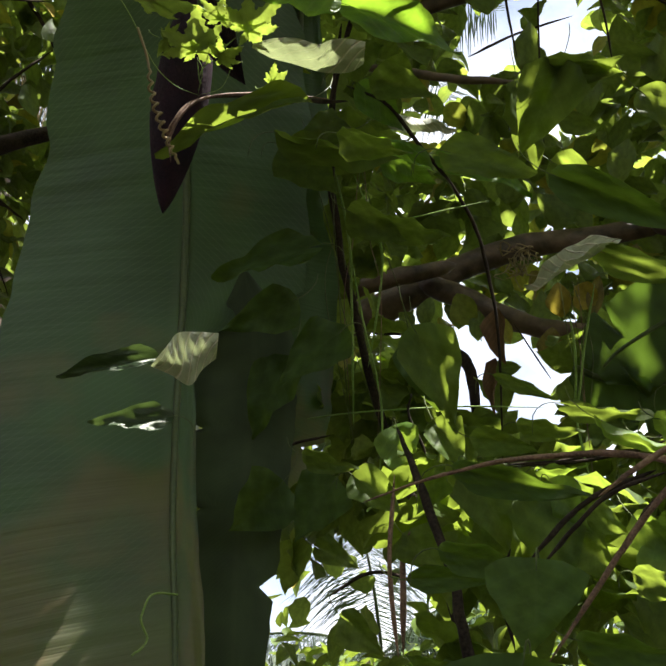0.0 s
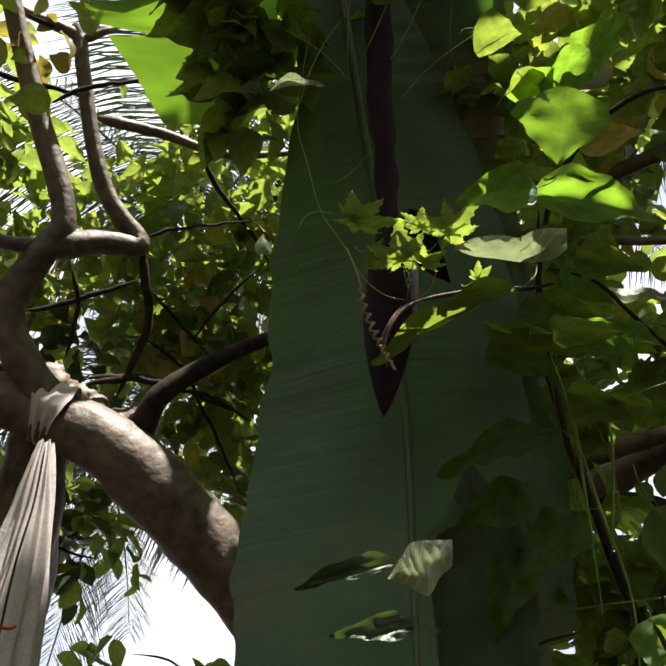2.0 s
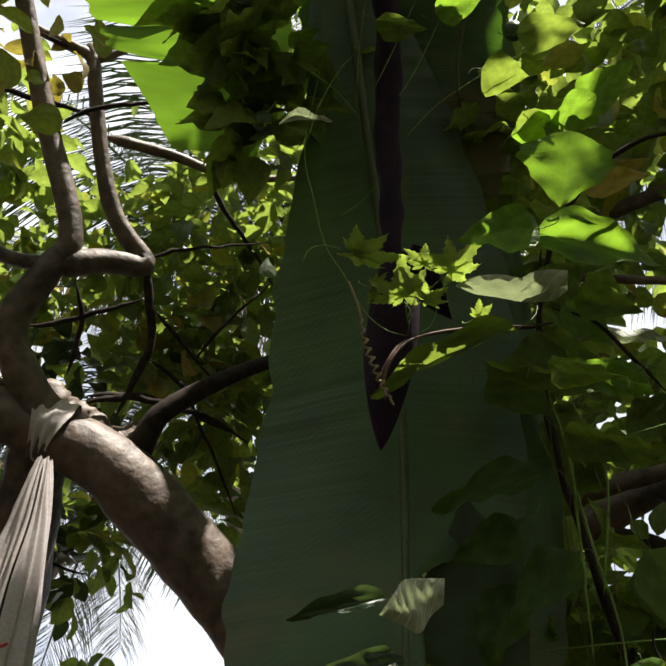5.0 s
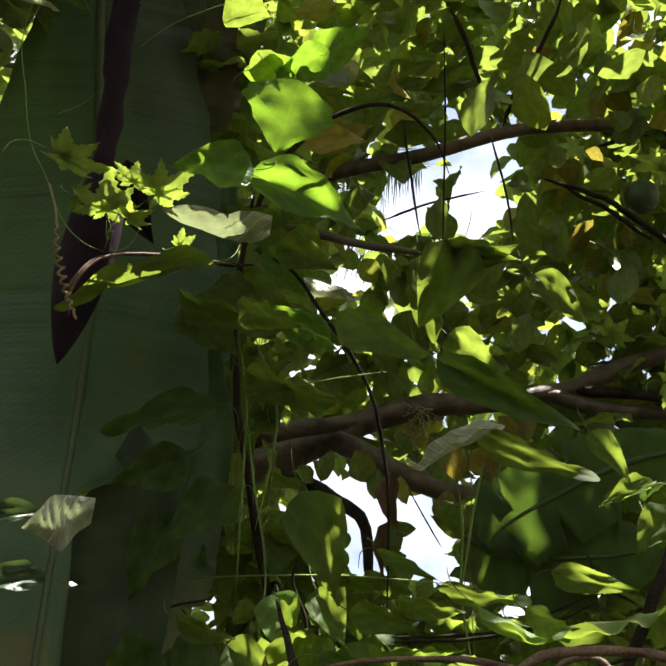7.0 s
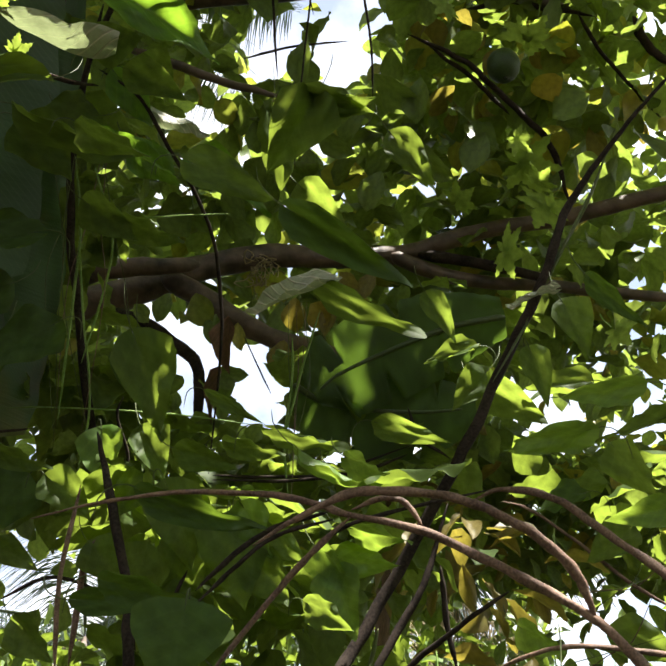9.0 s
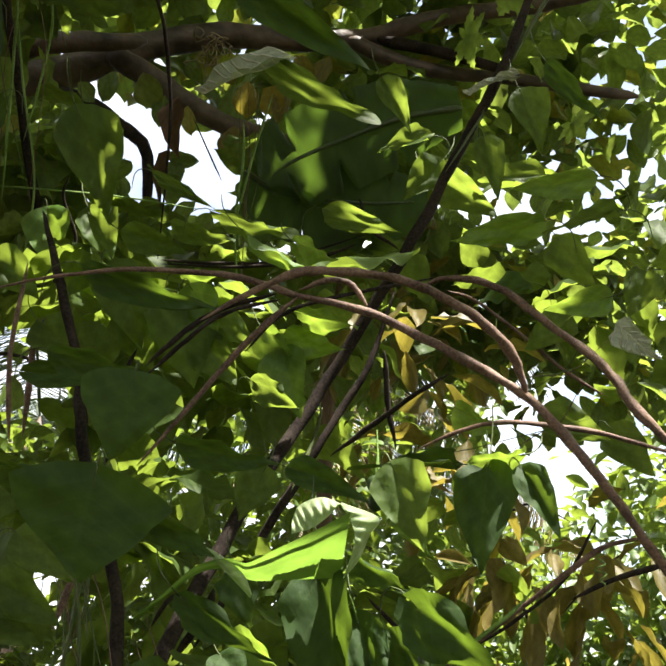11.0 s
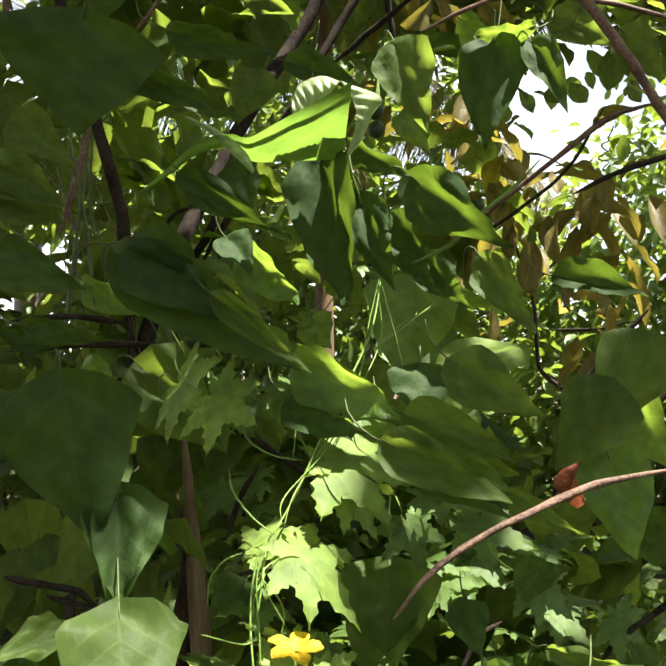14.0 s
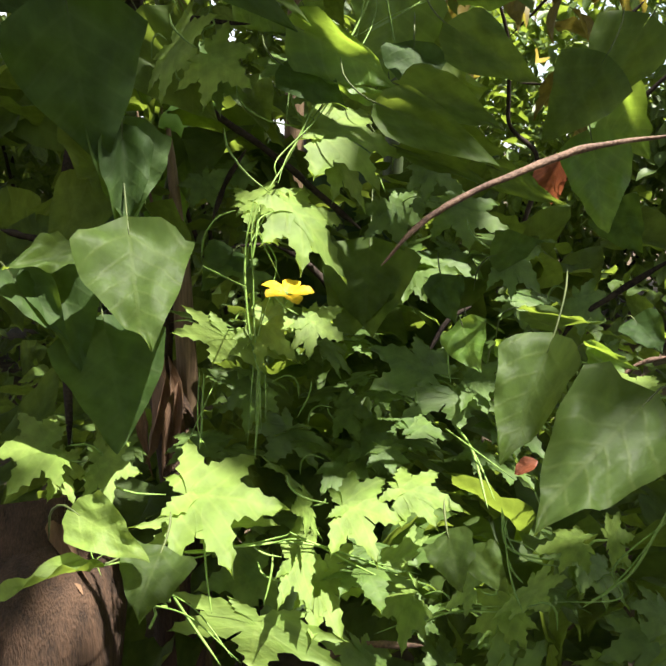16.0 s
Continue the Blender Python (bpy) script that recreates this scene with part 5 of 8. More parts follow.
vine_stem([(0.529, 2.072, 2.782), (0.643, 1.938, 2.756), (0.877, 1.843, 2.769), (1.067, 1.753, 2.757)], 0.003, 0.003, M_STEM)
vine_stem([(1.538, 1.713, 2.938), (1.528, 1.657, 2.817), (1.602, 1.626, 2.761)], 0.008, 0.006, M_TWIG)
vine_stem([(1.389, 1.260, 2.455), (1.435, 1.222, 2.433), (1.504, 1.180, 2.370), (1.585, 1.125, 2.280), (1.649, 1.067, 2.216)], 0.004, 0.006, M_REDTWIG)
vine_stem([(1.012, 1.854, 2.632), (1.191, 1.746, 2.637), (1.315, 1.647, 2.655), (1.396, 1.560, 2.689)], 0.006, 0.006, M_TWIG)
vine_stem([(0.709, 1.828, 2.141), (0.693, 1.775, 2.329), (0.700, 1.753, 2.378)], 0.010, 0.008, M_REDTWIG)
vine_stem([(0.582, 1.937, 2.281), (0.667, 1.895, 2.331), (0.771, 1.863, 2.314)], 0.006, 0.005, M_TWIG)


def vine_leaf(a, b, w, mat, turn=0, leaning=True):
    """one leaf of the climbing vine with its stalk; a leaning one faces the camera, tilted a little"""
    # M_SUNNY leaves tilt down, so that the sun strikes their backs
    tilt = -0.75 if mat == M_SUNNY else 0.1
    lean = (HERE - Vector(a)).normalized() + Vector((LEAVES.gauss(0, 0.2), LEAVES.gauss(0, 0.2), tilt + LEAVES.gauss(0, 0.28)))
    leaf(vine, "heart", a, b, w, mat, turn, lean if leaning else None)
    if mat != M_PALE:
        stalk(vine, a, b, 0.001, M_OLDSTEM)


def draped_leaf(parent, low, high, mat, bulge=0.012, label=""):
    """a blade that spans two of its edges, wavy and swollen between the side veins"""
    nu, nv = 36, 10
    lo, hi = spline(low, nu + 1), spline(high, nu + 1)
    verts, uvs, faces = [], [], []
    for i in range(nu + 1):
        out = (HERE - lo[i]).normalized()
        for j in range(nv + 1):
            k = j / nv
            q = lo[i].lerp(hi[i], k)
            q = q + out * (bulge * math.sin(math.pi * k) + 0.0022 * math.sin(i * 1.25 + 2.5 * k) * math.sin(math.pi * k) + 0.004 * noise.noise(q * 40))
            verts.append(q)
            uvs.append((k * 0.45 + 0.03, i / nu))
    for i in range(nu):
        for j in range(nv):
            a = i * (nv + 1) + j
            faces.append((a, a + 1, a + nv + 2, a + nv + 1))
    ob = mesh_object("leaf", verts, faces, mat, parent, uvs)
    return tagged(ob, label) if label else ob


draped_leaf(vine, [(0.869, 0.997, 1.794), (0.814, 1.028, 1.791), (0.761, 1.053, 1.789), (0.735, 1.055, 1.802), (0.692, 1.071, 1.796), (0.651, 1.089, 1.763), (0.615, 1.100, 1.735)], [(0.800, 0.891, 1.861), (0.771, 0.930, 1.839), (0.742, 0.965, 1.820), (0.717, 0.996, 1.803), (0.699, 1.014, 1.809), (0.669, 1.043, 1.800), (0.640, 1.074, 1.766), (0.614, 1.101, 1.738)], M_LIME_SUN, -0.010, "sunlit lime green leaf with a long tail")
draped_leaf(vine, [(0.853, 0.972, 1.789), (0.859, 0.960, 1.821), (0.859, 0.953, 1.843), (0.851, 0.954, 1.866), (0.838, 0.958, 1.885)], [(0.874, 0.993, 1.795), (0.887, 0.977, 1.818), (0.894, 0.963, 1.849), (0.900, 0.950, 1.872), (0.858, 0.979, 1.893)], M_PALE_GREEN, 0.008)
draped_leaf(vine, [(0.795, 1.009, 1.848), (0.815, 0.992, 1.855), (0.829, 0.977, 1.868), (0.841, 0.962, 1.886)], [(0.802, 1.017, 1.870), (0.807, 1.007, 1.888), (0.829, 0.987, 1.898), (0.851, 0.973, 1.890)], M_PALE_GREEN, 0.006)
draped_leaf(vine, [(0.656, 1.048, 1.831), (0.684, 1.036, 1.813), (0.707, 1.027, 1.791), (0.735, 1.015, 1.762)], [(0.659, 1.046, 1.833), (0.693, 1.030, 1.817), (0.724, 1.016, 1.791), (0.736, 1.013, 1.767)], M_PALE_GREEN, 0.004)
# sunlit patch of a larger leaf, drawn as a pale blade of its own
draped_leaf(vine, [(0.090, 1.503, 2.505), (0.129, 1.504, 2.495), (0.166, 1.506, 2.482), (0.183, 1.488, 2.510), (0.203, 1.473, 2.529)], [(0.090, 1.475, 2.493), (0.111, 1.453, 2.527), (0.124, 1.440, 2.546), (0.157, 1.432, 2.551), (0.195, 1.425, 2.553)], M_PALE, 0.012, "sun patch of a leaf as a pale blade")
draped_leaf(vine, [(0.179, 1.320, 3.226), (0.223, 1.324, 3.215), (0.268, 1.319, 3.210), (0.325, 1.314, 3.202), (0.365, 1.304, 3.200), (0.394, 1.291, 3.202), (0.415, 1.271, 3.213)], [(0.175, 1.290, 3.199), (0.214, 1.269, 3.210), (0.261, 1.255, 3.213), (0.306, 1.250, 3.207), (0.329, 1.235, 3.213), (0.362, 1.222, 3.215), (0.399, 1.214, 3.211)], M_PALE, 0.012, "sunlit pale folded leaf")
vine_leaf((0.313, 1.193, 3.306), (0.167, 1.207, 3.259), 0.124, M_LIME, 25, False)
vine_leaf((0.388, 1.252, 3.372), (0.659, 1.239, 3.357), 0.138, M_LIME, -25, False)
vine_leaf((0.279, 1.353, 3.122), (0.016, 1.441, 3.002), 0.070, M_HEART, 35, False)
vine_leaf((0.607, 1.410, 3.103), (0.436, 1.392, 3.114), 0.058, M_LIME, 40, False)
vine_leaf((0.400, 1.378, 3.338), (0.474, 1.312, 3.368), 0.112, M_HEART, 10, False)
vine_leaf((0.301, 1.072, 3.561), (0.354, 1.133, 3.516), 0.123, M_LIME, 20, False)
vine_leaf((0.410, 1.008, 3.572), (0.334, 1.089, 3.545), 0.102, M_LIME, -20, False)
vine_leaf((0.505, 1.276, 3.632), (0.621, 1.202, 3.643), 0.089, M_RUST, -20, False)
vine_leaf((0.247, 0.910, 3.648), (0.367, 0.866, 3.647), 0.097, M_HEART, 10, False)
vine_leaf((0.425, 1.055, 3.655), (0.517, 0.956, 3.682), 0.107, M_LIME, 10, False)
vine_leaf((0.284, 1.094, 3.544), (0.370, 1.043, 3.557), 0.087, M_HEART, 0, False)
vine_leaf((0.191, 1.044, 3.700), (0.287, 1.048, 3.686), 0.117, M_HEART, 20, False)
vine_leaf((0.063, 0.982, 3.853), (0.156, 0.925, 3.872), 0.089, M_LIME, 10, False)
vine_leaf((-0.078, 1.023, 3.835), (0.032, 1.029, 3.831), 0.078, M_HEART, 30, False)
vine_leaf((0.560, 1.367, 3.792), (0.685, 1.277, 3.810), 0.097, M_RUST, 10, False)
vine_leaf((0.428, 1.317, 3.488), (0.564, 1.291, 3.402), 0.107, M_HEART, 20, False)
vine_leaf((0.716, 1.495, 3.250), (0.897, 1.414, 3.160), 0.117, M_LIME, -30, False)
vine_leaf((0.935, 1.309, 3.441), (0.897, 1.447, 3.277), 0.167, M_HEART, 0, False)
vine_leaf((0.917, 1.310, 3.450), (1.080, 1.239, 3.411), 0.100, M_HEART, 20, False)
vine_leaf((0.541, 1.470, 3.475), (0.637, 1.490, 3.427), 0.123, M_HEART, 0, False)
vine_leaf((0.319, 1.487, 3.171), (0.572, 1.416, 3.095), 0.088, M_HEART, 40, False)
vine_leaf((0.465, 1.539, 3.298), (0.322, 1.535, 3.194), 0.123, M_HEART, 20, False)
vine_leaf((0.484, 1.457, 3.368), (0.606, 1.488, 3.301), 0.096, M_LIME, -10, False)
vine_leaf((0.607, 1.596, 3.481), (0.783, 1.561, 3.445), 0.058, M_PALE, 50, False)
vine_leaf((0.608, 1.607, 3.330), (0.736, 1.616, 3.269), 0.100, M_LIME, 10, False)
vine_leaf((0.467, 1.660, 3.394), (0.634, 1.643, 3.357), 0.182, M_HEART, 10, False)
vine_leaf((0.575, 1.791, 3.298), (0.572, 1.885, 3.188), 0.151, M_HEART, 0, False)
# vine leaf in the shade-toned tree colour, so that it looks unlit
vine_leaf((0.098, 1.749, 2.674), (-0.082, 1.785, 2.620), 0.055, M_TREE_SHADE, 20, False)
vine_leaf((1.433, 1.292, 2.756), (1.519, 1.203, 2.662), 0.101, M_HEART, 20)
vine_leaf((1.574, 1.129, 2.749), (1.463, 1.202, 2.741), 0.067, M_HEART, 30)
vine_leaf((1.629, 1.240, 2.523), (1.530, 1.313, 2.489), 0.101, M_HEART_SHADE, 30)
vine_leaf((0.392, 1.303, 3.010), (0.513, 1.266, 2.951), 0.078, M_HEART, 25)
vine_leaf((0.619, 1.283, 3.024), (0.773, 1.215, 2.954), 0.105, M_HEART, -20)
vine_leaf((0.762, 1.103, 2.827), (0.963, 1.020, 2.694), 0.085, M_HEART_SHADE, 20)
vine_leaf((0.928, 1.235, 2.816), (0.788, 1.330, 2.740), 0.050, M_PALE, 40)
vine_leaf((0.928, 1.242, 2.807), (1.100, 1.141, 2.696), 0.068, M_HEART, 25)
vine_leaf((1.331, 0.971, 2.478), (1.210, 1.071, 2.445), 0.072, M_SUNNY, 10)
vine_leaf((1.415, 0.850, 2.477), (1.315, 0.939, 2.453), 0.039, M_HEART, 35)
vine_leaf((1.365, 0.867, 2.539), (1.249, 0.970, 2.516), 0.057, M_SUNNY, 10)
vine_leaf((1.082, 0.795, 2.597), (1.010, 0.843, 2.564), 0.034, M_PALE, 35)
vine_leaf((1.187, 0.787, 2.658), (1.238, 0.745, 2.557), 0.045, M_HEART_SHADE, 25)
vine_leaf((0.596, 1.260, 2.272), (0.746, 1.165, 2.207), 0.061, M_HEART_SHADE, 10)
vine_leaf((0.987, 1.416, 2.522), (1.100, 1.339, 2.419), 0.047, M_SUNNY, 20)
vine_leaf((0.835, 1.545, 2.667), (0.934, 1.484, 2.595), 0.033, M_HEART, 40)
vine_leaf((0.540, 1.345, 2.115), (0.644, 1.261, 2.103), 0.043, M_HEART_SHADE, 15)
vine_leaf((1.096, 1.456, 2.297), (1.124, 1.433, 2.170), 0.112, M_SUNNY, 0)
vine_leaf((1.101, 1.439, 2.327), (1.170, 1.350, 2.286), 0.078, M_SUNNY, 0)
vine_leaf((0.689, 1.647, 2.805), (0.797, 1.667, 2.621), 0.150, M_HEART, 0)
vine_leaf((0.878, 1.392, 3.441), (0.952, 1.475, 3.276), 0.172, M_HEART, 0)
vine_leaf((0.928, 1.369, 3.435), (1.062, 1.209, 3.426), 0.116, M_HEART, 20)
vine_leaf((1.245, 1.360, 3.536), (1.362, 1.343, 3.410), 0.113, M_HEART, 0)
vine_leaf((1.056, 1.529, 3.373), (1.171, 1.495, 3.270), 0.121, M_HEART, 0)
vine_leaf((0.494, 1.386, 3.321), (0.615, 1.336, 3.270), 0.095, M_HEART, 0)
vine_leaf((0.900, 1.541, 2.385), (0.927, 1.545, 2.218), 0.155, M_HEART, 0)
vine_leaf((0.713, 1.845, 2.668), (0.742, 1.848, 2.548), 0.124, M_SUNNY, 0)
vine_leaf((0.801, 1.806, 2.677), (0.860, 1.790, 2.567), 0.101, M_HEART, 0)
vine_leaf((0.938, 1.591, 2.492), (1.000, 1.518, 2.466), 0.041, M_SUNNY, 30)
vine_leaf((0.496, 1.847, 2.563), (0.589, 1.798, 2.519), 0.064, M_HEART, 30)
vine_leaf((0.701, 1.760, 2.362), (0.768, 1.719, 2.278), 0.102, M_HEART, 0)
vine_leaf((1.267, 1.299, 2.961), (1.329, 1.277, 2.851), 0.067, M_HEART, 0)
vine_leaf((1.382, 1.290, 2.853), (1.285, 1.351, 2.815), 0.056, M_HEART, 25)
vine_leaf((1.102, 1.356, 2.484), (1.243, 1.194, 2.449), 0.044, M_HEART, 40)
vine_leaf((0.853, 1.701, 2.604), (0.953, 1.623, 2.559), 0.075, M_HEART, 20)
vine_leaf((0.939, 1.644, 2.626), (1.029, 1.568, 2.578), 0.064, M_HEART, 20)
vine_leaf((1.369, 0.993, 2.798), (1.413, 0.974, 2.686), 0.092, M_HEART, 0)
vine_leaf((1.353, 1.089, 2.725), (1.387, 1.083, 2.608), 0.071, M_HEART, 0)
vine_leaf((1.359, 1.237, 2.748), (1.300, 1.296, 2.669), 0.086, M_HEART, 0)
vine_leaf((0.332, 1.560, 3.196), (0.463, 1.556, 3.110), 0.146, M_HEART, 0)
vine_leaf((0.607, 1.592, 3.082), (0.720, 1.543, 3.025), 0.090, M_HEART, 20)
vine_leaf((0.517, 1.607, 3.099), (0.636, 1.572, 3.031), 0.101, M_HEART, 10)
vine_leaf((0.968, 1.508, 2.608), (1.096, 1.404, 2.550), 0.051, M_HEART, 35)
vine_leaf((1.162, 1.367, 2.615), (1.260, 1.265, 2.550), 0.061, M_HEART, 30)
vine_leaf((0.612, 1.836, 2.520), (0.705, 1.795, 2.440), 0.097, M_HEART, 0)
vine_leaf((0.787, 1.764, 2.538), (0.729, 1.785, 2.442), 0.086, M_HEART, 0)
vine_leaf((0.852, 1.681, 2.397), (0.901, 1.659, 2.273), 0.102, M_HEART, 0)
vine_leaf((0.975, 1.506, 2.367), (1.023, 1.454, 2.300), 0.068, M_HEART, 0)
vine_leaf((1.522, 1.048, 2.524), (1.559, 1.009, 2.406), 0.092, M_HEART, 0)
vine_leaf((1.570, 1.091, 2.373), (1.504, 1.148, 2.306), 0.092, M_HEART, 0)
vine_leaf((1.460, 1.310, 2.211), (1.487, 1.242, 2.149), 0.082, M_SUNNY, 0)
vine_leaf((0.579, 2.002, 2.412), (0.656, 1.953, 2.364), 0.067, M_HEART, 0)
vine_leaf((0.655, 2.030, 2.263), (0.728, 1.985, 2.183), 0.090, M_HEART, 0)
vine_leaf((0.405, 1.618, 2.966), (0.204, 1.678, 2.876), 0.102, M_HEART_SHADE, 15)
vine_leaf((0.400, 1.740, 2.896), (0.271, 1.781, 2.805), 0.121, M_HEART_SHADE, 0)
vine_leaf((0.523, 1.747, 2.839), (0.398, 1.811, 2.720), 0.143, M_HEART_SHADE, 0)
vine_leaf((0.430, 1.861, 2.800), (0.375, 1.923, 2.634), 0.146, M_HEART_SHADE, 0)
# again the shade-toned tree colour on a vine leaf
vine_leaf((0.152, 1.762, 2.549), (0.006, 1.750, 2.501), 0.060, M_TREE_SHADE, 15)
vine_leaf((0.763, 1.802, 2.904), (0.830, 1.833, 2.734), 0.176, M_HEART_SHADE, 0)
vine_leaf((0.463, 1.994, 2.543), (0.373, 2.022, 2.421), 0.169, M_HEART_SHADE, 0)
vine_leaf((0.584, 1.956, 2.553), (0.501, 1.991, 2.426), 0.146, M_HEART_SHADE, 0)
vine_leaf((0.460, 0.907, 1.861), (0.452, 0.937, 1.759), 0.171, M_HEART_SHADE, 8)
vine_leaf((0.533, 0.936, 1.841), (0.592, 0.871, 1.791), 0.046, M_HEART_SHADE, 25)
vine_leaf((0.538, 0.990, 2.008), (0.525, 0.987, 1.911), 0.126, M_HEART_SHADE, 0)
vine_leaf((0.408, 0.979, 1.876), (0.354, 0.953, 1.873), 0.038, M_HEART_SHADE, 10)
vine_leaf((1.084, 0.992, 1.980), (0.944, 1.065, 1.980), 0.027, M_HEART_SHADE, 40)
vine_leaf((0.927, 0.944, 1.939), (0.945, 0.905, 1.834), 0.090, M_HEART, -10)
vine_leaf((1.019, 0.852, 1.933), (0.994, 0.865, 1.796), 0.094, M_HEART_SHADE, 10)
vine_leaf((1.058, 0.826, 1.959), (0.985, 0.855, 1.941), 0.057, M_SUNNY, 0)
vine_leaf((1.052, 0.813, 1.930), (1.065, 0.766, 1.842), 0.052, M_HEART_SHADE, 0)
vine_leaf((0.932, 1.042, 1.831), (0.970, 0.966, 1.781), 0.052, M_HEART_SHADE, 20)
vine_leaf((0.869, 1.036, 1.795), (0.878, 1.001, 1.598), 0.116, M_HEART_SHADE, 0)
vine_leaf((0.900, 0.996, 1.735), (0.905, 0.951, 1.616), 0.069, M_HEART_SHADE, 0)
vine_leaf((0.937, 0.919, 1.754), (0.989, 0.821, 1.653), 0.086, M_HEART_SHADE, 0)
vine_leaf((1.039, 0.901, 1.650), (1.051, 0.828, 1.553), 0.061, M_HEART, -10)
vine_leaf((1.019, 0.992, 1.662), (1.028, 0.930, 1.589), 0.063, M_HEART_SHADE, 0)
vine_leaf((0.952, 1.007, 1.715), (0.970, 0.945, 1.621), 0.071, M_HEART_SHADE, 0)
vine_leaf((0.907, 1.149, 1.975), (0.976, 1.057, 1.927), 0.052, M_HEART_SHADE, 20)
vine_leaf((0.653, 0.965, 1.593), (0.706, 0.879, 1.514), 0.036, M_HEART, 30)
vine_leaf((0.973, 0.968, 1.504), (0.940, 0.936, 1.438), 0.096, M_HEART_SHADE, 0)
vine_leaf((1.168, 0.736, 1.527), (1.087, 0.763, 1.410), 0.116, M_HEART, 0)
vine_leaf((0.904, 0.825, 1.509), (0.929, 0.728, 1.446), 0.076, M_HEART, 15)
vine_leaf((0.896, 0.895, 1.443), (0.945, 0.777, 1.397), 0.067, M_HEART, 10)
vine_leaf((0.671, 1.056, 1.756), (0.736, 0.978, 1.680), 0.046, M_HEART_SHADE, 25)
vine_leaf((0.765, 1.125, 1.694), (0.774, 1.075, 1.650), 0.060, M_HEART_SHADE, 0)
vine_leaf((0.592, 1.053, 1.656), (0.658, 0.974, 1.587), 0.100, M_HEART_SHADE, 0)
vine_leaf((0.492, 1.242, 1.785), (0.557, 1.182, 1.736), 0.073, M_HEART, 0)
vine_leaf((0.486, 1.251, 1.740), (0.539, 1.192, 1.711), 0.046, M_HEART, 10)
vine_leaf((0.795, 1.148, 1.809), (0.799, 1.111, 1.730), 0.062, M_HEART_SHADE, 0)
vine_leaf((0.444, 1.115, 1.647), (0.515, 1.047, 1.610), 0.065, M_HEART_SHADE, 15)
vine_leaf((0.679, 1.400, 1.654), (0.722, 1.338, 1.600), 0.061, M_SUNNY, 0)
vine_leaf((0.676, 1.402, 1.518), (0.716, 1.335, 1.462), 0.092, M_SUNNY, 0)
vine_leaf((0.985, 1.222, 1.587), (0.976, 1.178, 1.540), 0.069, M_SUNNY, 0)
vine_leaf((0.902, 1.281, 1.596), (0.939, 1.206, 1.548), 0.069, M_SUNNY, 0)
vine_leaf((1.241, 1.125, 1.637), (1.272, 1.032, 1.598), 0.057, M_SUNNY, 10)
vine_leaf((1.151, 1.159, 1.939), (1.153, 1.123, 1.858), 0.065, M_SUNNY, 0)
vine_leaf((0.947, 1.303, 2.003), (0.898, 1.309, 1.922), 0.082, M_HEART, 0)
vine_leaf((0.503, 1.148, 2.081), (0.598, 1.076, 2.044), 0.053, M_HEART_SHADE, 25)
vine_leaf((0.733, 1.191, 1.998), (0.824, 1.100, 1.957), 0.057, M_HEART_SHADE, 20)
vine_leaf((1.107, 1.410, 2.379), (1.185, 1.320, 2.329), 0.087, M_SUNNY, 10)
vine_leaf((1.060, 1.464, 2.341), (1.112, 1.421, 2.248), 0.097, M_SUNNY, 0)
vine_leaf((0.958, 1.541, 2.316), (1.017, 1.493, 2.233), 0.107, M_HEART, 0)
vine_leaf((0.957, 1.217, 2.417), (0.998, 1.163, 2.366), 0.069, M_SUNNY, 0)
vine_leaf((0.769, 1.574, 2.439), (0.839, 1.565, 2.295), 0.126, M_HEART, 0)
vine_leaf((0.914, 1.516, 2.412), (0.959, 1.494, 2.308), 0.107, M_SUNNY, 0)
vine_leaf((1.014, 1.428, 2.212), (1.068, 1.365, 2.152), 0.064, M_HEART, 20)
vine_leaf((1.047, 0.630, 2.089), (1.050, 0.590, 2.030), 0.045, M_PALE, 20)
vine_leaf((1.373, 0.863, 2.297), (1.291, 0.927, 2.268), 0.061, M_SUNNY, 10)
vine_leaf((1.599, 0.913, 2.419), (1.574, 0.943, 2.335), 0.080, M_HEART, 0)
vine_leaf((1.519, 1.117, 2.169), (1.565, 1.017, 2.097), 0.087, M_HEART, 0)
vine_leaf((1.599, 1.028, 2.124), (1.620, 0.967, 2.026), 0.087, M_HEART, 0)
vine_leaf((1.268, 0.940, 1.642), (1.310, 0.812, 1.604), 0.061, M_HEART_SHADE, 15)
vine_leaf((0.809, 1.011, 1.518), (0.875, 0.901, 1.452), 0.089, M_SUNNY, -15)
vine_leaf((0.802, 1.013, 1.568), (0.790, 0.972, 1.565), 0.006, M_HEART, 0)
vine_leaf((0.448, 0.939, 1.496), (0.461, 0.923, 1.343), 0.146, M_HEART_SHADE, 5)
vine_leaf((0.507, 0.940, 1.385), (0.484, 0.887, 1.280), 0.088, M_HEART_SHADE, -10)
vine_leaf((0.471, 0.871, 1.279), (0.435, 0.788, 1.184), 0.120, M_HEART, 5)
vine_leaf((0.447, 0.945, 1.260), (0.364, 0.931, 1.252), 0.046, M_HEART, 15)
vine_leaf((0.431, 0.969, 1.239), (0.431, 0.891, 1.142), 0.084, M_HEART_SHADE, 0)
vine_leaf((0.683, 1.214, 1.512), (0.753, 1.123, 1.406), 0.123, M_HEART, 0)
vine_leaf((0.598, 1.075, 1.647), (0.749, 0.944, 1.515), 0.097, M_HEART_SHADE, 15)
vine_leaf((0.512, 1.234, 1.846), (0.565, 1.182, 1.795), 0.070, M_HEART, 0)
vine_leaf((0.498, 1.261, 1.768), (0.566, 1.202, 1.715), 0.076, M_HEART, 0)
vine_leaf((1.393, 1.416, 1.671), (1.356, 1.409, 1.480), 0.204, M_SUNNY, 0)
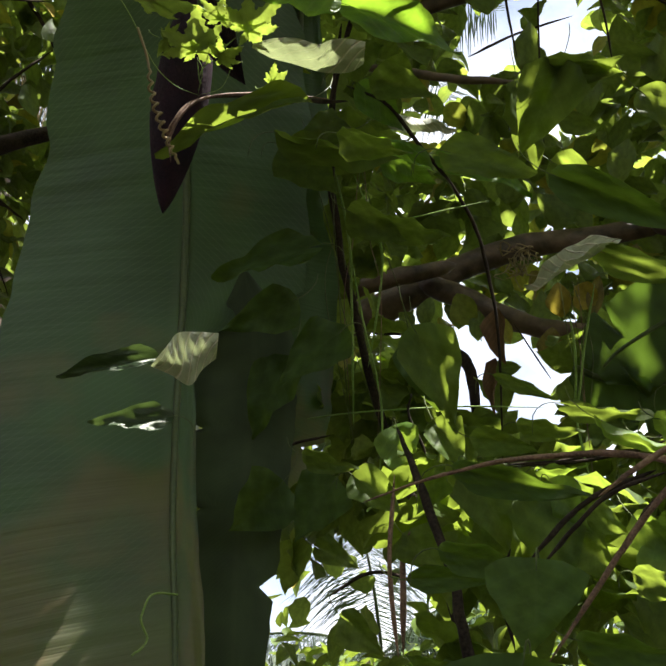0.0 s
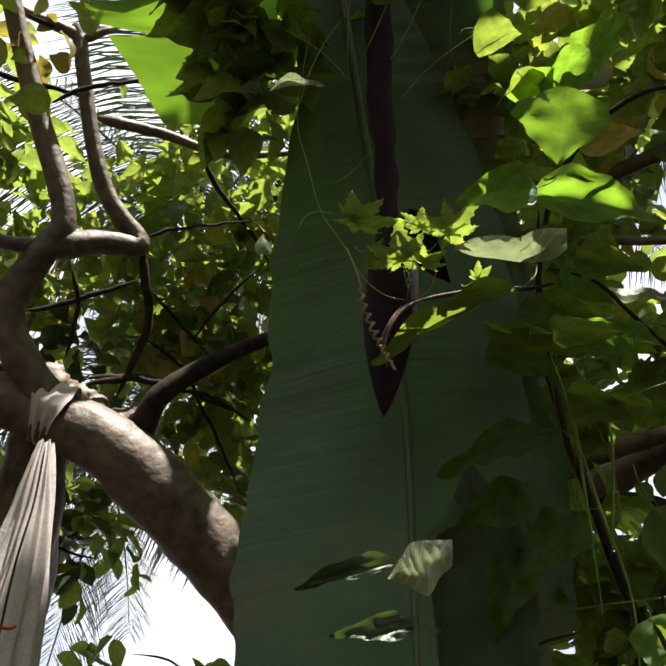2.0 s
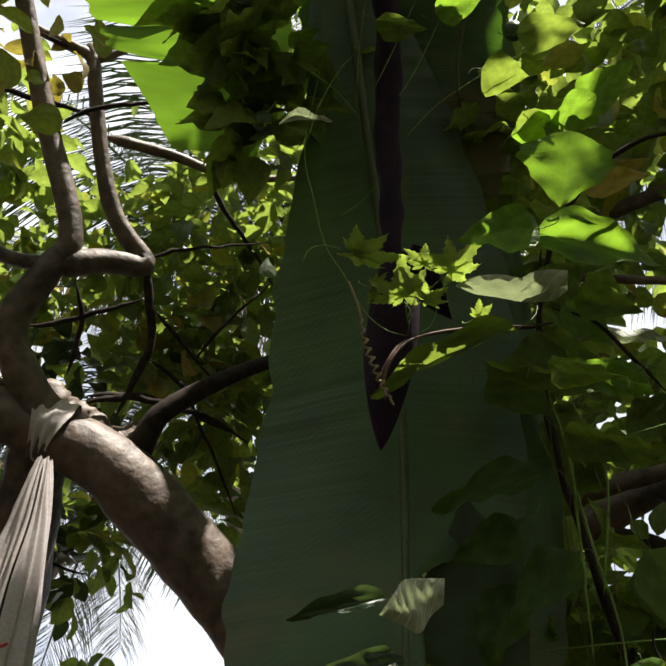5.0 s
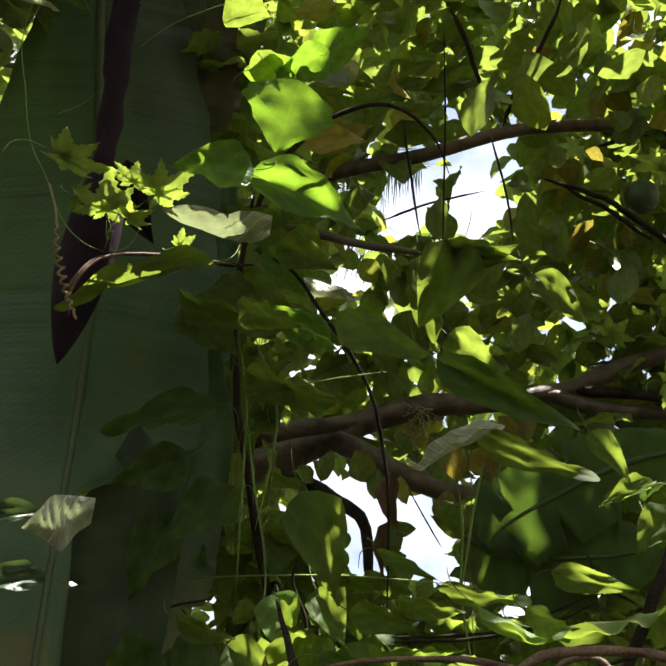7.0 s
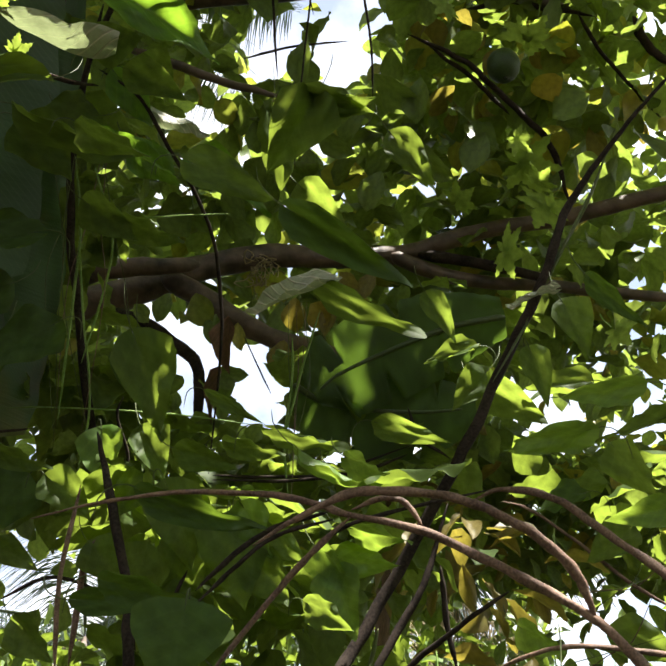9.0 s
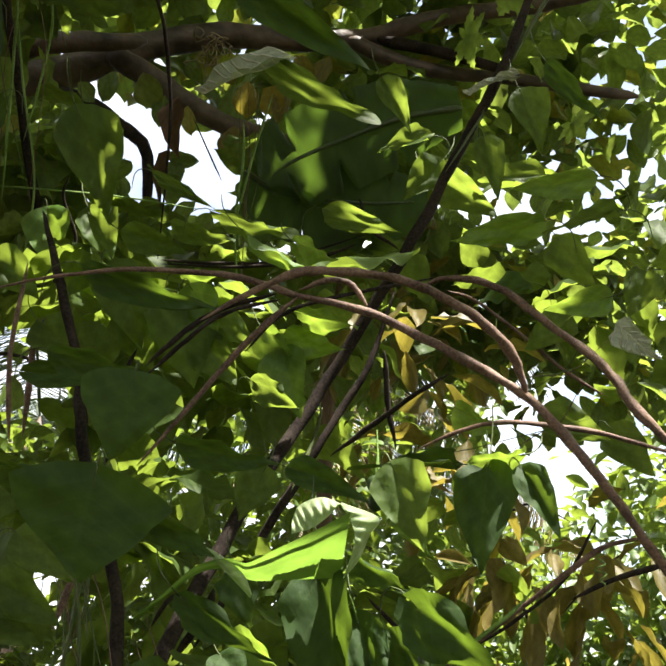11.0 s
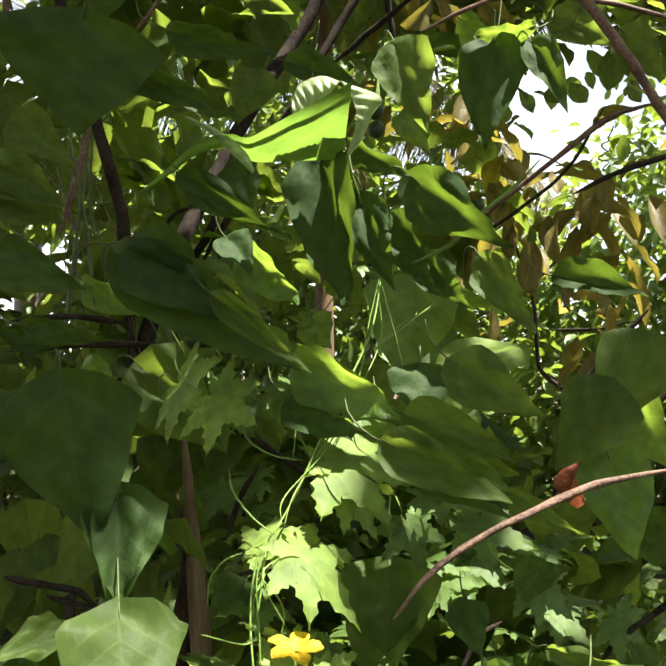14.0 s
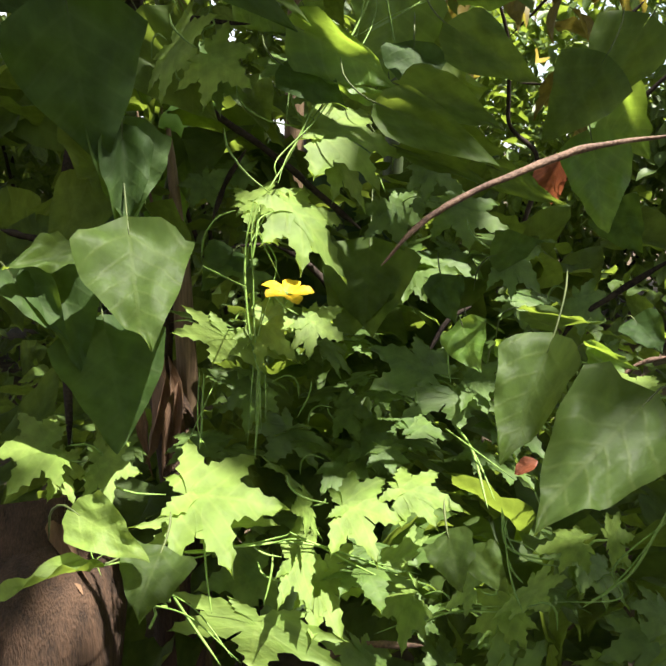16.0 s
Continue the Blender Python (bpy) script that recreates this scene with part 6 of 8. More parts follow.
vine_leaf((1.070, 1.540, 1.745), (1.137, 1.457, 1.643), 0.110, M_SUNNY, 0)
vine_leaf((0.901, 1.547, 1.381), (0.852, 1.518, 1.280), 0.130, M_HEART, 0)
vine_leaf((0.946, 1.519, 1.356), (0.922, 1.477, 1.269), 0.061, M_SUNNY, 0)
vine_leaf((0.946, 0.984, 1.431), (1.018, 0.840, 1.364), 0.075, M_HEART, 15)
vine_leaf((1.252, 0.813, 1.443), (1.237, 0.752, 1.361), 0.107, M_SUNNY, 0)
vine_leaf((0.872, 1.214, 1.462), (0.872, 1.162, 1.392), 0.071, M_HEART, 0)
vine_leaf((0.837, 0.990, 1.473), (0.870, 0.905, 1.428), 0.037, M_SUNNY, 30)
vine_leaf((0.797, 1.021, 1.469), (0.830, 0.941, 1.424), 0.080, M_HEART_SHADE, 0)
vine_leaf((0.964, 0.937, 1.412), (0.999, 0.829, 1.349), 0.051, M_GOURD, 20)
vine_leaf((0.913, 0.912, 1.365), (0.958, 0.796, 1.326), 0.037, M_HEART, 30)
vine_leaf((0.991, 0.823, 1.342), (1.006, 0.725, 1.296), 0.043, M_HEART, 25)
vine_leaf((0.998, 1.074, 1.190), (0.925, 1.045, 1.078), 0.136, M_HEART, 0)
vine_leaf((1.001, 0.924, 1.182), (0.971, 0.876, 1.134), 0.060, M_HEART_SHADE, 0)
vine_leaf((1.014, 0.884, 1.118), (0.983, 0.844, 1.093), 0.040, M_SUNNY, 0)
vine_leaf((0.993, 0.763, 1.162), (1.007, 0.666, 1.154), 0.031, M_HEART, 30)
vine_leaf((0.775, 1.127, 1.217), (0.718, 1.105, 1.178), 0.073, M_HEART_SHADE, 0)
vine_leaf((0.543, 1.275, 1.580), (0.622, 1.198, 1.554), 0.040, M_HEART_SHADE, 30)
vine_leaf((0.782, 1.608, 1.573), (0.791, 1.562, 1.533), 0.043, M_SUNNY, 0)
vine_leaf((0.547, 1.381, 1.575), (0.629, 1.305, 1.554), 0.043, M_HEART_SHADE, 20)
vine_leaf((0.467, 0.920, 1.171), (0.450, 0.849, 1.062), 0.125, M_HEART_SHADE, 0)
vine_leaf((0.733, 0.450, 1.146), (0.598, 0.463, 1.078), 0.115, M_HEART, 0)
vine_leaf((0.779, 0.581, 1.170), (0.703, 0.566, 1.068), 0.085, M_HEART, 10)
vine_leaf((1.061, 0.729, 1.472), (1.000, 0.755, 1.374), 0.105, M_HEART, 0)
vine_leaf((1.106, 0.760, 1.380), (1.082, 0.715, 1.265), 0.103, M_SUNNY, 0)
vine_leaf((0.827, 0.864, 1.416), (0.885, 0.741, 1.359), 0.068, M_HEART, 15)
vine_leaf((0.979, 1.055, 1.216), (0.933, 1.016, 1.096), 0.150, M_HEART, 0)
vine_leaf((0.497, 0.926, 1.375), (0.478, 0.885, 1.273), 0.059, M_HEART_SHADE, -10)
vine_leaf((1.205, 0.785, 1.288), (1.187, 0.728, 1.227), 0.079, M_HEART_SHADE, 0)
vine_leaf((0.341, 0.736, 1.060), (0.366, 0.664, 1.040), 0.048, M_GOURD, 10)
vine_leaf((0.392, 0.692, 1.024), (0.344, 0.653, 1.000), 0.065, M_HEART, 0)
vine_leaf((0.340, 0.717, 1.020), (0.257, 0.709, 1.030), 0.026, M_GOURD, 20)
vine_leaf((0.608, 0.555, 1.026), (0.573, 0.511, 1.003), 0.048, M_HEART, 0)
vine_leaf((0.620, 0.533, 1.016), (0.598, 0.482, 1.006), 0.039, M_HEART, 0)
vine_leaf((0.917, 0.811, 1.142), (0.889, 0.763, 1.094), 0.067, M_SUNNY, 0)
vine_leaf((0.867, 0.709, 1.139), (0.852, 0.660, 1.134), 0.034, M_SUNNY, 0)
vine_leaf((0.929, 0.622, 1.145), (0.916, 0.560, 1.134), 0.028, M_SUNNY, 20)
vine_leaf((1.043, 0.637, 1.160), (1.020, 0.583, 1.135), 0.055, M_HEART_SHADE, 0)
vine_leaf((1.030, 0.851, 1.225), (1.037, 0.780, 1.254), 0.060, M_HEART_SHADE, 0)
vine_leaf((0.389, 0.967, 1.234), (0.419, 0.899, 1.175), 0.056, M_HEART_SHADE, 0)
leaf(vine, "fan", (0.349, 1.084, 3.249), (0.353, 0.973, 3.373), 0.204, M_LIME, -10)

poses = []
canopy(poses, [((0.631, 2.130, 3.513), 0.3, 40)], 0.14, 0.8)
canopy(poses, [((0.625, 1.939, 3.717), 0.25, 30)], 0.14, 0.8)
canopy(poses, [((0.700, 2.327, 3.032), 0.25, 30)], 0.14, 0.8)
canopy(poses, [((0.898, 2.379, 3.037), 0.35, 45)], 0.14, 0.8)
canopy(poses, [((0.799, 2.396, 2.845), 0.3, 40)], 0.14, 0.8)
canopy(poses, [((1.160, 2.323, 2.935), 0.3, 30)], 0.14, 0.8)
canopy(poses, [((1.763, 2.101, 2.867), 0.3, 25)], 0.14, 0.8)
canopy(poses, [((1.898, 1.922, 3.375), 0.3, 30)], 0.14, 0.8)
canopy(poses, [((0.263, 1.591, 4.067), 0.3, 50)], 0.14, 0.8)
canopy(poses, [((0.131, 1.472, 4.153), 0.35, 50)], 0.14, 0.8)
canopy(poses, [((0.370, 1.674, 3.869), 0.25, 30)], 0.14, 0.8)
canopy(poses, [((0.725, 2.246, 3.007), 0.3, 30)], 0.14, 0.8)
canopy(poses, [((0.939, 2.249, 2.869), 0.3, 30)], 0.14, 0.8)
canopy(poses, [((1.134, 2.182, 2.575), 0.3, 30)], 0.14, 0.8)
canopy(poses, [((0.969, 2.317, 2.407), 0.3, 25)], 0.14, 0.8)
canopy(poses, [((1.396, 2.051, 2.528), 0.3, 30)], 0.14, 0.8)
canopy(poses, [((1.691, 2.246, 3.250), 0.3, 20)], 0.14, 0.8)
canopy(poses, [((1.881, 2.002, 3.366), 0.3, 25)], 0.14, 0.8)
canopy(poses, [((1.645, 1.971, 2.856), 0.25, 25)], 0.14, 0.8)
canopy(poses, [((0.804, 1.876, 2.525), 0.2, 20)], 0.14, 0.8)
canopy(poses, [((0.989, 1.828, 2.454), 0.25, 25)], 0.14, 0.8)
canopy(poses, [((0.769, 1.749, 1.991), 0.2, 18)], 0.14, 0.8)
canopy(poses, [((1.008, 1.853, 2.040), 0.2, 20)], 0.14, 0.8)
canopy(poses, [((1.301, 1.938, 2.361), 0.25, 25)], 0.14, 0.8)
canopy(poses, [((1.524, 1.937, 2.590), 0.25, 25)], 0.14, 0.8)
canopy(poses, [((1.024, 1.780, 1.767), 0.25, 25)], 0.14, 0.8)
canopy(poses, [((1.314, 1.714, 1.772), 0.2, 22)], 0.14, 0.8)
canopy(poses, [((0.796, 1.675, 1.476), 0.2, 22)], 0.14, 0.8)
canopy(poses, [((1.633, 1.546, 1.921), 0.15, 10)], 0.14, 0.8)
canopy(poses, [((1.882, 1.239, 2.599), 0.3, 25)], 0.14, 0.8)
canopy(poses, [((1.834, 1.142, 2.297), 0.2, 10)], 0.14, 0.8)
canopy(poses, [((0.969, 1.590, 1.507), 0.25, 25)], 0.14, 0.8)
canopy(poses, [((0.686, 1.532, 1.285), 0.2, 15)], 0.14, 0.8)
canopy(poses, [((1.086, 1.672, 1.406), 0.2, 20)], 0.14, 0.8)
canopy(poses, [((1.431, 1.520, 1.669), 0.2, 12)], 0.14, 0.8)
canopy(poses, [((1.396, 1.258, 1.234), 0.2, 18)], 0.14, 0.8)
canopy(poses, [((1.146, 1.474, 1.159), 0.2, 25)], 0.14, 0.8)
canopy(poses, [((1.406, 1.189, 1.039), 0.2, 22)], 0.14, 0.8)
canopy(poses, [((1.191, 1.233, 0.957), 0.2, 25)], 0.14, 0.8)
canopy(poses, [((0.728, 1.481, 1.327), 0.15, 10)], 0.14, 0.8)
canopy(poses, [((1.153, 1.444, 1.326), 0.2, 20)], 0.14, 0.8)
canopy(poses, [((1.265, 1.314, 1.082), 0.2, 25)], 0.14, 0.8)
canopy(poses, [((1.064, 1.330, 0.980), 0.2, 25)], 0.14, 0.8)
canopy(poses, [((1.479, 1.072, 1.134), 0.2, 15)], 0.14, 0.8)
canopy(poses, [((1.045, 0.983, 0.802), 0.2, 25)], 0.14, 0.8)
canopy(poses, [((1.163, 0.778, 0.732), 0.2, 20)], 0.14, 0.8)
canopy(poses, [((0.913, 1.259, 0.827), 0.2, 20)], 0.14, 0.8)
canopy(poses, [((1.061, 1.151, 0.862), 0.2, 25)], 0.14, 0.8)
canopy(poses, [((-0.485, 1.155, 3.928), 0.13, 26), ((-0.427, 1.276, 3.872), 0.12, 24), ((-0.391, 1.405, 3.799), 0.10, 18), ((-0.535, 1.136, 4.041), 0.12, 20), ((-0.360, 1.174, 3.937), 0.12, 22), ((-0.579, 1.051, 4.071), 0.14, 20), ((-0.311, 1.332, 3.855), 0.08, 10)], 0.12, 0.8)
crown(vine, "wild", thin(poses), M_HEART)
for p, r in (((-0.350, 1.309, 3.751), 0.028), ((-0.443, 1.045, 3.882), 0.030), ((0.255, 1.039, 3.920), 0.026), ((1.793, 1.385, 4.240), 0.06), ((1.494, 1.626, 2.107), 0.02), ((2.568, 2.287, 2.086), 0.026), ((1.501, 1.632, 2.065), 0.02)):
    c = Vector(p)
    fv, ff = [], []
    for i in range(11):
        s = math.pi * (0.03 + 0.94 * i / 10)
        fv += [c + Vector((math.sin(s) * math.cos(k * math.pi / 7) * r, math.sin(s) * math.sin(k * math.pi / 7) * r, math.cos(s) * r * 1.08)) for k in range(14)]
    ff = [(i * 14 + k, i * 14 + (k + 1) % 14, i * 14 + 14 + (k + 1) % 14, i * 14 + 14 + k) for i in range(10) for k in range(14)] + [tuple(range(14)), tuple(range(153, 139, -1))]
    fruit = mesh_object("fruit", fv, ff, M_FRUIT, vine)
    mesh_object("stalk", *tube([c + Vector((0, 0, r)), c + Vector((0.01, 0, r + 0.05)), c + Vector((0.02, 0.01, r + 0.12))], 0.003, 0.002, 5), M_STEM, fruit).matrix_parent_inverse = Matrix.Identity(4)

# ---- bitter gourd vine ----
gourd = tagged(empty("bitter_gourd_vine", (0.621, 0.866, 0.730)), "bitter gourd vine with lobed leaves and curling tendrils", "vine")
def gourd_stem(pts, r0, r1):
    for strand in range(3 if pts[0][2] < 1.75 and r0 > 0.0035 else 1):
        shift = [Vector((rnd.gauss(0, 0.009), rnd.gauss(0, 0.009), rnd.gauss(0, 0.006))) * strand for _ in pts]
        branch("stem", [Vector(p) + w for p, w in zip(pts, shift)], r0 * (0.5 if strand == 0 else 0.3), r1 * (0.5 if strand == 0 else 0.3), M_STEM, gourd, 6)


gourd_stem([(-0.192, 0.973, 3.522), (-0.203, 1.138, 3.405), (-0.165, 1.221, 3.329), (-0.124, 1.287, 3.258), (-0.073, 1.321, 3.208), (-0.017, 1.362, 3.148), (0.035, 1.386, 3.124), (0.093, 1.404, 3.131)], 0.003, 0.003)
gourd_stem([(0.088, 1.403, 3.132), (0.087, 1.365, 3.167), (0.068, 1.353, 3.191)], 0.002, 0.002)
gourd_stem([(0.095, 1.402, 3.133), (0.135, 1.378, 3.150), (0.148, 1.326, 3.206)], 0.002, 0.002)
gourd_stem([(-0.127, 1.050, 3.708), (-0.164, 1.095, 3.681), (-0.198, 1.160, 3.618), (-0.218, 1.237, 3.531)], 0.003, 0.003)
gourd_stem([(-0.279, 1.132, 3.765), (-0.172, 1.181, 3.747), (-0.094, 1.237, 3.717)], 0.003, 0.003)
gourd_stem([(0.065, 0.990, 3.848), (0.021, 1.119, 3.785), (-0.034, 1.236, 3.719), (-0.024, 1.321, 3.664)], 0.003, 0.003)
gourd_stem([(0.294, 0.998, 3.767), (0.196, 1.067, 3.745), (0.089, 1.155, 3.706), (0.022, 1.236, 3.659)], 0.003, 0.003)
gourd_stem([(-0.128, 0.990, 3.849), (-0.125, 1.100, 3.794), (-0.110, 1.217, 3.729)], 0.003, 0.003)
gourd_stem([(-0.005, 0.968, 3.861), (-0.042, 1.085, 3.804), (-0.076, 1.174, 3.755)], 0.003, 0.003)
gourd_stem([(-0.029, 1.339, 3.591), (-0.063, 1.380, 3.561), (-0.109, 1.413, 3.535)], 0.002, 0.002)
gourd_stem([(0.859, 0.980, 1.794), (0.900, 0.997, 1.735), (0.949, 1.018, 1.632), (0.985, 1.027, 1.547), (0.992, 1.019, 1.499)], 0.004, 0.004)
gourd_stem([(0.966, 1.022, 1.707), (0.908, 0.990, 1.570), (0.845, 0.983, 1.479), (0.799, 0.980, 1.414), (0.761, 0.978, 1.358), (0.718, 0.966, 1.316)], 0.004, 0.004)
gourd_stem([(0.862, 1.097, 1.528), (0.828, 1.061, 1.457), (0.790, 1.023, 1.391)], 0.003, 0.003)
gourd_stem([(0.691, 0.959, 1.305), (0.679, 0.957, 1.261), (0.670, 0.950, 1.214), (0.663, 0.931, 1.146), (0.655, 0.901, 1.092), (0.634, 0.882, 1.001)], 0.004, 0.004)
gourd_stem([(0.708, 0.970, 1.296), (0.688, 0.951, 1.261), (0.677, 0.948, 1.223)], 0.004, 0.004)
gourd_stem([(0.574, 0.897, 1.239), (0.631, 0.914, 1.213), (0.670, 0.946, 1.200)], 0.003, 0.003)
gourd_stem([(0.630, 1.112, 1.667), (0.646, 1.113, 1.604), (0.680, 1.100, 1.533)], 0.004, 0.004)
gourd_stem([(0.400, 0.848, 0.951), (0.436, 0.832, 0.955), (0.465, 0.821, 0.965), (0.506, 0.813, 0.949), (0.570, 0.795, 0.947), (0.619, 0.768, 0.942), (0.666, 0.743, 0.922), (0.723, 0.711, 0.890)], 0.004, 0.0045)
gourd_stem([(0.517, 0.815, 0.965), (0.510, 0.800, 0.929), (0.504, 0.782, 0.893)], 0.003, 0.003)
gourd_stem([(0.465, 0.799, 0.925), (0.473, 0.780, 0.902), (0.487, 0.741, 0.859)], 0.004, 0.004)
gourd_stem([(0.830, 0.667, 0.959), (0.822, 0.653, 0.924), (0.848, 0.641, 0.905), (0.895, 0.620, 0.893)], 0.004, 0.003)
gourd_stem([(0.831, 0.668, 0.963), (0.815, 0.639, 0.894), (0.810, 0.615, 0.858)], 0.003, 0.003)
gourd_stem([(0.960, 0.863, 0.996), (0.934, 0.801, 0.974), (0.893, 0.736, 0.920)], 0.005, 0.005)
gourd_stem([(0.946, 0.513, 1.003), (0.899, 0.530, 0.919), (0.873, 0.548, 0.890), (0.851, 0.565, 0.870)], 0.005, 0.004)
gourd_stem([(0.627, 0.778, 0.972), (0.634, 0.757, 0.945)], 0.003, 0.003)
gourd_stem([(0.655, 0.753, 0.970), (0.643, 0.746, 0.941)], 0.003, 0.003)
gourd_stem([(0.709, 0.708, 0.823), (0.754, 0.679, 0.849), (0.796, 0.633, 0.856)], 0.004, 0.003)
gourd_stem([(0.684, 1.064, 1.072), (0.669, 1.049, 1.001), (0.635, 1.003, 0.984)], 0.004, 0.004)
gourd_stem([(0.691, 0.949, 1.126), (0.671, 0.931, 1.029)], 0.004, 0.003)
gourd_stem([(1.216, 1.174, 1.621), (1.107, 1.147, 1.573), (1.005, 1.107, 1.536)], 0.004, 0.003)
gourd_stem([(1.109, 1.409, 1.575), (1.144, 1.375, 1.636), (1.176, 1.338, 1.704)], 0.004, 0.003)
def gourd_leaf(a, b, w, turn):
    low_down = a[2] < 1.5
    facing = (HERE - Vector(a)).normalized() * (0.3 if a[2] < 1.12 else 0.75) + Vector((0, 0, 1)) if low_down else None
    if a[2] < 1.12:
        b, w = Vector(a).lerp(Vector(b), 1.1), w * 1.1
    if a[2] > 2.5:
        b, w = Vector(a).lerp(Vector(b), 1.25), w * 1.3
    # low leaves farther back take the darker, shade-toned copy
    leaf(gourd, "lobed", a, b, w, M_GOURD_SHADE if low_down and (Vector(a) - HERE).length > 1.33 else M_GOURD, (turn - 30) * 0.4 if low_down else turn, facing)
    stalk(gourd, a, b, 0.0012)


gourd_leaf((-0.090, 1.284, 3.250), (0.030, 1.284, 3.237), 0.095, 50)
gourd_leaf((0.074, 1.356, 3.175), (0.048, 1.283, 3.211), 0.105, 10)
gourd_leaf((0.139, 1.306, 3.224), (0.198, 1.235, 3.259), 0.09, 30)
gourd_leaf((0.106, 1.351, 3.190), (0.141, 1.308, 3.183), 0.06, 30)
gourd_leaf((0.101, 1.310, 3.250), (0.103, 1.270, 3.281), 0.07, 20)
gourd_leaf((-0.014, 1.355, 3.219), (0.024, 1.358, 3.216), 0.06, 30)
gourd_leaf((0.228, 1.372, 3.183), (0.261, 1.347, 3.198), 0.05, 30)
gourd_leaf((0.789, 0.999, 1.395), (0.919, 0.907, 1.363), 0.15, 40)
gourd_leaf((0.824, 0.995, 1.379), (0.875, 0.939, 1.301), 0.11, 20)
gourd_leaf((0.718, 0.966, 1.314), (0.794, 0.883, 1.225), 0.14, 15)
gourd_leaf((0.698, 1.011, 1.288), (0.770, 0.965, 1.321), 0.09, 10)
gourd_leaf((0.729, 1.130, 1.460), (0.786, 1.092, 1.481), 0.14, 45)
gourd_leaf((0.859, 1.100, 1.480), (0.815, 1.132, 1.493), 0.10, 50)
gourd_leaf((0.672, 0.952, 1.149), (0.734, 0.910, 1.160), 0.14, 20)
gourd_leaf((0.661, 0.962, 1.154), (0.626, 0.964, 1.103), 0.13, 10)
gourd_leaf((0.992, 0.975, 1.356), (1.035, 0.920, 1.308), 0.12, 15)
gourd_leaf((1.043, 0.983, 1.290), (1.116, 0.889, 1.254), 0.12, 30)
gourd_leaf((0.992, 1.037, 1.303), (1.007, 1.002, 1.218), 0.10, 10)
gourd_leaf((1.054, 0.877, 1.228), (1.094, 0.810, 1.185), 0.13, 30)
gourd_leaf((0.680, 1.062, 1.489), (0.736, 1.022, 1.446), 0.14, 40)
gourd_leaf((0.673, 1.125, 1.503), (0.680, 1.060, 1.469), 0.12, 20)
gourd_leaf((0.491, 0.851, 1.006), (0.587, 0.781, 0.996), 0.15, 48)
gourd_leaf((0.534, 0.840, 0.986), (0.522, 0.805, 0.953), 0.12, 30)
gourd_leaf((0.647, 0.766, 0.983), (0.702, 0.706, 0.969), 0.11, 50)
gourd_leaf((0.636, 0.775, 0.980), (0.617, 0.788, 0.976), 0.10, 40)
gourd_leaf((0.729, 0.762, 0.981), (0.788, 0.696, 0.976), 0.09, 55)
gourd_leaf((0.415, 0.912, 1.060), (0.346, 0.941, 1.062), 0.16, 45)
gourd_leaf((0.427, 0.900, 1.042), (0.472, 0.873, 1.032), 0.08, 60)
gourd_leaf((0.392, 0.915, 1.041), (0.429, 0.894, 1.029), 0.07, 55)
gourd_leaf((0.967, 0.875, 1.044), (0.907, 0.958, 1.102), 0.15, 20)
gourd_leaf((0.955, 0.861, 1.052), (0.935, 0.830, 1.001), 0.13, 5)
gourd_leaf((0.978, 0.866, 1.053), (1.021, 0.810, 1.049), 0.11, 45)
gourd_leaf((0.959, 0.913, 1.041), (0.898, 0.972, 1.029), 0.09, 50)
gourd_leaf((1.045, 0.590, 1.066), (0.988, 0.685, 1.063), 0.16, 35)
gourd_leaf((1.032, 0.609, 1.058), (0.982, 0.663, 1.005), 0.13, 30)
gourd_leaf((0.921, 0.598, 0.917), (0.883, 0.648, 0.905), 0.10, 50)
gourd_leaf((0.927, 0.591, 0.920), (0.946, 0.564, 0.927), 0.08, 50)
gourd_leaf((0.561, 0.768, 0.891), (0.528, 0.754, 0.837), 0.16, 15)
gourd_leaf((0.588, 0.774, 0.934), (0.628, 0.736, 0.926), 0.11, 50)
gourd_leaf((0.612, 0.774, 0.897), (0.671, 0.720, 0.894), 0.12, 45)
gourd_leaf((0.736, 0.731, 0.890), (0.725, 0.756, 0.911), 0.12, 20)
gourd_leaf((0.744, 0.704, 0.866), (0.698, 0.740, 0.851), 0.12, 30)
gourd_leaf((0.836, 0.636, 0.878), (0.844, 0.605, 0.856), 0.10, 40)
gourd_leaf((0.788, 0.659, 0.874), (0.770, 0.689, 0.884), 0.10, 45)
gourd_leaf((0.815, 0.613, 0.863), (0.766, 0.658, 0.840), 0.11, 40)
gourd_leaf((0.715, 0.937, 1.152), (0.693, 0.960, 1.184), 0.12, 20)
gourd_leaf((0.733, 0.925, 1.163), (0.774, 0.882, 1.132), 0.10, 30)
gourd_leaf((0.785, 1.045, 1.042), (0.722, 1.080, 1.008), 0.13, 25)
gourd_leaf((0.876, 1.020, 0.994), (0.920, 0.975, 0.983), 0.12, 35)
gourd_leaf((0.836, 1.050, 0.981), (0.795, 1.058, 0.923), 0.13, 15)
gourd_leaf((0.894, 0.993, 0.964), (0.937, 0.938, 0.937), 0.12, 30)
gourd_leaf((0.971, 1.012, 1.019), (0.992, 0.976, 0.983), 0.10, 30)
gourd_leaf((0.822, 0.975, 0.939), (0.861, 0.929, 0.918), 0.11, 40)
gourd_leaf((1.167, 0.821, 1.162), (1.195, 0.765, 1.123), 0.10, 40)
gourd_leaf((1.175, 0.776, 1.066), (1.204, 0.731, 1.077), 0.09, 55)
gourd_leaf((1.836, 1.477, 3.875), (1.967, 1.377, 3.830), 0.16, 25)
gourd_leaf((1.999, 1.440, 3.759), (1.988, 1.516, 3.715), 0.16, 10)
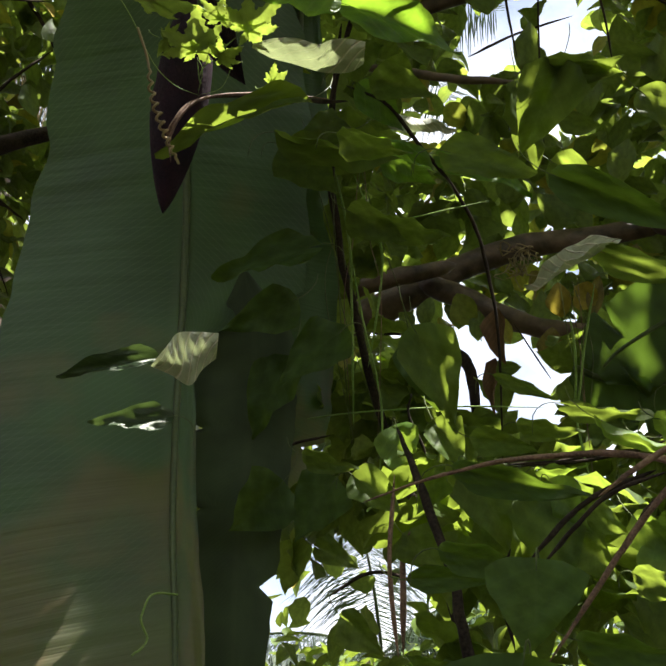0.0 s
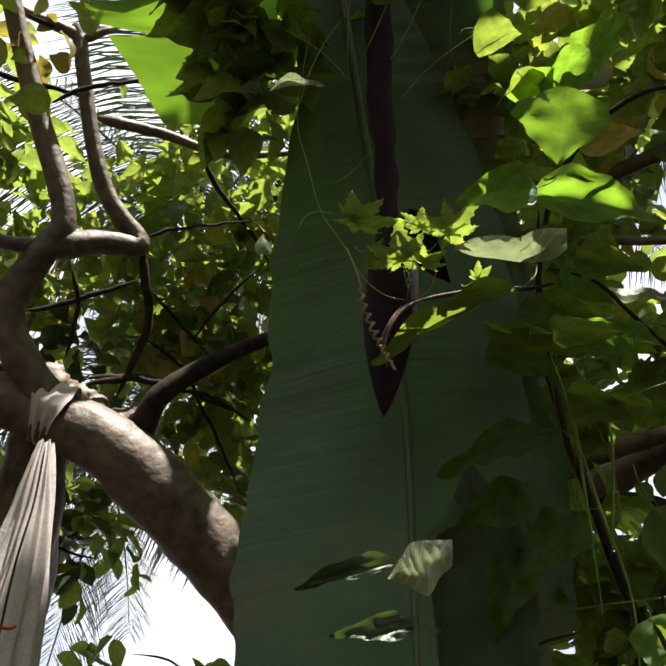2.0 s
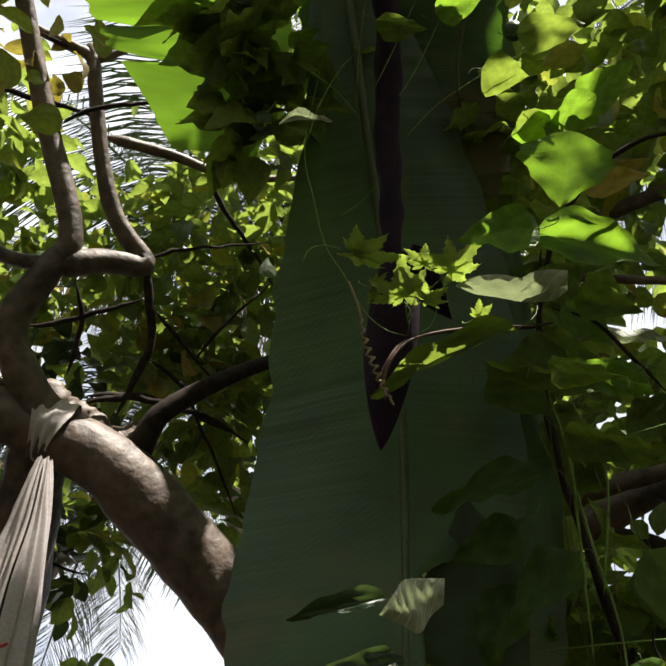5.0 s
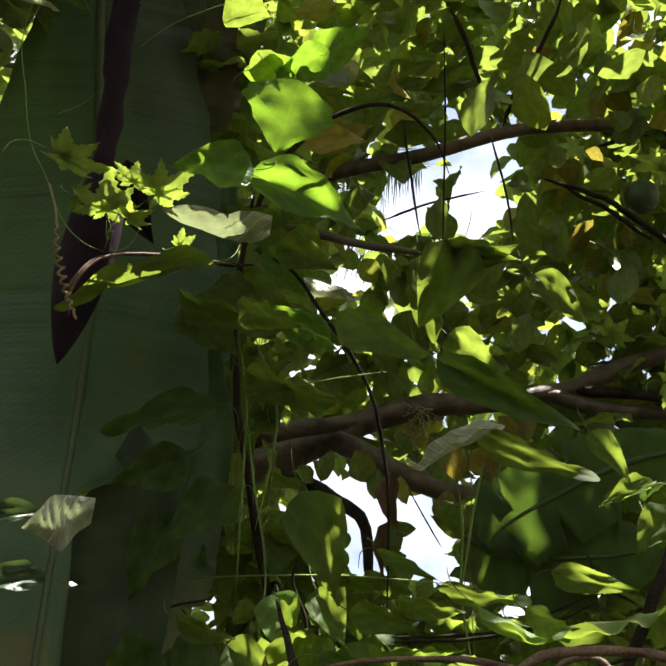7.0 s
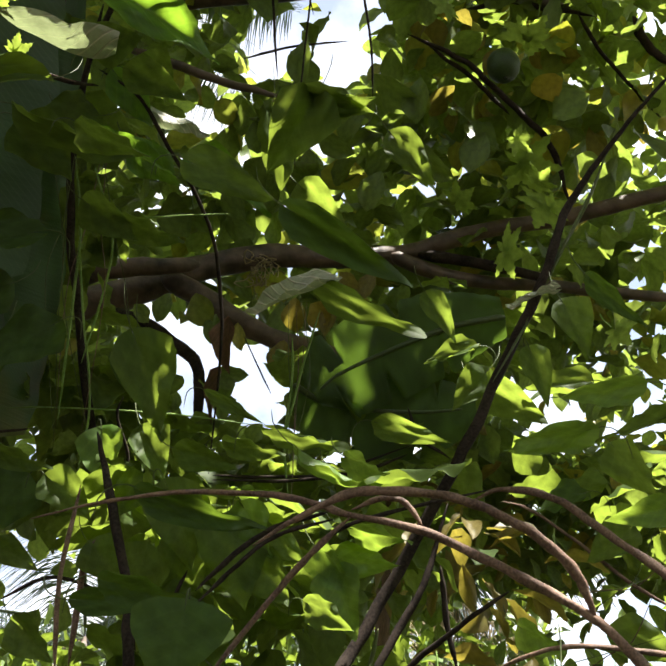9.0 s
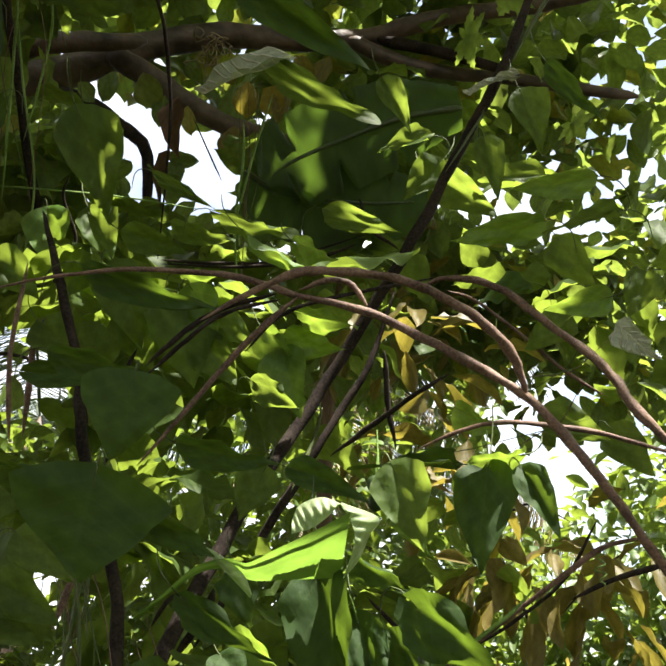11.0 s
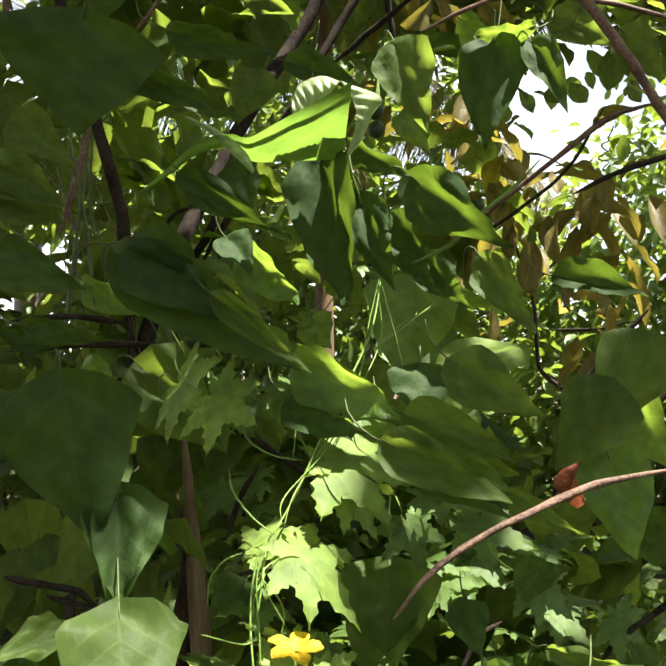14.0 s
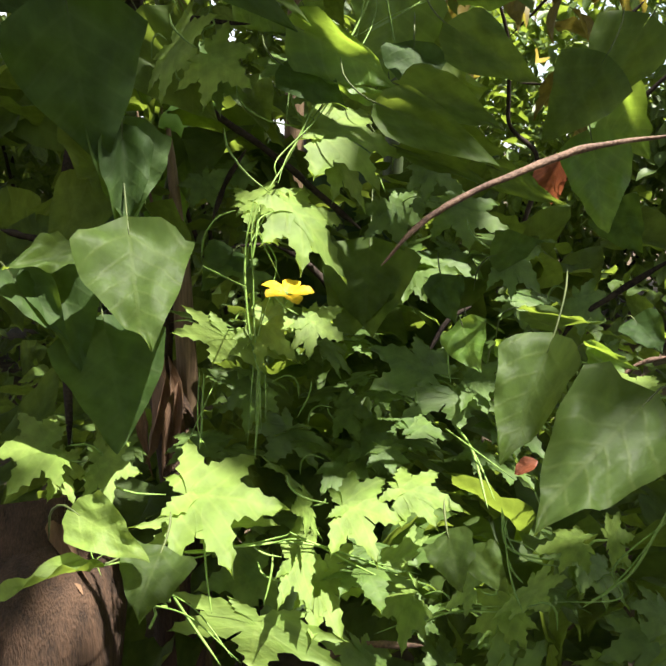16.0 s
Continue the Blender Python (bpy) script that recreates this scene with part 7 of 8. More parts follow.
gourd_leaf((1.700, 1.449, 3.406), (1.758, 1.404, 3.387), 0.12, 10)
gourd_leaf((1.445, 0.944, 2.746), (1.475, 0.931, 2.718), 0.07, 10)
gourd_leaf((1.806, 1.232, 4.307), (1.827, 1.302, 4.259), 0.18, 10)

poses = []
for c, r, n in (((0.891, 1.228, 1.059), 0.12, 14), ((1.019, 1.111, 1.027), 0.12, 16), ((0.897, 1.043, 0.924), 0.12, 18), ((0.992, 0.937, 0.899), 0.12, 16), ((0.807, 0.836, 0.804), 0.12, 16), ((0.820, 1.178, 0.941), 0.1, 10), ((0.889, 0.724, 0.780), 0.1, 12), ((1.137, 1.223, 1.191), 0.12, 14), ((1.239, 1.120, 1.190), 0.12, 14), ((0.994, 1.367, 1.341), 0.1, 8), ((1.178, 1.121, 1.116), 0.12, 10), ((1.008, 0.643, 0.772), 0.1, 10)):
    for _ in range(n):
        p = Vector(c) + Vector((rnd.gauss(0, r), rnd.gauss(0, r * 0.8), rnd.gauss(0, r * 0.7)))
        w = Vector((rnd.gauss(0, 1), rnd.gauss(0, 1) - 0.3, rnd.gauss(0, 0.4) - 0.2)).normalized()
        s = rnd.uniform(0.06, 0.11)
        poses.append(leaf_pose(p, p + w * s, s * 1.05, 0, Vector((rnd.gauss(0, 0.35), rnd.gauss(0, 0.3) - 0.4, 1))))
crown(gourd, "lobed", [p for p in poses if (p.translation - HERE).length > 0.9], M_GOURD_SHADE)


def tendril(parent, pts, turns, radius, r, mat=M_STEM):
    c = spline(pts, 90)
    out, up = [], Vector((0.5, 0.3, 0.2))
    for i, q in enumerate(c):
        d = (c[min(i + 1, 89)] - c[max(i - 1, 0)]).normalized()
        a = d.cross(up).normalized()
        b = d.cross(a)
        s = i / 89
        k = radius * math.sin(math.pi * min(1, max(0, (s - 0.25) / 0.7))) ** 0.5 if 0.25 < s < 0.95 else 0
        out.append(q + (a * math.cos(turns * 2 * math.pi * s) + b * math.sin(turns * 2 * math.pi * s)) * k)
    v, f = tube(out, r, r, 5, 240)
    return mesh_object("tendril", v, f, mat, parent)


tendril(gourd, [(-0.060, 1.317, 3.185), (-0.028, 1.346, 3.134), (-0.007, 1.378, 3.079), (0.020, 1.400, 3.029), (0.046, 1.414, 2.985), (0.075, 1.426, 2.942)], 14, 0.007, 0.003, M_FROND_DRY)
tendril(gourd, [(1.080, 0.902, 2.015), (1.089, 0.912, 1.973), (1.095, 0.921, 1.937), (1.099, 0.928, 1.906)], 14, 0.005, 0.0013)
tendril(gourd, [(1.294, 0.858, 1.869), (1.290, 0.875, 1.831), (1.297, 0.875, 1.797)], 4, 0.008, 0.0013)
tendril(gourd, [(0.739, 1.120, 1.560), (0.739, 1.122, 1.529), (0.729, 1.129, 1.500)], 2, 0.006, 0.0015)
tendril(gourd, [(0.447, 0.811, 0.884), (0.464, 0.814, 0.905), (0.473, 0.813, 0.912)], 3, 0.006, 0.0015)
tendril(gourd, [(0.240, 1.845, 2.210), (0.190, 1.833, 2.200), (0.171, 1.829, 2.155), (0.193, 1.837, 2.119), (0.167, 1.840, 2.082)], 2, 0.004, 0.0025)


def blossom(parent, at, r):
    """open flower of five petals"""
    c = Vector(at)
    n = ((HERE - c).normalized() * 0.6 + Vector((0.2, 0, 1))).normalized()
    x = n.cross(Vector((0, 0, 1))).normalized()
    y = n.cross(x)
    head = mesh_object("flower", *tube([c - n * 0.012, c, c + n * 0.004], 0.003, 0.005, 8, 6), M_STEM, parent)
    for k in range(5):
        a = 2 * math.pi * k / 5 + 0.35
        d = x * math.cos(a) + y * math.sin(a)
        leaf(head, "paddle", c, c + (d + n * 0.35) * r, r * 0.75, M_PETAL, 0, n, "yellow petal", "petal").matrix_parent_inverse = Matrix.Identity(4)


blossom(gourd, (0.695, 0.900, 1.194), 0.032)

leaf(gourd, "lobed", (1.644, 1.186, 4.032), (1.625, 1.068, 4.037), 0.137, M_GOURD, 15)
leaf(gourd, "lobed", (1.870, 1.409, 3.724), (1.858, 1.320, 3.720), 0.115, M_GOURD, 15)
leaf(gourd, "lobed", (1.933, 1.413, 3.663), (1.929, 1.340, 3.641), 0.101, M_GOURD, 15)
leaf(gourd, "lobed", (1.415, 1.246, 4.144), (1.367, 1.284, 4.087), 0.101, M_GOURD, 15)
leaf(gourd, "lobed", (1.702, 1.616, 3.713), (1.707, 1.515, 3.712), 0.115, M_GOURD, 15)
leaf(gourd, "lobed", (1.623, 0.920, 4.164), (1.637, 0.898, 4.100), 0.086, M_GOURD, 15)
leaf(gourd, "lobed", (1.748, 1.364, 3.856), (1.790, 1.331, 3.771), 0.086, M_GOURD, 15)

# ---- arching branches of a shrub ----
shrub = tagged(empty("shrub", (1.206, 0.665, 1.461)), "leaning shrub with bare arching red-brown branches", "shrub")
def shrub_branch(pts, r0, r1, mt):
    branch("branch", pts, r0, r1, mt, shrub, 8, 0.3)


shrub_branch([(1.151, 0.614, 1.665), (1.094, 0.638, 1.776), (1.050, 0.653, 1.841), (1.022, 0.676, 1.900), (0.990, 0.698, 1.954), (0.952, 0.724, 2.002), (0.917, 0.762, 2.042), (0.866, 0.810, 2.085), (0.816, 0.863, 2.128), (0.745, 0.932, 2.158), (0.704, 0.975, 2.182), (0.635, 1.033, 2.201), (0.542, 1.105, 2.201), (0.467, 1.174, 2.191), (0.412, 1.252, 2.184)], 0.0115, 0.0045, M_REDTWIG)
shrub_branch([(0.956, 0.722, 1.999), (0.938, 0.714, 2.025), (0.911, 0.712, 2.058), (0.863, 0.717, 2.088), (0.812, 0.739, 2.114), (0.763, 0.763, 2.128), (0.708, 0.795, 2.132), (0.661, 0.820, 2.127), (0.613, 0.857, 2.098), (0.569, 0.889, 2.063)], 0.0095, 0.0065, M_REDTWIG)
shrub_branch([(0.746, 0.933, 2.156), (0.705, 0.974, 2.105), (0.664, 1.031, 2.033), (0.604, 1.097, 1.930)], 0.006, 0.005, M_REDTWIG)
shrub_branch([(0.733, 0.955, 2.157), (0.671, 1.007, 2.135), (0.635, 1.046, 2.098), (0.600, 1.083, 2.051)], 0.005, 0.004, M_TWIG)
shrub_branch([(0.744, 0.930, 2.164), (0.776, 0.897, 2.177), (0.801, 0.881, 2.169), (0.818, 0.870, 2.139)], 0.005, 0.006, M_REDTWIG)
shrub_branch([(1.150, 1.109, 2.342), (1.189, 1.059, 2.357), (1.223, 0.970, 2.309), (1.253, 0.900, 2.226), (1.283, 0.821, 2.135), (1.285, 0.770, 2.051), (1.335, 0.725, 1.969)], 0.007, 0.014, M_REDTWIG)
shrub_branch([(1.005, 0.980, 1.989), (1.034, 0.913, 2.010), (1.059, 0.852, 2.013), (1.113, 0.788, 2.001), (1.176, 0.741, 1.985), (1.243, 0.685, 1.957)], 0.004, 0.006, M_REDTWIG)
shrub_branch([(0.982, 0.992, 1.650), (1.014, 0.932, 1.686), (1.042, 0.884, 1.726), (1.073, 0.809, 1.776), (1.095, 0.738, 1.821), (1.120, 0.679, 1.832)], 0.004, 0.006, M_REDTWIG)
shrub_branch([(0.963, 0.969, 1.653), (0.996, 0.922, 1.677), (1.008, 0.893, 1.706), (1.034, 0.845, 1.743), (1.050, 0.805, 1.780)], 0.004, 0.003, M_STEM)
shrub_branch([(1.115, 1.226, 1.799), (1.134, 1.153, 1.726), (1.116, 1.107, 1.670)], 0.005, 0.004, M_TWIG)
shrub_branch([(1.347, 0.980, 1.787), (1.389, 0.914, 1.818), (1.440, 0.825, 1.844)], 0.005, 0.007, M_TWIG)
shrub_branch([(1.158, 1.378, 2.078), (1.180, 1.274, 2.122), (1.194, 1.170, 2.161), (1.230, 1.116, 2.193)], 0.007, 0.006, M_TWIG)
shrub_branch([(1.197, 1.254, 2.274), (1.224, 1.277, 2.183), (1.254, 1.291, 2.089)], 0.008, 0.006, M_TWIG)
shrub_branch([(0.767, 0.812, 1.233), (0.802, 0.792, 1.276), (0.847, 0.767, 1.310), (0.912, 0.728, 1.344), (0.973, 0.684, 1.371), (1.045, 0.608, 1.389)], 0.0045, 0.0065, M_REDTWIG)
shrub_branch([(1.182, 1.045, 1.714), (1.220, 0.989, 1.753), (1.258, 0.919, 1.811), (1.273, 0.858, 1.896)], 0.004, 0.004, M_TWIG)
shrub_branch([(1.232, 0.926, 1.436), (1.261, 0.875, 1.511), (1.292, 0.808, 1.587)], 0.004, 0.006, M_TWIG)
shrub_branch([(1.252, 0.900, 1.323), (1.281, 0.856, 1.392), (1.329, 0.766, 1.497)], 0.005, 0.006, M_TWIG)
shrub_branch([(1.148, 0.825, 1.087), (1.170, 0.806, 1.126), (1.203, 0.766, 1.166), (1.250, 0.698, 1.225)], 0.005, 0.006, M_TWIG)
shrub_branch([(0.864, 1.402, 1.467), (0.923, 1.366, 1.414), (0.999, 1.312, 1.351), (1.071, 1.249, 1.273), (1.108, 1.211, 1.230)], 0.008, 0.007, M_TWIG)
shrub_branch([(0.852, 1.289, 1.250), (0.871, 1.280, 1.311), (0.900, 1.261, 1.365)], 0.006, 0.005, M_TWIG)
shrub_branch([(0.998, 1.145, 1.074), (0.996, 1.161, 1.135), (0.969, 1.193, 1.183), (0.927, 1.230, 1.213)], 0.010, 0.005, M_TWIG)
shrub_branch([(0.538, 1.231, 1.227), (0.596, 1.200, 1.197), (0.614, 1.178, 1.127)], 0.006, 0.005, M_TWIG)
shrub_branch([(0.491, 1.253, 1.256), (0.525, 1.238, 1.244), (0.578, 1.212, 1.226), (0.604, 1.192, 1.174)], 0.007, 0.006, M_TWIG)
shrub_branch([(0.782, 1.210, 1.207), (0.825, 1.182, 1.220), (0.867, 1.152, 1.223)], 0.004, 0.004, M_TWIG)
shrub_branch([(0.547, 1.382, 1.551), (0.629, 1.349, 1.557), (0.766, 1.280, 1.555), (0.902, 1.252, 1.555)], 0.006, 0.007, M_TWIG)
shrub_branch([(0.547, 1.379, 1.594), (0.629, 1.346, 1.600), (0.700, 1.313, 1.587)], 0.006, 0.006, M_TWIG)
shrub_branch([(0.695, 1.275, 2.138), (0.736, 1.226, 2.195), (0.784, 1.178, 2.233), (0.819, 1.087, 2.234)], 0.006, 0.006, M_TWIG)
shrub_branch([(0.879, 1.265, 2.201), (0.913, 1.211, 2.259), (0.979, 1.142, 2.289), (1.168, 1.075, 2.356)], 0.005, 0.005, M_TWIG)
shrub_branch([(1.145, 0.720, 1.050), (1.163, 0.700, 1.076), (1.184, 0.669, 1.091)], 0.004, 0.005, M_REDTWIG)
shrub_branch([(1.094, 1.039, 1.036), (1.124, 1.022, 1.092), (1.154, 0.996, 1.120)], 0.006, 0.005, M_TWIG)
shrub_branch([(0.684, 0.828, 0.745), (0.730, 0.801, 0.763), (0.790, 0.742, 0.767)], 0.007, 0.006, M_REDTWIG)
for a, b, w in (((1.245, 0.910, 1.359), (1.237, 0.918, 1.286), 0.056), ((1.258, 0.891, 1.356), (1.250, 0.902, 1.320), 0.021), ((0.946, 0.703, 0.983), (0.925, 0.723, 0.965), 0.022)):
    leaf(shrub, "oval", a, b, w, M_REDLEAF, 20, label="wilted red leaf")
leaf(shrub, "oval", (1.112, 2.010, 3.252), (1.125, 2.055, 3.089), 0.078, M_DEAD, 30, label="dead brown curled leaf")
leaf(shrub, "lance", (1.137, 2.090, 3.126), (1.128, 2.139, 2.955), 0.058, M_DEAD, 50, label="dead brown curled leaf")

# dark leaning sapling wound with stems
sapling = tagged(empty("sapling", (0.650, 1.428, 0.868)), "thin dark leaning sapling trunk wound with vine stems", "tree")
def sapling_stem(pts, r0, r1, mt):
    branch("trunk" if r0 > 0.015 else "stem", pts, r0, r1, mt, sapling, 8, 0.15)


sapling_stem([(0.616, 1.342, 0.906), (0.662, 1.429, 1.264), (0.797, 1.548, 1.533), (0.806, 1.505, 1.481), (0.908, 1.563, 1.704), (1.069, 1.531, 2.003), (1.202, 1.486, 2.222), (1.283, 1.377, 2.432), (1.310, 1.264, 2.571), (1.382, 1.154, 2.805), (1.376, 1.029, 2.923), (1.419, 0.968, 3.093), (1.489, 0.826, 3.262), (1.561, 0.689, 3.402)], 0.024, 0.012, M_TWIG)
sapling_stem([(1.038, 1.660, 1.731), (1.155, 1.613, 1.937), (1.259, 1.533, 2.160), (1.335, 1.471, 2.313), (1.371, 1.404, 2.497)], 0.016, 0.009, M_TWIG)
sapling_stem([(0.795, 1.494, 1.458), (0.811, 1.528, 1.680), (0.798, 1.554, 1.868), (0.726, 1.571, 2.088), (0.710, 1.583, 2.228), (0.659, 1.617, 2.441), (0.640, 1.668, 2.574)], 0.016, 0.012, M_TWIG)
sapling_stem([(1.166, 1.518, 2.031), (1.216, 1.506, 2.146), (1.218, 1.477, 2.213)], 0.006, 0.006, M_OLDSTEM)
sapling_stem([(1.311, 1.250, 2.589), (1.391, 1.185, 2.767), (1.384, 1.064, 2.893), (1.445, 0.941, 3.086), (1.476, 0.839, 3.267)], 0.005, 0.005, M_OLDSTEM)
sapling_stem([(1.315, 1.174, 2.680), (1.390, 1.120, 2.834), (1.389, 1.026, 2.919), (1.437, 0.902, 3.118)], 0.004, 0.004, M_OLDSTEM)
sapling_stem([(0.782, 1.495, 2.070), (0.752, 1.472, 2.169), (0.760, 1.440, 2.233)], 0.006, 0.005, M_TWIG)
sapling_stem([(0.596, 1.574, 2.059), (0.564, 1.532, 2.202), (0.567, 1.508, 2.374)], 0.006, 0.006, M_REDTWIG)
sapling_stem([(0.676, 1.502, 1.744), (0.704, 1.471, 1.871), (0.706, 1.446, 1.970)], 0.010, 0.006, M_REDTWIG)
sapling_stem([(0.641, 1.379, 1.905), (0.673, 1.393, 1.753), (0.692, 1.396, 1.588)], 0.004, 0.004, M_OLDSTEM)
sapling_stem([(0.674, 1.371, 1.880), (0.663, 1.402, 1.720), (0.636, 1.418, 1.507)], 0.004, 0.004, M_OLDSTEM)
sapling_stem([(0.714, 1.271, 1.679), (0.733, 1.265, 1.598), (0.760, 1.248, 1.511)], 0.004, 0.004, M_OLDSTEM)
sapling_stem([(0.699, 1.412, 1.897), (0.699, 1.431, 1.794), (0.710, 1.435, 1.725)], 0.003, 0.003, M_OLDSTEM)
sapling_stem([(0.915, 1.611, 1.764), (0.940, 1.590, 1.813), (0.981, 1.564, 1.829)], 0.006, 0.005, M_TWIG)
sapling_stem([(1.002, 1.683, 1.706), (1.050, 1.647, 1.791), (1.061, 1.632, 1.843)], 0.012, 0.010, M_TWIG)

# loose bundles of thin hanging stems
for top, foot, count, spread in (((0.739, 1.597, 1.983), (0.755, 1.531, 1.518), 12, 0.035), ((0.834, 1.540, 1.754), (0.851, 1.425, 1.481), 6, 0.03), ((0.478, 1.589, 3.245), (0.709, 1.954, 2.621), 6, 0.05), ((1.138, 1.673, 3.123), (1.235, 1.874, 2.626), 4, 0.03), ((1.454, 1.193, 2.178), (1.549, 1.009, 2.274), 5, 0.05)):
    top, foot = Vector(top), Vector(foot)
    for k in range(count):
        a = top + Vector((rnd.gauss(0, spread), rnd.gauss(0, spread), rnd.gauss(0, 0.06)))
        b = foot + Vector((rnd.gauss(0, spread * 1.6), rnd.gauss(0, spread), rnd.gauss(0, 0.08)))
        m = a.lerp(b, 0.5) + Vector((rnd.gauss(0, spread * 0.8), rnd.gauss(0, spread * 0.8), -0.02))
        branch("stem", [a, a.lerp(m, 0.6) + Vector((rnd.gauss(0, 0.012), 0, 0)), m, b], 0.0016, 0.0013, M_OLDSTEM if k % 3 else M_REDTWIG, sapling, 5)

# root tuft on the limb
tuft = tagged(empty("root_tuft", (1.330, 2.209, 3.715)), "tuft of dry brown aerial roots on the limb", "roots")
vv, ff = [], []
c0 = Vector((1.308, 2.175, 3.636))
for k in range(26):
    q = c0 + Vector((rnd.gauss(0, 0.018), rnd.gauss(0, 0.015), rnd.gauss(0, 0.035)))
    pts = [q]
    for _ in range(4):
        pts.append(pts[-1] + Vector((rnd.gauss(0, 0.02), rnd.gauss(0, 0.02), rnd.gauss(-0.012, 0.02))))
    v, f = tube(pts, 0.003, 0.002, 4, 10)
    ff += [tuple(i + len(vv) for i in q2) for q2 in f]
    vv += v
mesh_object("roots", vv, ff, M_FROND_DRY, tuft)

# ---- more banana plants ----
def torn_blade(k, sp, lw, rw, mt):
    banana_leaf(banana, sp, lw, rw, mat=mt, seed=k + 8, nu=90, nv=10, rib=k > 1, cup=0.03 if k == 1 else 0.12, tears=[(0.50, -1, 0.32), (0.67, -1, 0.5), (0.8, 1, 0.4), (0.35, 1, 0.2)])


torn_blade(0, [(0.298, 1.797, 3.004), (0.357, 1.884, 2.873), (0.386, 1.988, 2.696), (0.408, 2.115, 2.421), (0.448, 2.215, 2.063)], (0.01, 0.14, 0.17, 0.17, 0.1), (0.01, 0.10, 0.11, 0.10, 0.06), M_BANANA_DEEP_SHADE)
torn_blade(1, [(-0.543, 0.807, 4.540), (-0.508, 1.192, 4.354), (-0.489, 1.393, 4.202), (-0.492, 1.606, 4.012)], (0.460, 0.508, 0.383, 0.167), (0.084, 0.139, 0.139, 0.084), M_BANANA_LIT)
torn_blade(2, [(0.118, 0.814, 4.237), (0.136, 1.063, 4.141), (0.153, 1.267, 4.040), (0.241, 1.448, 3.863)], (0.10, 0.26, 0.30, 0.2), (0.06, 0.1, 0.14, 0.1), M_BANANA)
torn_blade(3, [(-0.159, 0.835, 4.284), (-0.048, 1.141, 4.221), (0.063, 1.389, 4.091), (0.178, 1.664, 3.837)], (0.2, 0.3, 0.3, 0.1), (0.2, 0.3, 0.3, 0.15), M_BANANA)
torn_blade(4, [(0.347, 1.608, 3.860), (0.406, 1.795, 3.489), (0.451, 1.942, 3.156), (0.475, 2.057, 2.778), (0.432, 2.065, 2.545)], (0.1, 0.15, 0.15, 0.15, 0.05), (0.05, 0.1, 0.13, 0.13, 0.05), M_BANANA)
v, f = tube([(0.35, 2.95, 0), (0.3, 2.95, 1.6), (0.22, 2.9, 3.2), (-0.100, 1.106, 4.343)], 0.13, 0.05, 16, 30, 0.06, 2)
mesh_object("pseudostem", v, f, M_PSEUDO, banana)
# the sun's glint on a torn blade, built as a pale strip
leaf(banana, "lance", (-0.273, 1.132, 3.473), (-0.162, 1.073, 3.462), 0.024, M_PALE, 0, (HERE - Vector((-0.219, 1.101, 3.464))).normalized() + SUN, label="sunlit torn leaf strip", name="leaf_strip")

banana_b = tagged(empty("banana_plant", (2.366, 2.924, 2.389)), "young banana plant behind the vines", "banana plant")
TORN = [(0.3, 1, 0.6), (0.55, 1, 0.75), (0.7, -1, 0.6), (0.42, -1, 0.5), (0.8, 1, 0.5)]
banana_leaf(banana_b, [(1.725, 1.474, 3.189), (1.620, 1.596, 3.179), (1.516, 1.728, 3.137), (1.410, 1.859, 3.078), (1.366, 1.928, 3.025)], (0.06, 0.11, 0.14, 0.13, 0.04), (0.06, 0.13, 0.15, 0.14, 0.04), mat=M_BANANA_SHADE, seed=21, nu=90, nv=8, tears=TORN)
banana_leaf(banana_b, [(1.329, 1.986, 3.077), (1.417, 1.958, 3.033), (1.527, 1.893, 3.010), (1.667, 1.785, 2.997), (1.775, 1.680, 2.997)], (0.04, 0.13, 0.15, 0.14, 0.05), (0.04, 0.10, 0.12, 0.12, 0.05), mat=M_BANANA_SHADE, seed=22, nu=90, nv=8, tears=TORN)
v, f = tube([(2.45, 3.1, 0), (2.392, 2.936, 2.716), (2.289, 2.609, 3.509)], 0.05, 0.012, 14)
mesh_object("pseudostem", v, f, M_PSEUDO, banana_b)



def pseudostem(pts, r0, r1, mat, parent):
    """stem of wrapped sheaths: each overlaps the next with a raised edge"""
    sides, n = 42, 40
    c = spline(pts, n)
    verts, up = [], Vector((0.3, 0.2, 1)).normalized()
    for i, q in enumerate(c):
        d = (c[min(i + 1, n - 1)] - c[max(i - 1, 0)]).normalized()
        a = d.cross(Vector((0, 1, 0.1))).normalized()
        b = a.cross(d)
        s = i / (n - 1)
        for k in range(sides):
            w = 2 * math.pi * k / sides
            turn = (w / (2 * math.pi) * 4 + s * 0.7) % 1
            lip = 0.05 * turn ** 3 + 0.05 * noise.noise(Vector((math.cos(w) * 2, math.sin(w) * 2, s * 3))) + 0.018 * math.sin(w * 16 + 3 * s)
            verts.append(q + (a * math.cos(w) + b * math.sin(w)) * (r0 + (r1 - r0) * s) * (0.97 + lip))
    faces = [(i * sides + k, i * sides + (k + 1) % sides, (i + 1) * sides + (k + 1) % sides, (i + 1) * sides + k) for i in range(n - 1) for k in range(sides)]
    return mesh_object("pseudostem", verts, faces, mat, parent)


banana_c = tagged(empty("banana_plant", (1.15, 1.75, 0)), "young banana clump with dry brown sheaths", "banana plant")
def clump_stem(pts, r0, r1, mt):
    pseudostem(pts, r0, r1, mt, banana_c)


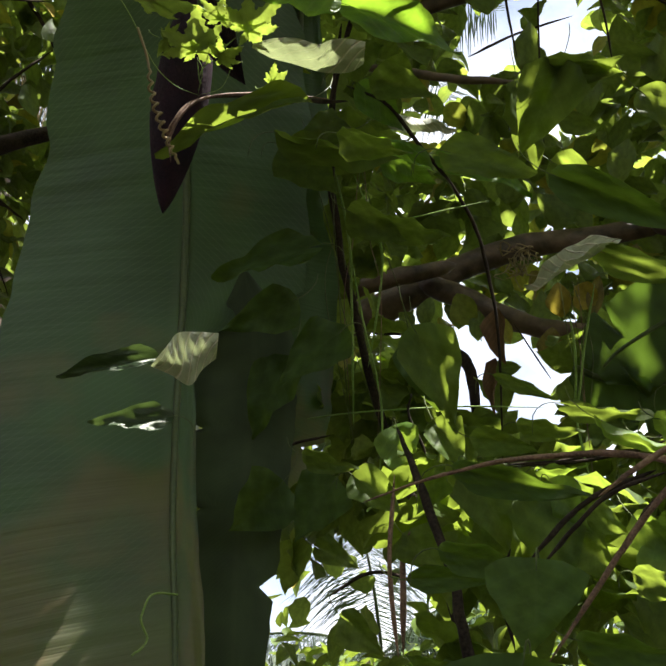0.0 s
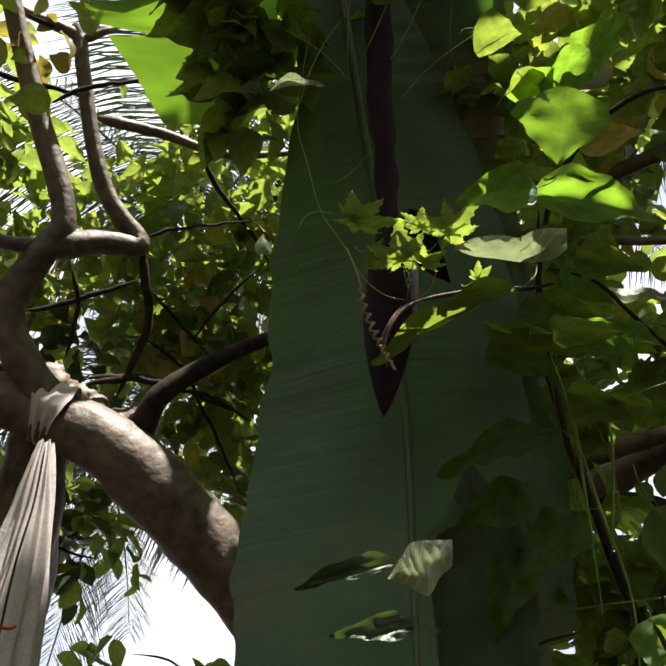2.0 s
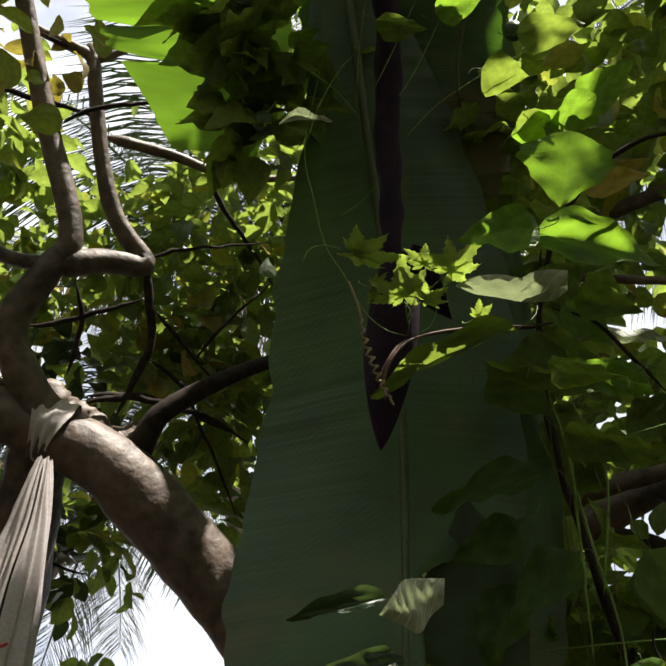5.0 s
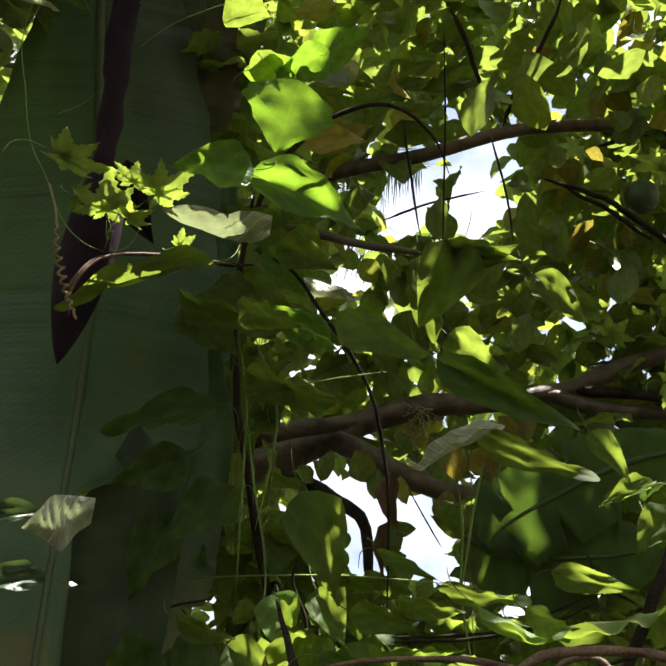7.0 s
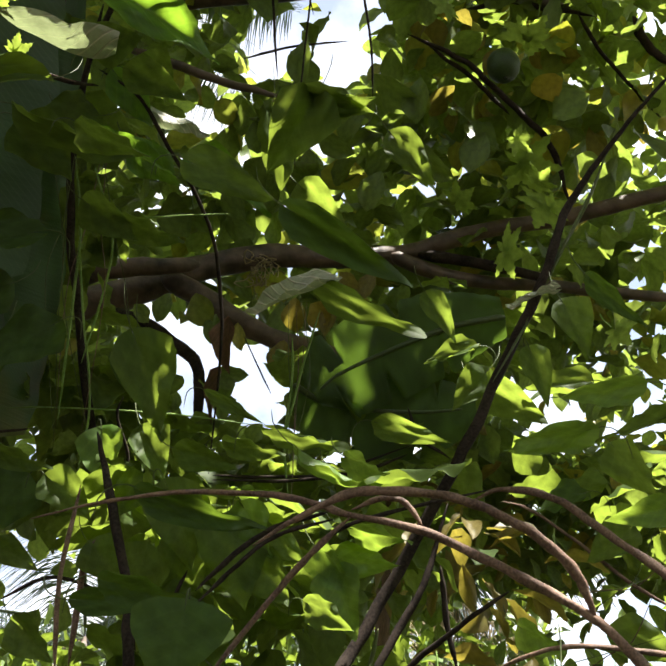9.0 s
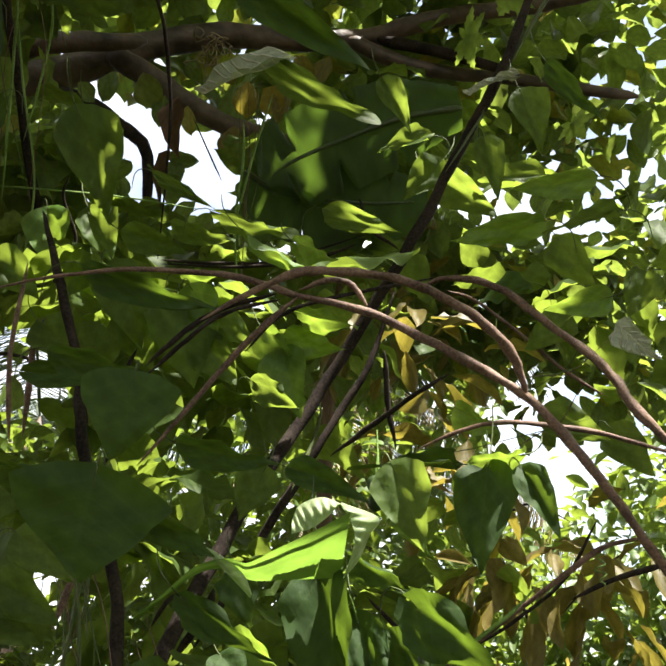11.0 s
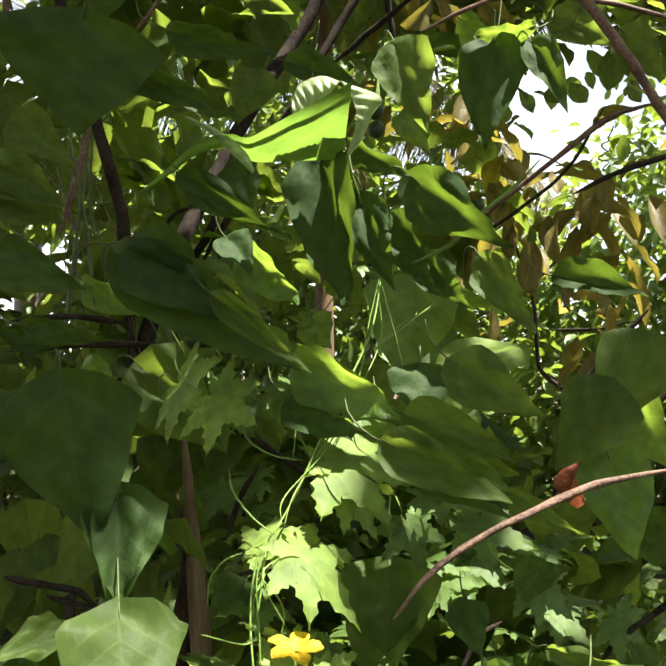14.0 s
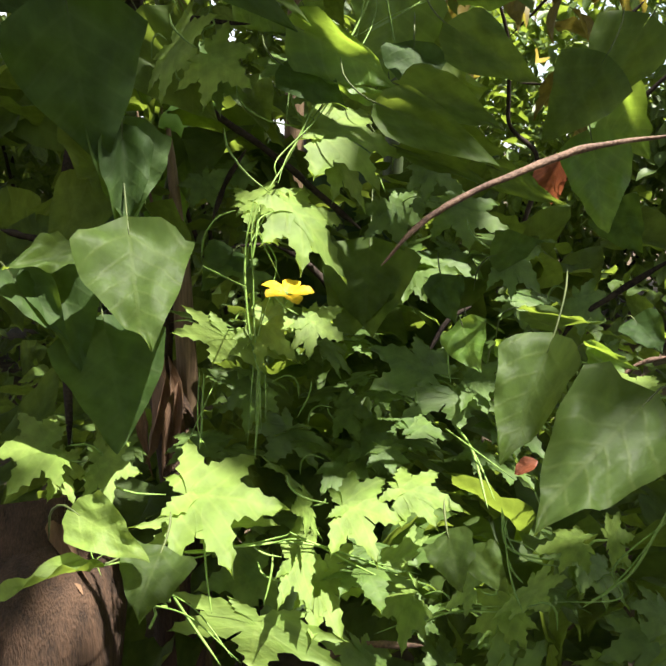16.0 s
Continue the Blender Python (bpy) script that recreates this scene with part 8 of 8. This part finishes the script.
clump_stem([(0.42, 1.33, 0), (0.508, 1.248, 0.614), (0.549, 1.297, 0.729), (0.565, 1.336, 0.829)], 0.13, 0.10, M_SHEATH)
clump_stem([(0.85, 1.5, 0), (0.811, 1.320, 0.678), (0.837, 1.396, 0.885), (0.844, 1.460, 0.987), (0.899, 1.506, 1.113), (0.939, 1.558, 1.256)], 0.055, 0.008, M_SHEATH)
clump_stem([(0.95, 1.45, 0), (0.863, 1.398, 1.078), (0.871, 1.424, 1.202), (0.873, 1.443, 1.324), (0.871, 1.450, 1.397)], 0.022, 0.004, M_PSEUDO)
clump_stem([(1.2, 2.0, 0), (1.140, 1.890, 0.866), (1.168, 1.936, 1.099), (1.185, 1.960, 1.346)], 0.03, 0.005, M_PSEUDO)
clump_stem([(1.5, 1.3, 0), (1.151, 1.246, 0.424), (1.196, 1.306, 0.569), (1.235, 1.358, 0.726)], 0.04, 0.03, M_PSEUDO)
clump_stem([(2.1, 2.2, 0), (2.099, 2.130, 1.285), (2.107, 2.129, 1.553), (2.104, 2.109, 1.792)], 0.04, 0.015, M_RIB)
for pts in ([(1.160, 1.923, 1.023), (1.136, 1.944, 1.172), (1.109, 1.943, 1.322), (1.082, 1.931, 1.450)], [(1.163, 1.921, 1.022), (1.182, 1.943, 1.187), (1.203, 1.948, 1.345), (1.232, 1.935, 1.486)], [(1.159, 1.931, 1.052), (1.170, 1.973, 1.185), (1.183, 2.007, 1.345), (1.192, 2.006, 1.467)]):
    branch("leaf_stalk", pts, 0.018, 0.007, M_PSEUDO, banana_c, 9, 0.1)
for k, (a, b, w) in enumerate((((0.805, 1.421, 1.023), (0.791, 1.347, 0.845), 0.03), ((0.831, 1.402, 1.008), (0.792, 1.305, 0.804), 0.025), ((0.830, 1.367, 0.969), (0.756, 1.307, 0.790), 0.03), ((0.775, 1.400, 0.971), (0.751, 1.336, 0.820), 0.02), ((0.565, 1.259, 0.867), (0.530, 1.145, 0.749), 0.03))):
    leaf(banana_c, "lance", a, b, w, M_DEAD, 20 * k - 40, label="dry torn sheath strip", name="sheath_strip")


def young_blade(k, sp, lw, rw):
    # the first three take the lit copy; blade 3 the light gourd colour, to look sunlit
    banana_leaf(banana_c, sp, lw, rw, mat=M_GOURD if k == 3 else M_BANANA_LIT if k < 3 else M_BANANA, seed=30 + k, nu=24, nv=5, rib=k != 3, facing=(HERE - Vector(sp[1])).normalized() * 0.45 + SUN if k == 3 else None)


young_blade(0, [(1.165, 1.931, 1.070), (1.144, 1.916, 1.252), (1.169, 1.855, 1.399), (1.212, 1.830, 1.485)], (0.02, 0.06, 0.07, 0.02), (0.02, 0.06, 0.07, 0.02))
young_blade(1, [(1.159, 1.931, 1.052), (1.120, 1.976, 1.170), (1.130, 1.987, 1.299), (1.178, 1.966, 1.387)], (0.02, 0.05, 0.06, 0.02), (0.02, 0.05, 0.06, 0.02))
young_blade(2, [(2.096, 2.141, 1.446), (2.112, 2.124, 1.579), (2.118, 2.107, 1.712), (2.123, 2.091, 1.791)], (0.03, 0.10, 0.11, 0.03), (0.03, 0.08, 0.09, 0.03))
young_blade(3, [(1.332, 1.238, 1.421), (1.342, 1.233, 1.473), (1.362, 1.216, 1.522), (1.376, 1.156, 1.533), (1.376, 1.124, 1.504)], (0.02, 0.06, 0.07, 0.06, 0.02), (0.02, 0.06, 0.07, 0.06, 0.02))
young_blade(4, [(1.530, 1.432, 1.436), (1.519, 1.364, 1.346), (1.507, 1.297, 1.306), (1.505, 1.220, 1.302)], (0.02, 0.06, 0.08, 0.03), (0.02, 0.06, 0.07, 0.03))
young_blade(5, [(1.313, 1.437, 1.410), (1.248, 1.424, 1.242), (1.222, 1.354, 1.081), (1.238, 1.306, 0.959)], (0.02, 0.10, 0.12, 0.03), (0.02, 0.10, 0.12, 0.03))
young_blade(6, [(0.797, 1.671, 1.103), (0.828, 1.677, 1.201), (0.857, 1.676, 1.295), (0.917, 1.651, 1.357)], (0.02, 0.06, 0.08, 0.03), (0.02, 0.06, 0.07, 0.03))

# ---- coconut palms ----


def frond(parent, base, way, length, sag, seed, mat=M_PALM, dry=False):
    rn = random.Random(seed)
    base, way = Vector(base), Vector(way).normalized()
    pts = [base + way * length * s - Vector((0, 0, sag * length * s * s)) for s in (0, 0.25, 0.5, 0.75, 1)]
    c = spline(pts, 140)
    v, f = tube(pts, 0.022, 0.004, 5, 20)
    ob = mesh_object("frond", v, f, M_RIB, parent)
    vs, fs = [], []
    for i in range(8, 140):
        d = (c[i] - c[i - 1]).normalized()
        side = d.cross(Vector((0, 0, 1))).normalized()
        L = length * 0.31 * math.sin(math.pi * (0.12 + 0.8 * i / 140)) * rn.uniform(0.75, 1.15)
        for sg in (-1, 1):
            w = (side * sg + d * 0.55 + Vector((rn.gauss(0, 0.12), rn.gauss(0, 0.12), -0.45 - 0.5 * rn.random()))).normalized()
            p = c[i]
            q = p + w * L * 0.55 - Vector((0, 0, 0.06 * L))
            r = p + w * L - Vector((0, 0, 0.35 * L))
            t = d * 0.009
            k = len(vs)
            vs += [p - t * 0.5, p + t * 0.5, q + t, q - t, r]
            fs += [(k, k + 1, k + 2, k + 3), (k + 3, k + 2, k + 4)]
    fringe = mesh_object("leaflets", vs, fs, mat, ob, [(0.3, 0.5)] * len(vs), False)
    fringe.matrix_parent_inverse = Matrix.Identity(4)
    tagged(fringe, kind="stuff")


def palm(foot, top, n, length, seed, low=-0.5, high=0.9):
    top = Vector(top)
    p = tagged(empty("coconut_palm", (foot[0], foot[1], 0)), "tall coconut palm with drooping feathery fronds", "palm tree", "coconut palms")
    v, f = tube([(foot[0], foot[1], 0), (foot[0] * 0.6 + top.x * 0.4, foot[1] * 0.6 + top.y * 0.4, top.z * 0.5), top], 0.16, 0.11, 12, 24, 0.05, seed)
    mesh_object("trunk", v, f, M_BARK, p)
    rn = random.Random(seed)
    for k in range(n):
        a = 2 * math.pi * k / n + rn.uniform(-0.2, 0.2)
        e = rn.uniform(low, high)
        frond(p, top, (math.cos(a), math.sin(a), e), length * rn.uniform(0.85, 1.1), rn.uniform(0.25, 0.5), seed * 50 + k, M_FROND_DRY if e < -0.3 and rn.random() < 0.5 else M_PALM)
    return p


palm((0.8, 6.6), (-1.688, 6.115, 8.722), 17, 3.3, 3)
palm((-7.0, 6.0), (-4.588, 6.711, 7.162), 8, 2.9, 4)
palm((0.9, 6.2), (1.0, 5.6, 10.3), 10, 3.4, 6)
palm((5.8, 7.0), (5.782, 6.351, 4.491), 13, 2.6, 7)
palm((3.2, 8.5), (3.444, 9.033, 4.293), 13, 2.8, 8)
palm((-4.4, 10.0), (-2.524, 8.916, 7.646), 13, 3.0, 9)

# ---- house at the edge ----
house = tagged(empty("house", (-3.4, 2.0, 0)), "beige plastered house with a wide roof overhang", "house")
A, B = Vector((-2.574, 2.565, 6.600)), Vector((-3.957, 4.292, 6.600))
edge = (B - A).normalized()
inward = Vector((-edge.y, edge.x, 0))
inward = inward if inward.x < 0 else -inward


def slab(name, corners, z0, z1, mat, parent):
    n = len(corners)
    vs = [(c.x, c.y, z0) for c in corners] + [(c.x, c.y, z1) for c in corners]
    fs = [tuple(range(n - 1, -1, -1)), tuple(range(n, 2 * n))] + [(i, (i + 1) % n, n + (i + 1) % n, n + i) for i in range(n)]
    ob = mesh_object(name, vs, fs, mat, parent, None, False)
    return ob


slab("roof", [A, B, B + inward * 5, A + inward * 5], 6.6, 6.85, M_WALL, house)
slab("fascia", [A - inward * 0.03, B - inward * 0.03, B, A], 6.45, 6.9, M_TWIG, house)
slab("fascia", [A - edge * 0.03, A, A + inward * 5, A + inward * 5 - edge * 0.03], 6.45, 6.9, M_TWIG, house)
slab("wall", [A + inward * 1.2 - edge * 1.0, B + inward * 1.2 + edge * 2, B + inward * 1.4 + edge * 2, A + inward * 1.4 - edge * 1.0], 0, 6.6, M_WALL, house)

# ---- young-leaved tree and bushes beyond ----
rust_tree = tagged(empty("mango_tree", (3.2, 3.0, 0)), "young tree with drooping yellow-brown new leaves", "tree")
branch("trunk", [(3.3, 3.0, 0), (3.431, 2.567, 1.189), (3.285, 2.609, 1.495), (3.173, 2.550, 1.824), (2.949, 2.577, 2.264), (2.676, 2.606, 2.599)], 0.018, 0.006, M_TWIG, rust_tree, 8, 0.1)
for pts in ([(3.173, 2.550, 1.824), (3.232, 2.270, 2.065), (3.233, 2.061, 2.174)], [(2.949, 2.577, 2.264), (2.976, 2.366, 2.338), (3.008, 2.189, 2.241)], [(3.215, 2.509, 1.644), (3.257, 2.287, 1.637), (3.349, 2.150, 1.665)]):
    branch("branch", pts, 0.010, 0.004, M_TWIG, rust_tree, 6)
poses = []
canopy(poses, [((2.644, 2.533, 2.488), 0.35, 20), ((2.846, 2.367, 2.324), 0.3, 22), ((2.997, 2.230, 2.145), 0.35, 30), ((3.112, 2.081, 2.100), 0.35, 30), ((2.972, 2.460, 1.967), 0.3, 20), ((3.231, 2.128, 1.879), 0.3, 22), ((3.158, 2.252, 1.686), 0.3, 20), ((3.134, 2.451, 1.592), 0.25, 12),
               ((2.574, 2.621, 3.080), 0.3, 20), ((2.739, 2.419, 3.369), 0.3, 20), ((2.939, 2.492, 2.046), 0.2, 10), ((2.802, 2.582, 2.994), 0.3, 18)], 0.19, 0.34, 0.8, 0.7)
crown(rust_tree, "tree", thin(poses), M_RUST, 120)
poses = []
canopy(poses, [((1.548, 1.537, 2.501), 0.16, 9), ((1.680, 1.575, 2.154), 0.16, 8), ((1.874, 1.418, 1.943), 0.16, 12), ((1.949, 1.331, 1.884), 0.16, 12), ((1.781, 1.528, 1.951), 0.16, 10), ((1.839, 1.473, 1.895), 0.16, 10), ((1.929, 1.394, 1.574), 0.16, 9), ((1.609, 1.548, 2.375), 0.16, 8), ((1.985, 1.315, 1.581), 0.16, 6)], 0.135, 0.42, 0.8, 0.6)
crown(rust_tree, "crown", poses, M_RUST, 120)

for k in range(18):
    a0, d0 = radians(16 + 4.0 * k), (5.6 if k < 7 else 7.4) + 3.4 * ((k * 0.618) % 1)
    foot = Vector((math.sin(a0) * d0, math.cos(a0) * d0, 0))
    tall = 3.0 + 0.5 * (k % 3) + (1.2 if k in (6, 7, 11) and d0 > 6.5 else -0.7 if k in (8, 9, 10) else 0)
    bush = tagged(empty("bush", foot), "dense leafy green bush at the garden's edge", "bush", "bushes at the garden's edge")
    for s in range(4):
        w = Vector((rnd.gauss(0, 0.35), rnd.gauss(0, 0.35), 0))
        branch("stem", [foot + w * 0.2, foot + w * 0.7 + Vector((0, 0, tall * 0.25)), foot + w * 1.2 + Vector((0, 0, tall * 0.42))], 0.025, 0.010, M_TWIG, bush, 6, 0.1)
    poses = []
    for s in range(38):
        c = foot + Vector((rnd.gauss(0, 0.7), rnd.gauss(0, 0.7), rnd.uniform(0.15, tall)))
        spray(poses, c, 0.5, 51, 0.17, rnd, 0.8, 0.2, 0.5)
    crown(bush, "tree", [m for m in poses if clear_of(m.translation, GAPS_FAR, 1.0)], M_BUSH, 0)
low = tagged(empty("undergrowth", (1.2, 1.6, 0)), "low green undergrowth beneath the vines", "plant")
poses = []
for k in range(70):
    a, d = radians(rnd.uniform(10, 75)), rnd.uniform(1.5, 4.5)
    spray(poses, (math.sin(a) * d, math.cos(a) * d, rnd.uniform(0.05, 0.7)), 0.3, 30, 0.15, rnd, 0.8, 0.2, 0.55)
crown(low, "wild", poses, M_HEART, 0)
# unseen trees added behind the camera to cut the light of the low sky
for k in range(8):
    a0 = radians(88 + 29 * k)
    foot = Vector((math.sin(a0) * 7.4, math.cos(a0) * 7.4, 0))
    back_tree = tagged(empty("tree", foot), "unseen tall leafy tree added to block low sky", "tree", "trees round the garden")
    branch("trunk", [foot, foot + Vector((0.2, 0.1, 3)), foot + Vector((0, 0.3, 7.5))], 0.16, 0.07, M_BARK, back_tree, 10, 0.1)
    poses = []
    for s in range(28):
        c = foot + Vector((rnd.gauss(0, 1.1), rnd.gauss(0, 0.9), rnd.uniform(0.4, 9.0)))
        spray(poses, c, 0.9, 42, 0.34, rnd, 0.8, 0.2, 0.55)
    crown(back_tree, "tree", poses, M_TREE, 0)
